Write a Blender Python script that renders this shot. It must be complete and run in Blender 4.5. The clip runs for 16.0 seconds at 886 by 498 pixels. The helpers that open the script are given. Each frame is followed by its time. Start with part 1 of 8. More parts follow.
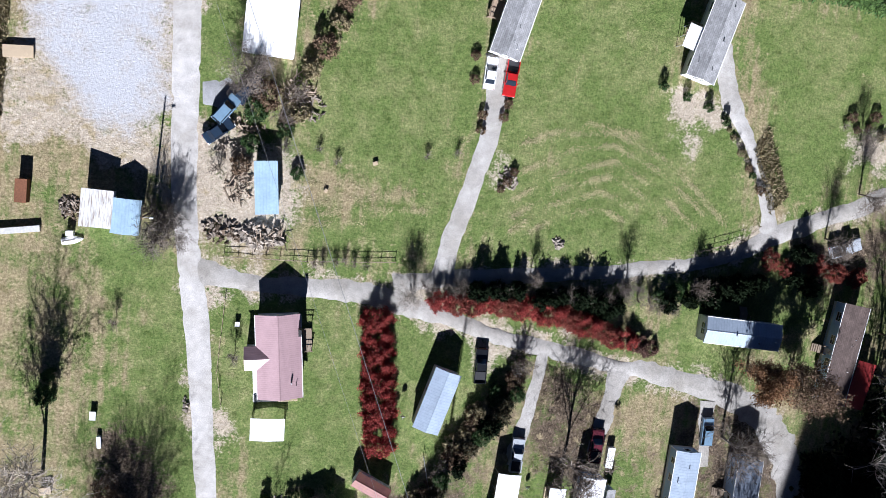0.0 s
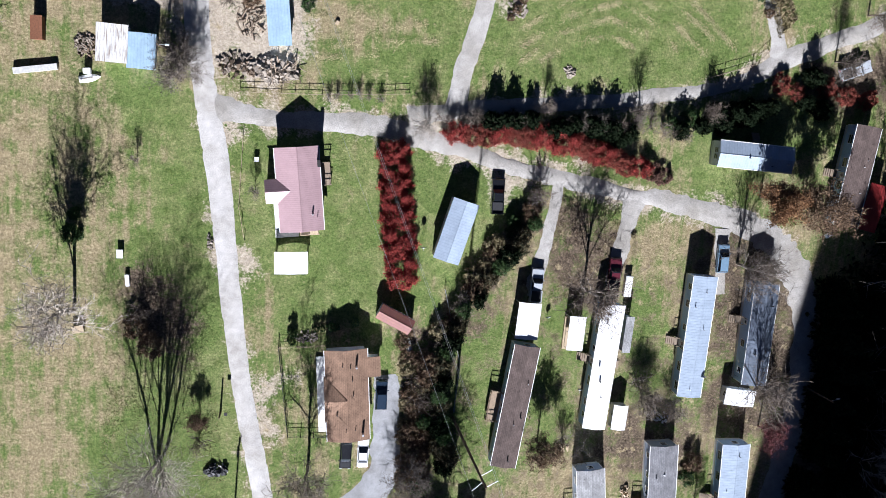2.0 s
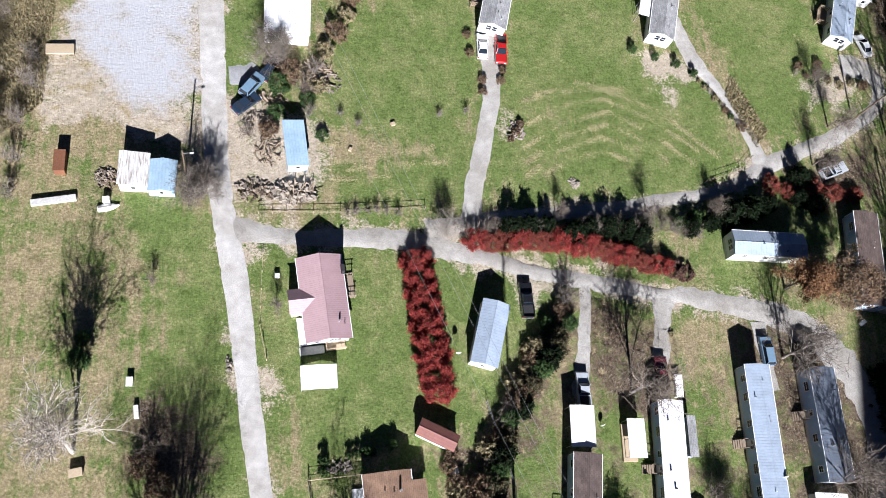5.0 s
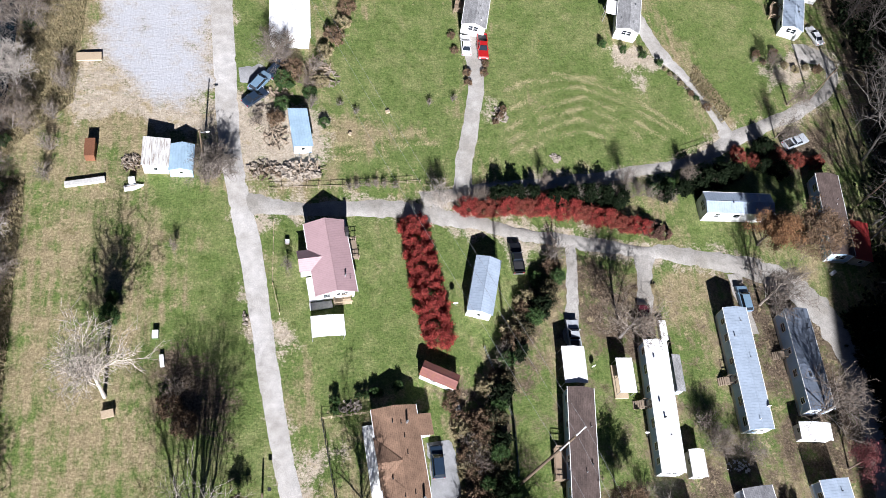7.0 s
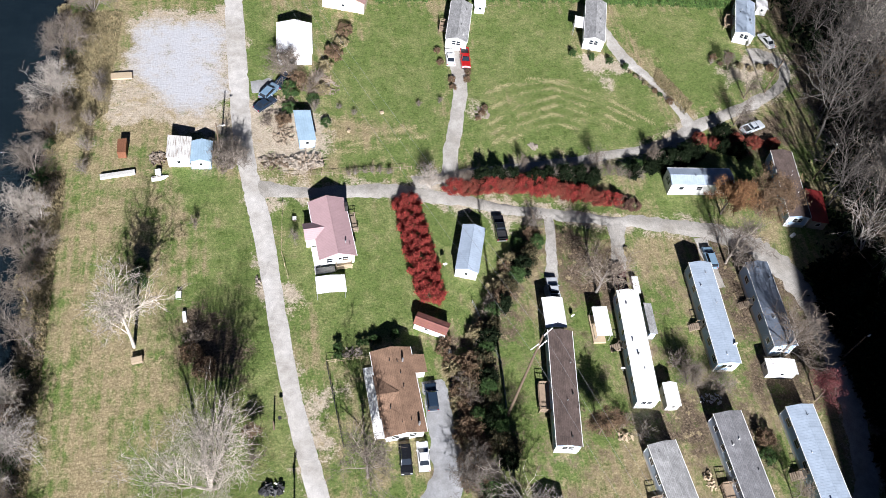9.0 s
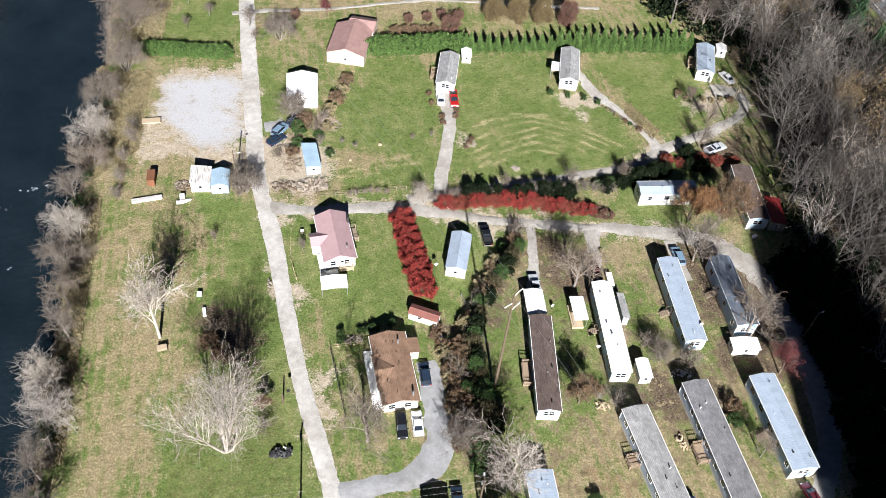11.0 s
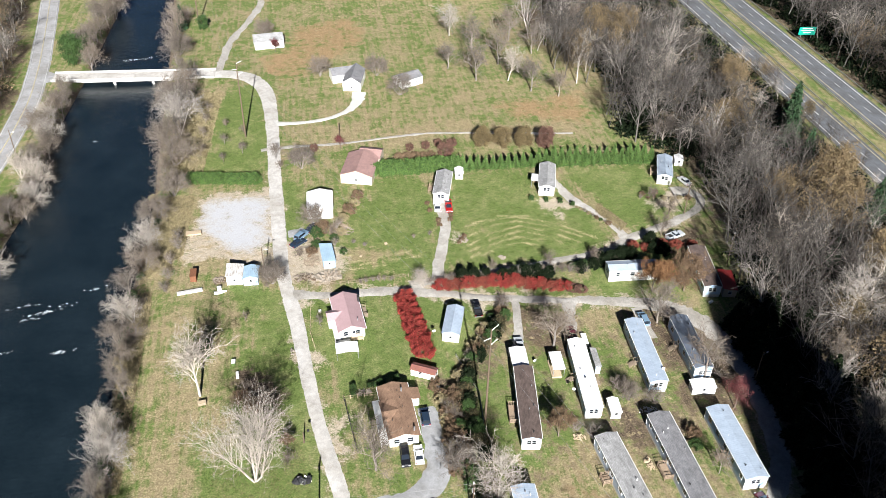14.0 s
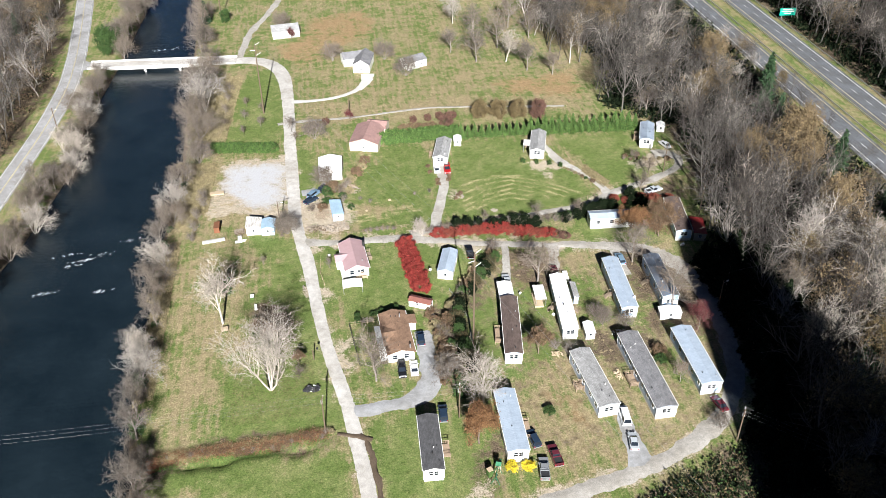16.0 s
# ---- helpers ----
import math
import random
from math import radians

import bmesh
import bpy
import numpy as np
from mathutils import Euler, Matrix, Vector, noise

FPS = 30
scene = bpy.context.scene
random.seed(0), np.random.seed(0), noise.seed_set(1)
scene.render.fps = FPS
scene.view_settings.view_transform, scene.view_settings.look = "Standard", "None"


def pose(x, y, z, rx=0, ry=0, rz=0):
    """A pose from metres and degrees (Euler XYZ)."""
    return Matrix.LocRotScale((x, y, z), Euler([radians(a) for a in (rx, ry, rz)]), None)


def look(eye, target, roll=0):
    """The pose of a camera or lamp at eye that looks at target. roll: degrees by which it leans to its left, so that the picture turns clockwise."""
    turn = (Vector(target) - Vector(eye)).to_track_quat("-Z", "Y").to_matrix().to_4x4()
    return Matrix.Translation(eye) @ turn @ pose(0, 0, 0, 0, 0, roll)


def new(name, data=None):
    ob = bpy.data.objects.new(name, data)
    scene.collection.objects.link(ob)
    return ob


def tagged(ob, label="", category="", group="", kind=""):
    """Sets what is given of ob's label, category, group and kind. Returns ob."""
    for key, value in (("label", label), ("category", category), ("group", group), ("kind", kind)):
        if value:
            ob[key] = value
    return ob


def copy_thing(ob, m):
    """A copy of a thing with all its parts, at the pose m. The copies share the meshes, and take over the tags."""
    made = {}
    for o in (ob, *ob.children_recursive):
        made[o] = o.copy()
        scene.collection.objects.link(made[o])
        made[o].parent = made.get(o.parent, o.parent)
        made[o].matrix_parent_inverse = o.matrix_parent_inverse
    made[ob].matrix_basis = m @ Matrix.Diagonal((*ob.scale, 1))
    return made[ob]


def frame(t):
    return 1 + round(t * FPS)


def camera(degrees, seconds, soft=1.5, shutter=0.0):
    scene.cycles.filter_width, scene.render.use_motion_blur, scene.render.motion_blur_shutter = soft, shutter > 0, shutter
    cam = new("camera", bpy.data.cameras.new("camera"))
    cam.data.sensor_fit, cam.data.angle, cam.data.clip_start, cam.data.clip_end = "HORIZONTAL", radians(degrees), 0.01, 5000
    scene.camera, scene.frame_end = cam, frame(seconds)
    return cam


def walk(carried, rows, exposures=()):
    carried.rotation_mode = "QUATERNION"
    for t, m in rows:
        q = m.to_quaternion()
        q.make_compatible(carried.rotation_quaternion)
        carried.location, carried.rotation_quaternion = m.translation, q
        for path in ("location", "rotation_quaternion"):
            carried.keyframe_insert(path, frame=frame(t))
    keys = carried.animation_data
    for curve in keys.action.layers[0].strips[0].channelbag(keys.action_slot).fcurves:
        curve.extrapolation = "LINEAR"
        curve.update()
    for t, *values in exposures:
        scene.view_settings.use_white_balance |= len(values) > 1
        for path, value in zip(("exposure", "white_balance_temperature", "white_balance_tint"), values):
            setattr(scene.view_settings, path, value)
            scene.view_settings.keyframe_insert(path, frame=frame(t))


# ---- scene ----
# ---------------------------------------------------------------- camera
cam = camera(53.92, 16.0, soft=0.8)
# seconds, x, y, z, and the turn in degrees
PATH = [
    (0.0, -18.38, 34.62, 129.02, -7.022, -8.822, 5.402),
    (0.5, -18.68, 30.45, 129.79, -7.713, -8.850, 4.784),
    (1.0, -19.21, 26.41, 130.39, -8.739, -8.977, 4.275),
    (1.5, -19.49, 21.55, 131.51, -9.378, -9.025, 3.593),
    (2.0, -19.37, 15.16, 133.11, -9.212, -8.832, 2.938),
    (2.5, -19.08, 7.55, 133.91, -7.460, -8.604, 1.914),
    (3.0, -20.17, -0.62, 133.56, -4.284, -8.863, 0.963),
    (3.5, -23.98, -8.97, 131.18, 0.548, -10.310, -0.035),
    (4.0, -27.97, -20.01, 122.88, 14.855, -11.495, -2.319),
    (4.5, -29.29, -27.11, 121.45, 19.056, -11.644, -3.482),
    (7.0, -30.08, -56.43, 124.65, 27.107, -9.691, -6.649),
    (7.5, -28.33, -64.83, 126.31, 28.664, -8.508, -6.749),
    (8.0, -28.92, -70.25, 127.84, 30.408, -8.172, -7.287),
    (8.5, -27.92, -78.16, 127.66, 32.865, -7.307, -7.655),
    (9.0, -27.65, -85.45, 127.96, 34.283, -6.770, -7.935),
    (11.5, -25.03, -120.20, 131.26, 42.984, -3.676, -8.517),
    (12.0, -24.89, -127.05, 132.43, 44.206, -3.215, -8.576),
    (12.5, -25.19, -133.61, 133.08, 47.050, -2.842, -8.688),
    (13.0, -24.78, -139.86, 134.19, 47.939, -2.191, -8.834),
    (13.5, -24.64, -144.85, 134.89, 51.212, -1.654, -8.866),
    (14.0, -24.30, -151.07, 135.79, 53.263, -1.125, -8.853),
    (14.5, -23.90, -158.97, 136.57, 53.424, -0.824, -8.620),
    (15.0, -23.53, -166.60, 137.13, 53.605, -0.489, -8.421),
    (15.5, -22.80, -174.44, 137.27, 53.856, -0.152, -8.122),
    (16.0, -21.33, -181.06, 136.11, 54.237, 0.391, -7.936),
]
walk(cam, [(t, pose(x, y, z, a, b, c)) for t, x, y, z, a, b, c in PATH],
     [(0.0, 1.36, 5850, 13), (4.5, 1.36, 6100, 13), (9.0, 1.29, 6300, 12), (12.0, 1.44, 6560, 9), (16.0, 1.46, 6560, 8)])

# ---------------------------------------------------------------- sun and sky
SUN_ELEV, SUN_FROM = 28.5, 183.0      # degrees; the sun stands a little west of south
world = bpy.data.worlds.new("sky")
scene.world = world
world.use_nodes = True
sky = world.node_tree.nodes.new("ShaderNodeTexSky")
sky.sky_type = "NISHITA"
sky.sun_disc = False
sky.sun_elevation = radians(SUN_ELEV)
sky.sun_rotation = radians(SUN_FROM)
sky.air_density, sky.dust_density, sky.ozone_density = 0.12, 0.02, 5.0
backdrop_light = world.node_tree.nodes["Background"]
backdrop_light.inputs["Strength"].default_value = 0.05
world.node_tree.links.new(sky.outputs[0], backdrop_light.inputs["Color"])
sun_data = bpy.data.lights.new("sun", "SUN")
sun_data.energy, sun_data.angle, sun_data.color = 5.0, radians(0.6), (1.0, 0.985, 0.99)
sun = new("sun", sun_data)
sd = Vector((math.sin(radians(SUN_FROM)) * math.cos(radians(SUN_ELEV)),
             math.cos(radians(SUN_FROM)) * math.cos(radians(SUN_ELEV)), math.sin(radians(SUN_ELEV))))
sun.matrix_world = look(sd * 300, (0, 0, 0))


# ---------------------------------------------------------------- materials
def material(name, rough=0.8, metal=0.0, spec=0.3):
    m = bpy.data.materials.new(name)
    m.use_nodes = True
    b = m.node_tree.nodes["Principled BSDF"]
    b.inputs["Roughness"].default_value = rough
    b.inputs["Metallic"].default_value = metal
    b.inputs["Specular IOR Level"].default_value = spec
    return m, m.node_tree.nodes, m.node_tree.links, b


def noise_node(nodes, links, scale, detail=4.0, coord="Object", rough=0.6):
    tc = nodes.new("ShaderNodeTexCoord")
    n = nodes.new("ShaderNodeTexNoise")
    n.inputs["Scale"].default_value, n.inputs["Detail"].default_value, n.inputs["Roughness"].default_value = scale, detail, rough
    links.new(tc.outputs[coord], n.inputs["Vector"])
    return n


def ramp(nodes, links, source, stops):
    r = nodes.new("ShaderNodeValToRGB")
    while len(r.color_ramp.elements) < len(stops):
        r.color_ramp.elements.new(0.5)
    for e, (p, c) in zip(r.color_ramp.elements, stops):
        e.position, e.color = p, (*c, 1)
    links.new(source, r.inputs[0])
    return r


def mix(nodes, links, fac, a, b, kind="MIX"):
    m = nodes.new("ShaderNodeMix")
    m.data_type, m.blend_type = "RGBA", kind
    for sock, v in ((m.inputs[0], fac), (m.inputs[6], a), (m.inputs[7], b)):
        if isinstance(v, (int, float)):
            sock.default_value = v
        elif isinstance(v, tuple):
            sock.default_value = (*v, 1)
        else:
            links.new(v, sock)
    return m.outputs[2]


def bump(nodes, links, height, bsdf, strength=0.4, distance=0.05):
    b = nodes.new("ShaderNodeBump")
    b.inputs["Strength"].default_value, b.inputs["Distance"].default_value = strength, distance
    links.new(height, b.inputs["Height"])
    links.new(b.outputs[0], bsdf.inputs["Normal"])


def scaled(c, k):
    return tuple(min(1.0, v * k) for v in c)


def plain(name, c, rough=0.7, metal=0.0, grain=6.0, amount=0.25, stain=0.35, spec=0.3):
    """A surface with grain and broad stains."""
    m, n, l, b = material(name, rough, metal, spec)
    fine = noise_node(n, l, grain, 5)
    broad = noise_node(n, l, stain, 3)
    a = ramp(n, l, fine.outputs[0], [(0.25, scaled(c, 1 - amount)), (0.75, scaled(c, 1 + amount * 0.6))])
    d = ramp(n, l, broad.outputs[0], [(0.3, (1 - amount * 0.7,) * 3), (0.65, (1, 1, 1))])
    l.new(mix(n, l, 1.0, a.outputs[0], d.outputs[0], "MULTIPLY"), b.inputs["Base Color"])
    bump(n, l, fine.outputs[0], b, 0.25, 0.02)
    return m


def ribbed(name, c, pitch, axis=0, rough=0.45, metal=0.0, depth=0.02, rust=0.0, rust_colour=(0.22, 0.10, 0.05), amount=0.16, dark=0.8, stretch=(1, 1, 1)):
    """Sheet metal, siding or shingle courses: repeating ribs along one axis, with stains and rust."""
    m, n, l, b = material(name, rough, metal)
    tc = n.new("ShaderNodeTexCoord")
    sep = n.new("ShaderNodeSeparateXYZ")
    l.new(tc.outputs["Object"], sep.inputs[0])
    mul = n.new("ShaderNodeMath")
    mul.operation = "MULTIPLY"
    mul.inputs[1].default_value = 1.0 / pitch
    l.new(sep.outputs[axis], mul.inputs[0])
    fr = n.new("ShaderNodeMath")
    fr.operation = "FRACT"
    l.new(mul.outputs[0], fr.inputs[0])
    rib = ramp(n, l, fr.outputs[0], [(0.0, (0, 0, 0)), (0.14, (1, 1, 1)), (0.9, (1, 1, 1)), (1.0, (0, 0, 0))])
    fine = noise_node(n, l, 3.0, 6)
    broad = noise_node(n, l, 0.5, 4)
    a = ramp(n, l, fine.outputs[0], [(0.3, scaled(c, 1 - amount)), (0.7, c)])
    col = mix(n, l, 1.0, a.outputs[0], ramp(n, l, broad.outputs[0], [(0.35, (1 - amount,) * 3), (0.6, (1, 1, 1))]).outputs[0], "MULTIPLY")
    col = mix(n, l, 1.0, col, ramp(n, l, rib.outputs[0], [(0.0, (dark,) * 3), (1.0, (1, 1, 1))]).outputs[0], "MULTIPLY")
    if rust:
        streak = noise_node(n, l, 1.1, 6, rough=0.7)
        along = n.new("ShaderNodeMapping")
        along.inputs["Scale"].default_value = stretch
        l.new(tc.outputs["Object"], along.inputs[0])
        l.new(along.outputs[0], streak.inputs["Vector"])
        f = ramp(n, l, streak.outputs[0], [(0.62 - rust * 0.3, (0, 0, 0)), (0.75 - rust * 0.2, (1, 1, 1))])
        col = mix(n, l, f.outputs[0], col, rust_colour)
    l.new(col, b.inputs["Base Color"])
    bump(n, l, rib.outputs[0], b, 0.5, depth)
    return m


def shingled(name, c, amount=0.3):
    m, n, l, b = material(name, 0.9)
    tc = n.new("ShaderNodeTexCoord")
    br = n.new("ShaderNodeTexBrick")
    br.inputs["Scale"].default_value = 1.0
    br.inputs["Brick Width"].default_value, br.inputs["Row Height"].default_value = 0.5, 0.28
    br.inputs["Mortar Size"].default_value = 0.015
    br.inputs["Color1"].default_value = (*scaled(c, 1 + amount * 0.5), 1)
    br.inputs["Color2"].default_value = (*scaled(c, 1 - amount * 0.5), 1)
    br.inputs["Mortar"].default_value = (*scaled(c, 0.55), 1)
    sw = n.new("ShaderNodeMapping")
    sw.inputs["Rotation"].default_value = (0, 0, radians(90))
    l.new(tc.outputs["Object"], sw.inputs[0])
    l.new(sw.outputs[0], br.inputs["Vector"])
    broad = noise_node(n, l, 0.6, 5)
    col = mix(n, l, 1.0, br.outputs[0], ramp(n, l, broad.outputs[0], [(0.3, (0.7,) * 3), (0.65, (1.08,) * 3)]).outputs[0], "MULTIPLY")
    l.new(col, b.inputs["Base Color"])
    bump(n, l, br.outputs[1], b, 0.3, 0.01)
    return m


def foliage(name, c1, c2, rough=0.7, spec=0.15):
    """Leaves: each one its own shade."""
    m, n, l, b = material(name, rough, spec=spec)
    g = n.new("ShaderNodeNewGeometry")
    r = ramp(n, l, g.outputs["Random Per Island"], [(0.0, c1), (1.0, c2)])
    big = noise_node(n, l, 0.7, 2)
    col = mix(n, l, 1.0, r.outputs[0], ramp(n, l, big.outputs[0], [(0.35, (0.7,) * 3), (0.65, (1.15,) * 3)]).outputs[0], "MULTIPLY")
    l.new(col, b.inputs["Base Color"])
    return m


def bark(name, c):
    m, n, l, b = material(name, 0.95, spec=0.1)
    f = noise_node(n, l, 1.2, 4)
    o = n.new("ShaderNodeObjectInfo")
    r = ramp(n, l, f.outputs[0], [(0.3, scaled(c, 0.65)), (0.7, scaled(c, 1.2))])
    t = ramp(n, l, o.outputs["Random"], [(0.0, (0.8, 0.8, 0.82)), (1.0, (1.15, 1.1, 1.05))])
    l.new(mix(n, l, 1.0, r.outputs[0], t.outputs[0], "MULTIPLY"), b.inputs["Base Color"])
    return m


def painted(name, c, rough=0.25):
    m, n, l, b = material(name, rough, 0.0, 0.5)
    f = noise_node(n, l, 2.0, 4)
    l.new(ramp(n, l, f.outputs[0], [(0.3, scaled(c, 0.85)), (0.7, c)]).outputs[0], b.inputs["Base Color"])
    b.inputs["Coat Weight"].default_value = 0.4
    return m


def glass(name="window_glass"):
    m, n, l, b = material(name, 0.06, 0.0, 0.6)
    b.inputs["Base Color"].default_value = (0.015, 0.02, 0.028, 1)
    return m


def ground_material():
    """Lawn, dry grass, leaf litter and bare earth, by the zones of the land."""
    m, n, l, b = material("ground_cover", 0.95, spec=0.1)
    at = n.new("ShaderNodeAttribute")
    at.attribute_name = "zone"
    sep = n.new("ShaderNodeSeparateColor")
    l.new(at.outputs["Color"], sep.inputs[0])
    big = noise_node(n, l, 0.09, 5)
    mid = noise_node(n, l, 0.35, 6, rough=0.65)
    fine = noise_node(n, l, 2.6, 6, rough=0.75)
    tiny = noise_node(n, l, 9.0, 3, rough=0.8)

    def push(channel, source, amount):
        s = n.new("ShaderNodeMath")
        s.operation = "SUBTRACT"
        l.new(source, s.inputs[0])
        s.inputs[1].default_value = 0.5
        k = n.new("ShaderNodeMath")
        k.operation = "MULTIPLY_ADD"
        l.new(s.outputs[0], k.inputs[0])
        k.inputs[1].default_value = amount
        l.new(channel, k.inputs[2])
        return k.outputs[0]

    streak_at = n.new("ShaderNodeMapping")
    streak_at.inputs["Rotation"].default_value, streak_at.inputs["Scale"].default_value = (0, 0, radians(12)), (1.6, 0.12, 1)
    place_at = n.new("ShaderNodeTexCoord")
    l.new(place_at.outputs["Object"], streak_at.inputs[0])
    streak = n.new("ShaderNodeTexNoise")
    streak.inputs["Scale"].default_value, streak.inputs["Detail"].default_value = 0.6, 4
    l.new(streak_at.outputs[0], streak.inputs["Vector"])
    green = ramp(n, l, fine.outputs[0], [(0.32, (0.064, 0.104, 0.028)), (0.5, (0.128, 0.178, 0.050)), (0.68, (0.22, 0.25, 0.088))])
    pale = ramp(n, l, fine.outputs[0], [(0.32, (0.105, 0.125, 0.045)), (0.5, (0.20, 0.225, 0.085)), (0.68, (0.33, 0.33, 0.15))])
    lush = mix(n, l, ramp(n, l, push(mid.outputs[0], big.outputs[0], 0.9), [(0.42, (0, 0, 0)), (0.66, (1, 1, 1))]).outputs[0], green.outputs[0], pale.outputs[0])
    tan = ramp(n, l, fine.outputs[0], [(0.32, (0.165, 0.13, 0.074)), (0.5, (0.295, 0.238, 0.138)), (0.68, (0.47, 0.395, 0.245))])
    litter = ramp(n, l, fine.outputs[0], [(0.34, (0.035, 0.026, 0.018)), (0.5, (0.125, 0.094, 0.066)), (0.66, (0.28, 0.22, 0.16))])
    dirt = ramp(n, l, fine.outputs[0], [(0.32, (0.30, 0.245, 0.18)), (0.5, (0.46, 0.39, 0.30)), (0.68, (0.60, 0.53, 0.43))])
    two = push(push(push(push(sep.outputs[0], mid.outputs[0], 1.5), big.outputs[0], 1.2), fine.outputs[0], 0.6), streak.outputs[0], 1.2)
    col = mix(n, l, ramp(n, l, two, [(0.3, (0, 0, 0)), (0.78, (1, 1, 1))]).outputs[0], lush, tan.outputs[0])
    lf = push(push(sep.outputs[1], mid.outputs[0], 1.3), fine.outputs[0], 0.8)
    col = mix(n, l, ramp(n, l, lf, [(0.38, (0, 0, 0)), (0.62, (1, 1, 1))]).outputs[0], col, litter.outputs[0])
    br = push(push(sep.outputs[2], mid.outputs[0], 1.2), fine.outputs[0], 0.9)
    col = mix(n, l, ramp(n, l, br, [(0.42, (0, 0, 0)), (0.6, (1, 1, 1))]).outputs[0], col, dirt.outputs[0])
    clay = ramp(n, l, fine.outputs[0], [(0.34, (0.17, 0.11, 0.055)), (0.5, (0.32, 0.22, 0.12)), (0.66, (0.45, 0.33, 0.19))])
    cl = push(push(at.outputs["Alpha"], mid.outputs[0], 1.3), big.outputs[0], 1.2)
    col = mix(n, l, ramp(n, l, cl, [(0.4, (0, 0, 0)), (0.75, (1, 1, 1))]).outputs[0], col, clay.outputs[0])
    col = mix(n, l, 1.0, col, ramp(n, l, tiny.outputs[0], [(0.34, (0.64,) * 3), (0.62, (1.08,) * 3)]).outputs[0], "MULTIPLY")
    patch = noise_node(n, l, 0.9, 5, rough=0.7)
    col = mix(n, l, 1.0, col, ramp(n, l, patch.outputs[0], [(0.34, (0.75,) * 3), (0.62, (1.08,) * 3)]).outputs[0], "MULTIPLY")
    # worn bald spots and darker tussocks a few metres across
    spots_ = noise_node(n, l, 0.55, 3, rough=0.55)
    col = mix(n, l, ramp(n, l, push(push(spots_.outputs[0], sep.outputs[0], 0.22), fine.outputs[0], 0.25), [(0.60, (0, 0, 0)), (0.68, (0.75, 0.75, 0.75))]).outputs[0], col, tan.outputs[0])
    col = mix(n, l, 1.0, col, ramp(n, l, spots_.outputs[0], [(0.30, (0.72, 0.76, 0.66)), (0.42, (1, 1, 1))]).outputs[0], "MULTIPLY")
    grit = ramp(n, l, fine.outputs[0], [(0.32, (0.36, 0.363, 0.38)), (0.5, (0.42, 0.425, 0.445)), (0.68, (0.49, 0.492, 0.505))])
    lot = n.new("ShaderNodeAttribute")
    lot.attribute_name = "stone"
    st = push(push(push(lot.outputs["Fac"], mid.outputs[0], 1.1), fine.outputs[0], 0.5), big.outputs[0], 0.6)
    col = mix(n, l, ramp(n, l, st, [(0.40, (0, 0, 0)), (0.85, (1, 1, 1))]).outputs[0], col, grit.outputs[0])
    l.new(col, b.inputs["Base Color"])
    bump(n, l, fine.outputs[0], b, 0.7, 0.2)
    return m


def road_material(name, c, speckle=0.35, crack=0.0, rough=0.9):
    m, n, l, b = material(name, rough, spec=0.2)
    fine = noise_node(n, l, 7.0, 6, rough=0.8)
    mid = noise_node(n, l, 0.8, 5)
    long = noise_node(n, l, 0.15, 4)
    a = ramp(n, l, fine.outputs[0], [(0.36, scaled(c, 1 - speckle)), (0.62, scaled(c, 1 + speckle * 0.4))])
    col = mix(n, l, 1.0, a.outputs[0], ramp(n, l, mid.outputs[0], [(0.3, (0.78,) * 3), (0.65, (1.05,) * 3)]).outputs[0], "MULTIPLY")
    col = mix(n, l, 1.0, col, ramp(n, l, long.outputs[0], [(0.32, (0.76, 0.74, 0.70)), (0.62, (1.06,) * 3)]).outputs[0], "MULTIPLY")
    l.new(col, b.inputs["Base Color"])
    bump(n, l, fine.outputs[0], b, 0.4, 0.02)
    return m


def water_material():
    m, n, l, b = material("river_water", 0.07, spec=0.5)
    f = noise_node(n, l, 0.5, 6, rough=0.7)
    g = noise_node(n, l, 0.06, 4)
    # some of the sky's blue reflection is put into the base colour
    base = ramp(n, l, g.outputs[0], [(0.3, (0.005, 0.010, 0.014)), (0.7, (0.011, 0.019, 0.025))])
    l.new(base.outputs[0], b.inputs["Base Color"])
    bump(n, l, f.outputs[0], b, 0.6, 0.3)
    return m


MAT = {}
MAT["ground"] = ground_material()
MAT["water"] = water_material()
MAT["foam"] = plain("river_foam", (0.75, 0.78, 0.8), 0.9, grain=4)
MAT["asphalt_old"] = road_material("bleached_asphalt", (0.51, 0.49, 0.465), 0.3)
MAT["gravel"] = road_material("lane_gravel", (0.40, 0.38, 0.35), 0.4)
MAT["gravel_grey"] = road_material("crushed_stone", (0.33, 0.335, 0.345), 0.2)
MAT["gravel_white"] = road_material("pale_gravel", (0.44, 0.42, 0.39), 0.3)
MAT["asphalt"] = road_material("highway_asphalt", (0.135, 0.143, 0.158), 0.3)
MAT["asphalt_pale"] = road_material("county_asphalt", (0.34, 0.34, 0.345), 0.25)
MAT["mud"] = road_material("wet_mud", (0.12, 0.09, 0.065), 0.4, rough=0.6)
MAT["concrete"] = plain("concrete", (0.55, 0.54, 0.51), 0.9, grain=3)
MAT["line_white"] = plain("road_paint_white", (0.75, 0.75, 0.73), 0.8)
MAT["line_yellow"] = plain("road_paint_yellow", (0.60, 0.53, 0.36), 0.8)
MAT["steel"] = plain("galvanised_steel", (0.5, 0.51, 0.52), 0.45, 0.7)
MAT["wood"] = plain("weathered_wood", (0.28, 0.22, 0.16), 0.9, grain=8)
MAT["wood_old"] = plain("old_grey_wood", (0.27, 0.225, 0.18), 0.95, grain=7, amount=0.4)
MAT["wood_pale"] = plain("pale_lumber", (0.48, 0.38, 0.26), 0.9, grain=8)
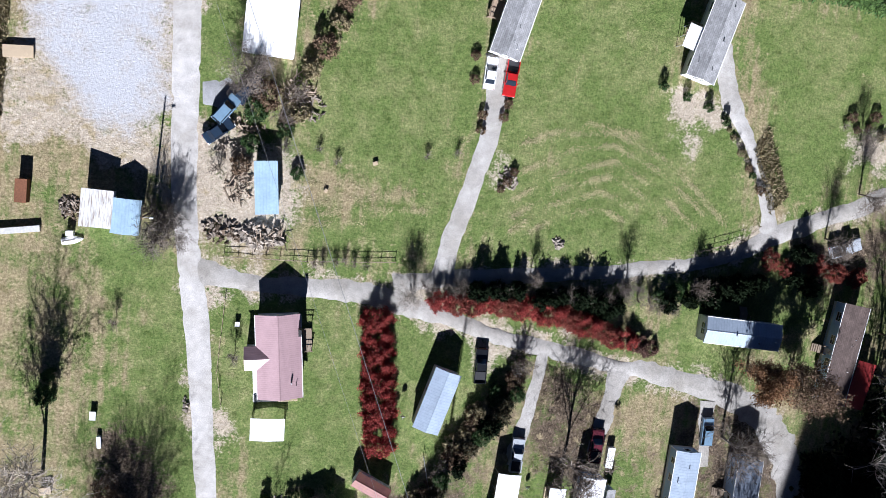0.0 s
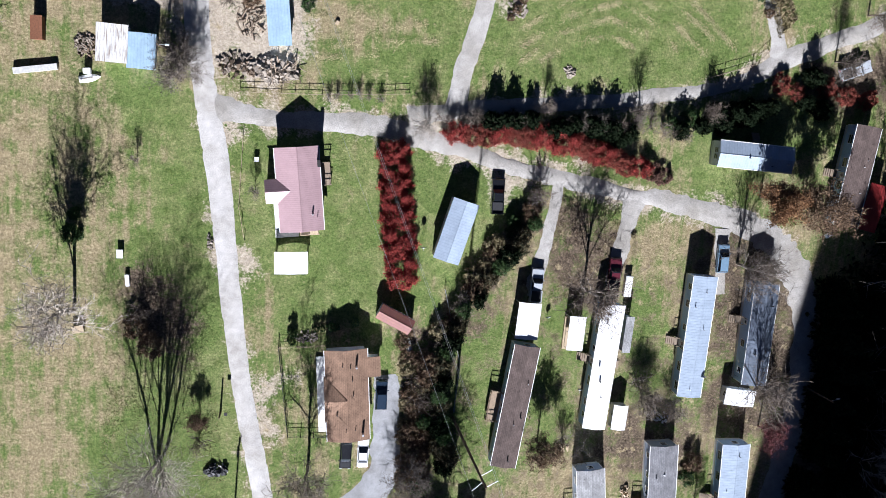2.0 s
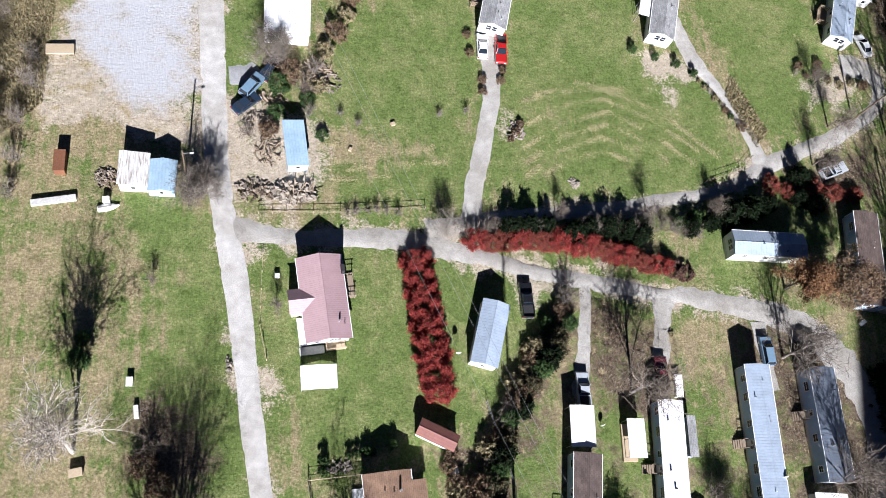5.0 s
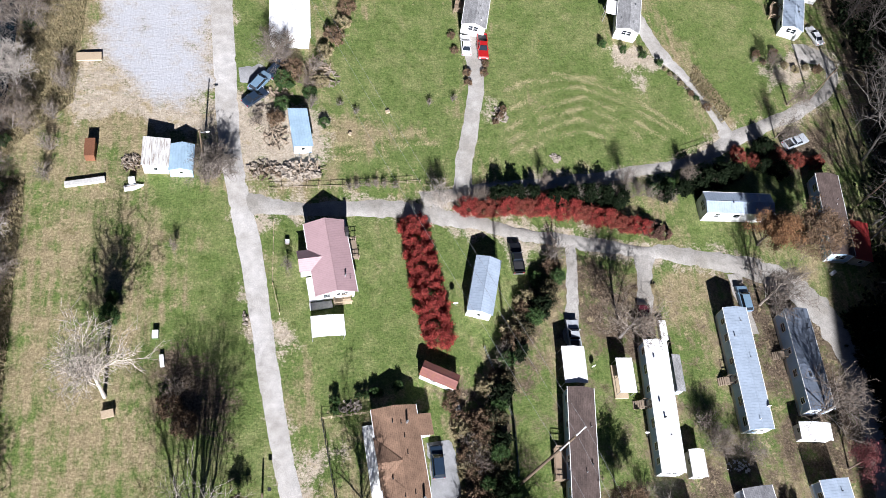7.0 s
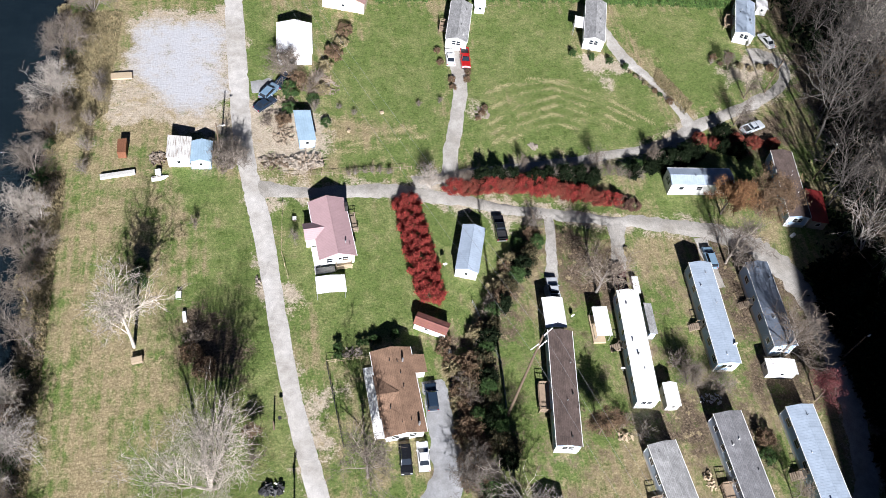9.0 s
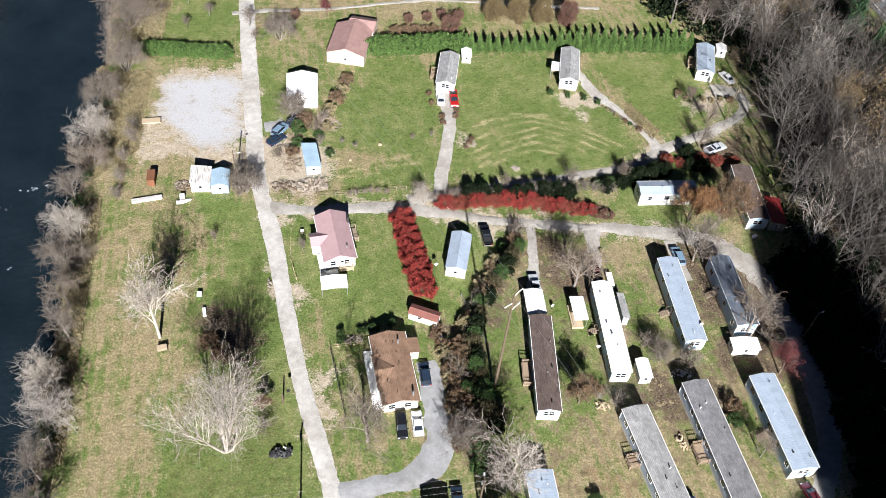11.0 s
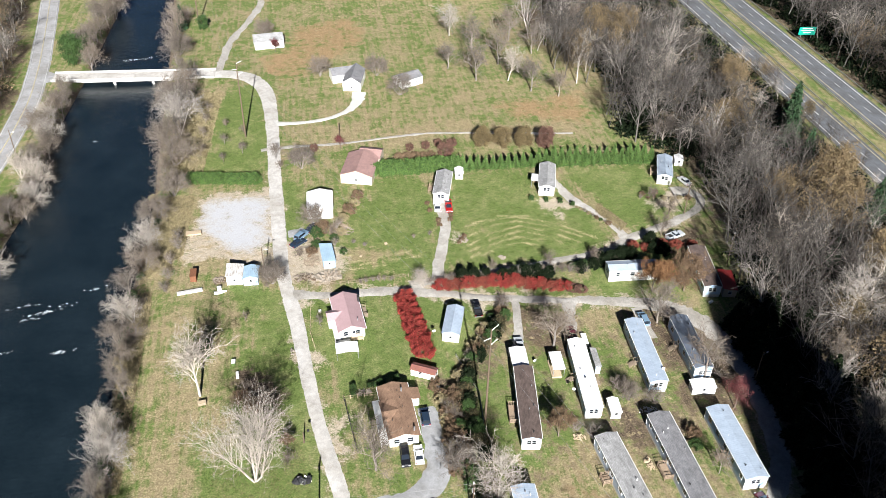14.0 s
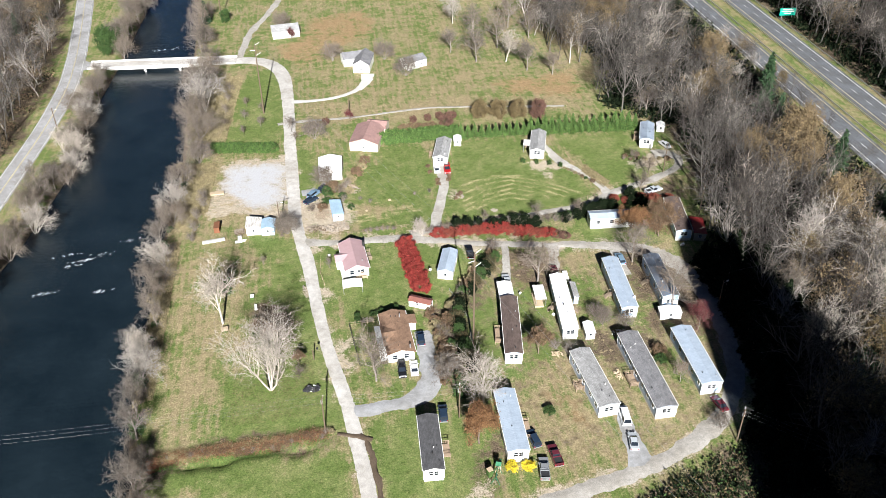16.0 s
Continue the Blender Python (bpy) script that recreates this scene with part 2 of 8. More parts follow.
MAT["pole_wood"] = plain("creosoted_pole_wood", (0.13, 0.095, 0.065), 0.9, grain=5)
MAT["white_trim"] = plain("white_trim_paint", (0.80, 0.80, 0.78), 0.6, grain=3, amount=0.12)
MAT["glass"] = glass()
MAT["tyre"] = plain("tyre_rubber", (0.02, 0.02, 0.02), 0.9)
MAT["rim"] = plain("wheel_alloy", (0.45, 0.45, 0.46), 0.35, 0.8)
MAT["dark_plastic"] = plain("dark_plastic", (0.03, 0.03, 0.033), 0.6)
MAT["lamp_glass"] = painted("headlight_lens", (0.75, 0.77, 0.8), 0.1)
MAT["red_lamp"] = painted("tail_light_lens", (0.4, 0.02, 0.02), 0.15)
MAT["ceramic"] = painted("insulator_porcelain", (0.75, 0.75, 0.72), 0.3)
MAT["wire"] = plain("aluminium_wire", (0.28, 0.28, 0.28), 0.6, 0.3)
MAT["wire_dark"] = plain("weathered_wire", (0.12, 0.12, 0.12), 0.8)
MAT["bark"] = bark("grey_bark", (0.25, 0.225, 0.20))
MAT["bark_white"] = bark("pale_sycamore_bark", (0.45, 0.415, 0.365))
MAT["twig"] = bark("brown_twigs", (0.165, 0.14, 0.116))
MAT["twig_pale"] = bark("pale_twigs", (0.34, 0.31, 0.275))
MAT["forest_grey"] = bark("forest_bark", (0.115, 0.11, 0.104))
MAT["forest_pale"] = bark("pale_forest_bark", (0.40, 0.375, 0.345))
MAT["forest_dark"] = bark("dark_forest_bark", (0.075, 0.065, 0.058))
MAT["twig_dark"] = bark("dark_twigs", (0.055, 0.049, 0.044))
MAT["twig_light"] = bark("pale_forest_twigs", (0.24, 0.22, 0.20))
MAT["bark_dark"] = bark("dark_bark", (0.17, 0.14, 0.115))
MAT["leaf_red"] = foliage("burning_bush_leaves", (0.10, 0.015, 0.014), (0.36, 0.062, 0.048))
MAT["leaf_rust"] = foliage("fading_red_leaves", (0.10, 0.028, 0.02), (0.30, 0.08, 0.055))
MAT["leaf_dull"] = foliage("dull_red_brown_leaves", (0.075, 0.042, 0.032), (0.17, 0.095, 0.07))
MAT["leaf_maroon"] = foliage("maroon_leaves", (0.07, 0.022, 0.024), (0.17, 0.05, 0.05))
MAT["leaf_brown"] = foliage("withered_leaves", (0.085, 0.055, 0.034), (0.21, 0.142, 0.088))
MAT["leaf_orange"] = foliage("rust_orange_leaves", (0.12, 0.06, 0.03), (0.26, 0.145, 0.07))
MAT["leaf_tan"] = foliage("tan_oak_leaves", (0.12, 0.088, 0.048), (0.235, 0.175, 0.10))
MAT["leaf_olive"] = foliage("olive_brown_leaves", (0.085, 0.062, 0.03), (0.19, 0.145, 0.075))
MAT["leaf_green"] = foliage("evergreen_leaves", (0.018, 0.042, 0.014), (0.07, 0.12, 0.035))
MAT["leaf_weed"] = foliage("dead_dock_weeds", (0.11, 0.058, 0.032), (0.27, 0.155, 0.085))
MAT["leaf_bright"] = foliage("bright_green_leaves", (0.05, 0.11, 0.025), (0.14, 0.23, 0.06))
# near-black leaves: deep shade is put into their colour
MAT["leaf_shade"] = foliage("shade_black_leaves", (0.005, 0.009, 0.005), (0.018, 0.026, 0.013), 1.0, 0.0)
MAT["leaf_tangle"] = foliage("ivy_and_bramble_leaves", (0.022, 0.030, 0.014), (0.13, 0.10, 0.055))
MAT["leaf_hedge"] = foliage("hedge_leaves", (0.030, 0.068, 0.018), (0.115, 0.185, 0.05))
MAT["leaf_pine"] = foliage("pine_needles", (0.015, 0.038, 0.018), (0.05, 0.09, 0.04))
MAT["leaf_yellow"] = foliage("golden_shrub_leaves", (0.5, 0.38, 0.02), (0.75, 0.6, 0.06))
MAT["straw"] = foliage("dry_grass_blades", (0.15, 0.125, 0.065), (0.33, 0.275, 0.16))
MAT["hay"] = foliage("cut_hay", (0.27, 0.24, 0.12), (0.46, 0.40, 0.23))
MAT["stone"] = plain("field_stone", (0.29, 0.25, 0.205), 0.95, grain=4)


# ---------------------------------------------------------------- helpers for building
class Shape:
    """Collects vertices and faces for one mesh."""

    def __init__(self):
        self.v, self.f = [], []

    def add(self, verts, faces):
        k = len(self.v)
        self.v.extend(tuple(p) for p in verts)
        self.f.extend(tuple(i + k for i in face) for face in faces)
        return self

    def box(self, x0, y0, z0, x1, y1, z1):
        return self.add([(x0, y0, z0), (x1, y0, z0), (x1, y1, z0), (x0, y1, z0), (x0, y0, z1), (x1, y0, z1), (x1, y1, z1), (x0, y1, z1)],
                        [(0, 3, 2, 1), (4, 5, 6, 7), (0, 1, 5, 4), (1, 2, 6, 5), (2, 3, 7, 6), (3, 0, 4, 7)])

    def prism(self, outline, z0, z1):
        """An outline in x, y pulled up."""
        n = len(outline)
        v = [(x, y, z0) for x, y in outline] + [(x, y, z1) for x, y in outline]
        return self.add(v, [tuple(range(n - 1, -1, -1)), tuple(range(n, 2 * n))] + [(i, (i + 1) % n, n + (i + 1) % n, n + i) for i in range(n)])

    def prism_y(self, outline, y0, y1):
        """An outline in x, z pulled along y."""
        n = len(outline)
        v = [(x, y0, z) for x, z in outline] + [(x, y1, z) for x, z in outline]
        return self.add(v, [tuple(range(n)), tuple(range(2 * n - 1, n - 1, -1))] + [(i, n + i, n + (i + 1) % n, (i + 1) % n) for i in range(n)])

    def rod(self, a, b, r0, r1=None, sides=8):
        r1 = r0 if r1 is None else r1
        a, b = Vector(a), Vector(b)
        d = (b - a).normalized()
        u = d.cross((0, 0, 1) if abs(d.z) < 0.9 else (1, 0, 0)).normalized()
        w = d.cross(u)
        ring = [(math.cos(2 * math.pi * i / sides), math.sin(2 * math.pi * i / sides)) for i in range(sides)]
        v = [a + (u * c + w * s) * r0 for c, s in ring] + [b + (u * c + w * s) * r1 for c, s in ring]
        return self.add(v, [tuple(range(sides - 1, -1, -1)), tuple(range(sides, 2 * sides))] + [(i, (i + 1) % sides, sides + (i + 1) % sides, sides + i) for i in range(sides)])

    def mesh(self, name, mat=None, smooth=False):
        me = bpy.data.meshes.new(name)
        me.from_pydata(self.v, [], self.f)
        if mat is not None:
            me.materials.append(mat)
        if smooth:
            me.shade_smooth()
        me.update()
        return me


def thing(name, m, label, category, group="", kind=""):
    ob = new(name)
    ob.matrix_basis = m
    ob.empty_display_size = 0.5
    return tagged(ob, label, category, group, kind)


def part(name, shape, mat, parent, label="", bevel=0.0, smooth=False):
    me = shape if isinstance(shape, bpy.types.Mesh) else shape.mesh(name, mat, smooth)
    if bevel:
        bm = bmesh.new()
        bm.from_mesh(me)
        bmesh.ops.bevel(bm, geom=list(bm.edges), offset=bevel, segments=2, affect="EDGES", clamp_overlap=True)
        bm.to_mesh(me)
        bm.free()
    ob = new(name, me)
    ob.parent = parent
    if label:
        tagged(ob, label)
    return ob


def axis_pose(north, south, z=0.0):
    """A pose midway between two ends, with its y axis towards the first."""
    (ax, ay), (bx, by) = north, south
    return pose((ax + bx) / 2, (ay + by) / 2, z, 0, 0, math.degrees(math.atan2(-(ax - bx), ay - by))), math.hypot(ax - bx, ay - by)


def smoothstep(x, a, b):
    t = np.clip((x - a) / (b - a), 0, 1)
    return t * t * (3 - 2 * t)


# ---------------------------------------------------------------- the land
RIVER_E = [(-520, -60.0), (-300, -60), (-100, -66), (-64, -68.7), (-45, -71.5), (-16, -71.5), (24, -72.5), (44, -71.5), (64, -71.5), (136, -75), (182, -77), (300, -86), (700, -130)]
RIVER_W = [(-520, -104.0), (-300, -106), (-60, -116), (14, -112), (29, -108.5), (65, -103.5), (103, -104.4), (145, -101.5), (205, -98.7), (300, -108), (700, -152)]


def river_e(y):
    return np.interp(y, [a for a, _ in RIVER_E], [b for _, b in RIVER_E])


def river_w(y):
    return np.interp(y, [a for a, _ in RIVER_W], [b for _, b in RIVER_W])


def highway_x(y):
    """The near edge of the divided highway."""
    return 131.8 - 0.035 * y


def land_z(x, y):
    x, y = np.asarray(x, float), np.asarray(y, float)
    into = np.minimum(x - river_w(y), river_e(y) - x)
    z = -3.2 * smoothstep(into, -5.0, 2.0)
    hx = highway_x(y)
    z = z + 6.0 * smoothstep(x, hx - 26, hx - 3)
    z = z + 26.0 * smoothstep(x, hx + 34, hx + 150)
    z = z + 14.0 * smoothstep(y, 175, 420) * smoothstep(x, -60, 20)
    z = z + 30.0 * smoothstep(-x, 150, 330)
    # unseen south-east ridge, added to throw shade over the lane and wood edge
    z = z + 99.0 * smoothstep(-y, 89, 170) * smoothstep(x, 36, 63) * (1 - 0.62 * smoothstep(x, 63, 90))
    z = z - 1.2 * np.exp(-((y + 58.2 - 0.06 * (x + 45) + 0.8 * np.sin(x * 0.33) + 0.5 * np.sin(x * 0.87 + 1)) / 1.2) ** 2) * smoothstep(x, -75, -66) * (1 - smoothstep(x, -34, -29))
    return z


def inside(px, py, poly):
    r = np.zeros(px.shape, bool)
    n = len(poly)
    for i in range(n):
        (x0, y0), (x1, y1) = poly[i], poly[(i + 1) % n]
        c = ((y0 > py) != (y1 > py)) & (px < (x1 - x0) * (py - y0) / (y1 - y0 + 1e-12) + x0)
        r ^= c
    return r


def near_line(px, py, pts):
    d = np.full(px.shape, 1e9)
    for (x0, y0), (x1, y1) in zip(pts[:-1], pts[1:]):
        t = np.clip(((px - x0) * (x1 - x0) + (py - y0) * (y1 - y0)) / ((x1 - x0) ** 2 + (y1 - y0) ** 2), 0, 1)
        d = np.minimum(d, np.hypot(px - x0 - t * (x1 - x0), py - y0 - t * (y1 - y0)))
    return d


# zone of the land: dry grass, leaf litter, bare earth, each 0 to 1
LAWNS = [
    [(-17, 21), (2, 20), (6, 45), (5, 63), (-8, 62), (-18, 40)],
    [(8, 19), (48, 23.5), (52, 32), (44, 46), (35, 48), (35, 62), (14, 62), (11, 45)],
    [(57, 33), (72, 37), (72, 62), (49, 63), (53, 44)],
    [(-30, 11.5), (-5, 10), (-3, -14), (-14, -19), (-27, -20), (-29, -4)],
    [(-3, 10), (18, 6), (14, -5), (4, -10), (-3, -13)],
    [(-47, 16), (-34, 17), (-32, -6), (-43, 0)],
    [(-42, -4), (-31, -8), (-25, -44), (-24, -54), (-52, -54), (-44, -28)],
    [(-68, -60), (-26, -60), (-20, -110), (-62, -110)],
    [(-18, -53), (0, -56), (2, -90), (-17, -90)],
    [(34, 2), (40, 3), (38, -28), (34, -26)], [(19, -14), (26, -14), (24, -40), (18, -40)],
    [(2, -18), (12, -20), (9, -46), (3, -44)], 
    [(46, 1), (62, 14), (66, 14), (64, 20), (48, 20), (40, 12)],
    [(-58, 70), (-40, 66), (-41, 128), (-52, 128)], [(-37, 40), (-30, 40), (-30, 66), (-37, 66)],
    [(-30, 112), (-12, 108), (-16, 122), (-30, 124)], [(-2, 110), (20, 108), (24, 124), (4, 118)],
]
DRY = [
    [(-72, 24), (-38, 20), (-38, 62), (-70, 62)], [(-64, 18), (-58, 18), (-56, -20), (-62, -20)], [(-58.8, -18.7), (-50.8, -19.3), (-51.0, -27.0), (-54.3, -40), (-61.3, -39.0), (-61.3, -28.0)],
    [(-34, 84), (30, 82), (62, 80), (64, 92), (20, 96), (-34, 98)],
    [(60, 110), (84, 110), (84, 160), (66, 150)],
    [(-66, 70), (-58, 70), (-54, 130), (-72, 130)], [(53, 40), (50, 47), (46, 48), (54, 30)], [(-45, 6), (-40, 8), (-44, -6), (-48, -6)],
    [(16, -44), (30, -38), (26, -50), (27, -62), (22, -74), (14, -76), (12, -60)], [(33, -36), (38, -38), (38, -60), (31, -60), (30, -46)], [(35, 2), (41, 2), (41, -10), (37, -14)], [(44, -60), (52, -60), (50, -66), (42, -66)], [(-27, -6), (-24, -9), (-24, -20), (-28, -20)],
]
SEMI = [[(-66, 15), (-55, 13), (-52, -8), (-49, -24), (-52, -53), (-66, -53)], [(-28, 102), (70, 100), (80, 170), (20, 230), (-38, 230)], [(-62, -64), (-52, -62), (-48, -90), (-60, -90)]]
LITTER = [
    [(64, -10), (76, -8), (82, 14), (84, 40), (84, 64), (81, 124), (60, 180), (110, 260), (400, 260), (400, -300), (60, -300), (60, -68), (66, -40)],
    [(-520, -520), (-134, -520), (-128, 20), (-124, 84), (-122, 128), (-129, 184), (-135, 220), (-520, 520)], [(-78, -70), (-68, -70), (-67, 18), (-76, 18)], [(-21.8, -40), (-24.6, -28), (-26.6, -18), (-28.4, -18), (-26.6, -28), (-23.6, -40)],
    [(20, 3), (32, 2), (30, -14), (22, -14)], [(46, 0), (64, -4), (62, -36), (50, -36)], [(32, -32), (50, -34), (48, -42), (30, -40)],
    [(-8, -19), (4, -13), (10, -4), (18, 4), (14, -8), (4, -22), (2, -46), (-6, -46), (-2, -30)],
    [(-48, -10), (-36, -10), (-35, -26), (-46, -26)],
    [(20, -84), (33, -77), (47, -73), (54, -70), (61, -63), (68, -50), (80, -60), (80, -120), (20, -120)], [(-2, -66), (4, -52), (6, -72), (0, -78)], [(58, 20), (80, 22), (80, 34), (62, 28)], [(-68, -54), (-28, -54), (-28, -58), (-68, -60)],
]
BARE = [
    [(-59, 62), (-38, 62), (-36, 24), (-46, 27), (-60, 32)], [(-34, 38), (-26, 38), (-18, 34), (-17, 20), (-33, 19)],
    [(8.6, 29), (12, 28.6), (15.6, 32.6), (12.7, 36.4), (9.2, 33.8)], [(66.4, 46.8), (72.2, 48), (79, 43.4), (79.4, 40.5), (74.7, 38.5), (69, 40), (65.4, 43)], [(34, 46.6), (40.4, 44), (48.2, 41), (51.4, 37), (53.2, 31), (51.6, 31), (49.6, 36), (46.6, 38.6), (40, 41.6), (34, 44.4)], [(33, 47), (46, 43), (50, 38), (46, 48), (40, 50), (34, 50)], [(-29.5, -5), (-24, -5), (-24, -9), (-29.5, -9)],
    [(0, -66), (4, -66), (3, -78), (0, -78)], [(-26, -22), (-22, -22), (-20, -38), (-24, -38)], [(10, 8), (16, 6), (15, 0), (11, 0)],
]

CLAY = [[(-37, 130), (-20, 138), (-4, 158), (-2, 188), (-28, 182), (-41, 152)], [(35, 114), (39, 94), (62, 86), (74, 122), (55, 106)], [(24, -62), (16, -60), (18, -48), (27, -48)], [(24, 9.5), (36, 6), (42, 9), (32, 12)]]
STONE = [[(-58.5, 59.5), (-38, 60), (-37, 33), (-43, 31), (-50, 37), (-58.5, 44)], [(-34.5, 43), (-28, 45), (-27, 40), (-33, 37)]]
HAY = [
    [(13.6, 37.4), (20.4, 39.4), (28.0, 40.3), (35.7, 37.4), (42.1, 32.9), (48.1, 27.4)], [(12.9, 28.6), (20.1, 33.5), (28.7, 36.0), (36.1, 32.0), (42.9, 26.6)],
    [(12.8, 23.6), (19.1, 28.4), (26.9, 31.2), (32.1, 29.0)], [(14, 33), (21, 37), (28, 38.4), (36, 35), (44, 29)], [(13, 26), (20, 31), (28, 33.6), (34, 31), (38, 27)], [(16, 24), (21, 27), (27, 28.6), (31, 27)], [(16, 38.6), (24, 41.4), (32, 40.2)],
    [(-18, 25.5), (-10, 26.8), (-2, 28.6)], [(-16, 24.2), (-8, 25.6), (0, 26)], [(-18, 22.6), (-9, 23.6)], [(-20, 28.5), (-12, 29.2)],
]
STREAKS = [
    [(-20.2, 23.8), (-14.2, 26.5), (-8.2, 27.2), (-2.1, 28.5)], [(-18, 29.5), (-10, 28.5)],
    [(47, 49), (50, 46), (54, 37), (56, 31)], [(-5, 70), (20, 92), (50, 90)], [(-30, 96), (0, 98), (26, 104), (30, 118)], [(30, 120), (22, 108), (12, 100)], [(-33, 90), (0, 93), (60, 88)],
]


def build_ground():
    def axis(lo, hi, step, ends):
        mid = np.arange(lo, hi + 1e-6, step)
        out = [hi + 6 * 1.35 ** k for k in range(40) if hi + 6 * 1.35 ** k < ends]
        neg = [lo - 6 * 1.35 ** k for k in range(40) if lo - 6 * 1.35 ** k > -ends]
        return np.array(sorted(neg) + list(mid) + out)
    xs, ys = axis(-170, 200, 1.25, 3000), axis(-110, 240, 1.25, 3000)
    gx, gy = np.meshgrid(xs, ys)
    gz = land_z(gx, gy)
    rng = np.random.default_rng(5)
    gz = gz + rng.normal(0, 0.025, gz.shape) * (np.abs(gx) < 160)
    n, m = gx.shape
    idx = np.arange(n * m).reshape(n, m)
    faces = np.stack([idx[:-1, :-1], idx[:-1, 1:], idx[1:, 1:], idx[1:, :-1]], -1).reshape(-1, 4)
    me = bpy.data.meshes.new("ground")
    me.from_pydata(np.stack([gx, gy, gz], -1).reshape(-1, 3).tolist(), [], faces.tolist())
    wx = gx + 1.5 * np.sin(gy * 0.55 + 1.3 * np.sin(gx * 0.31)) + 0.9 * np.sin(gy * 1.27 + gx * 0.9) + 2.0 * np.sin(gy * 0.17 + 2)
    wy = gy + 1.5 * np.sin(gx * 0.49 + 1.1 * np.sin(gy * 0.37)) + 0.9 * np.sin(gx * 1.39 - gy * 0.8) + 2.0 * np.sin(gx * 0.19 + 1)
    dry = np.full(gx.shape, 0.48)
    dry[inside(wx, wy, [(14, 2), (64, -2), (64, -64), (14, -76)])] = 0.58
    for p in LAWNS:
        dry[inside(wx * 0.5 + gx * 0.5, wy * 0.5 + gy * 0.5, p)] = 0.0
    for p in SEMI:
        dry[inside(wx, wy, p)] = 0.53
    for p in DRY:
        dry[inside(wx, wy, p)] = 0.74
    for p in STREAKS:
        d = near_line(wx * 0.3 + gx * 0.7, wy * 0.3 + gy * 0.7, p)
        dry = np.maximum(dry, 0.95 - 0.34 * d)
    lit, bare = np.zeros(gx.shape), np.zeros(gx.shape)
    lit[inside(wx, wy, [(15, 1), (64, -3), (66, -50), (52, -64), (14, -76), (2, -60), (4, -30)])] = 0.36
    for p in LITTER:
        lit[inside(wx, wy, p)] = 0.68
    for p in BARE:
        bare[inside(wx, wy, p)] = 0.72
    for line, w in ((LANE, 2.0), (UPPER, 1.4), (ROAD, 1.7)):
        d = near_line(gx * 0.6 + wx * 0.4, gy * 0.6 + wy * 0.4, line)
        bare = np.maximum(bare, np.clip((0.5 if line is ROAD else 0.62) - 0.3 * np.maximum(0, d - w), 0, 1))
    clay = np.zeros(gx.shape)
    for p in CLAY:
        clay[inside(wx, wy, p)] = 0.74
    hx = highway_x(gy)
    lit[(gx > hx - 2) & (gx < hx + 30)] = 0.1
    into = np.minimum(gx - river_w(gy), river_e(gy) - gx)
    lit[into > -2.5] = 0.9
    for z, times_ in ((dry, 6), (lit, 6), (bare, 4), (clay, 16)):
        for _ in range(times_):
            z[1:-1, 1:-1] = (z[1:-1, 1:-1] * 2 + z[:-2, 1:-1] + z[2:, 1:-1] + z[1:-1, :-2] + z[1:-1, 2:]) / 6
    col = np.ones((n * m, 4), np.float32)
    col[:, 0], col[:, 1], col[:, 2], col[:, 3] = dry.ravel(), lit.ravel(), bare.ravel(), clay.ravel()
    stone = np.zeros(gx.shape)
    for p in STONE:
        stone[inside(wx * 0.5 + gx * 0.5, wy * 0.5 + gy * 0.5, p)] = 0.85
    for _ in range(12):
        stone[1:-1, 1:-1] = (stone[1:-1, 1:-1] * 2 + stone[:-2, 1:-1] + stone[2:, 1:-1] + stone[1:-1, :-2] + stone[1:-1, 2:]) / 6
    me.attributes.new("stone", "FLOAT", "POINT").data.foreach_set("value", stone.ravel().astype(np.float32))
    at = me.color_attributes.new("zone", "FLOAT_COLOR", "POINT")
    at.data.foreach_set("color", col.ravel())
    me.materials.append(MAT["ground"])
    me.shade_smooth()
    ob = new("ground", me)
    tagged(ob, "valley floor of lawn, dry grass and leaf litter", "ground", kind="structure")




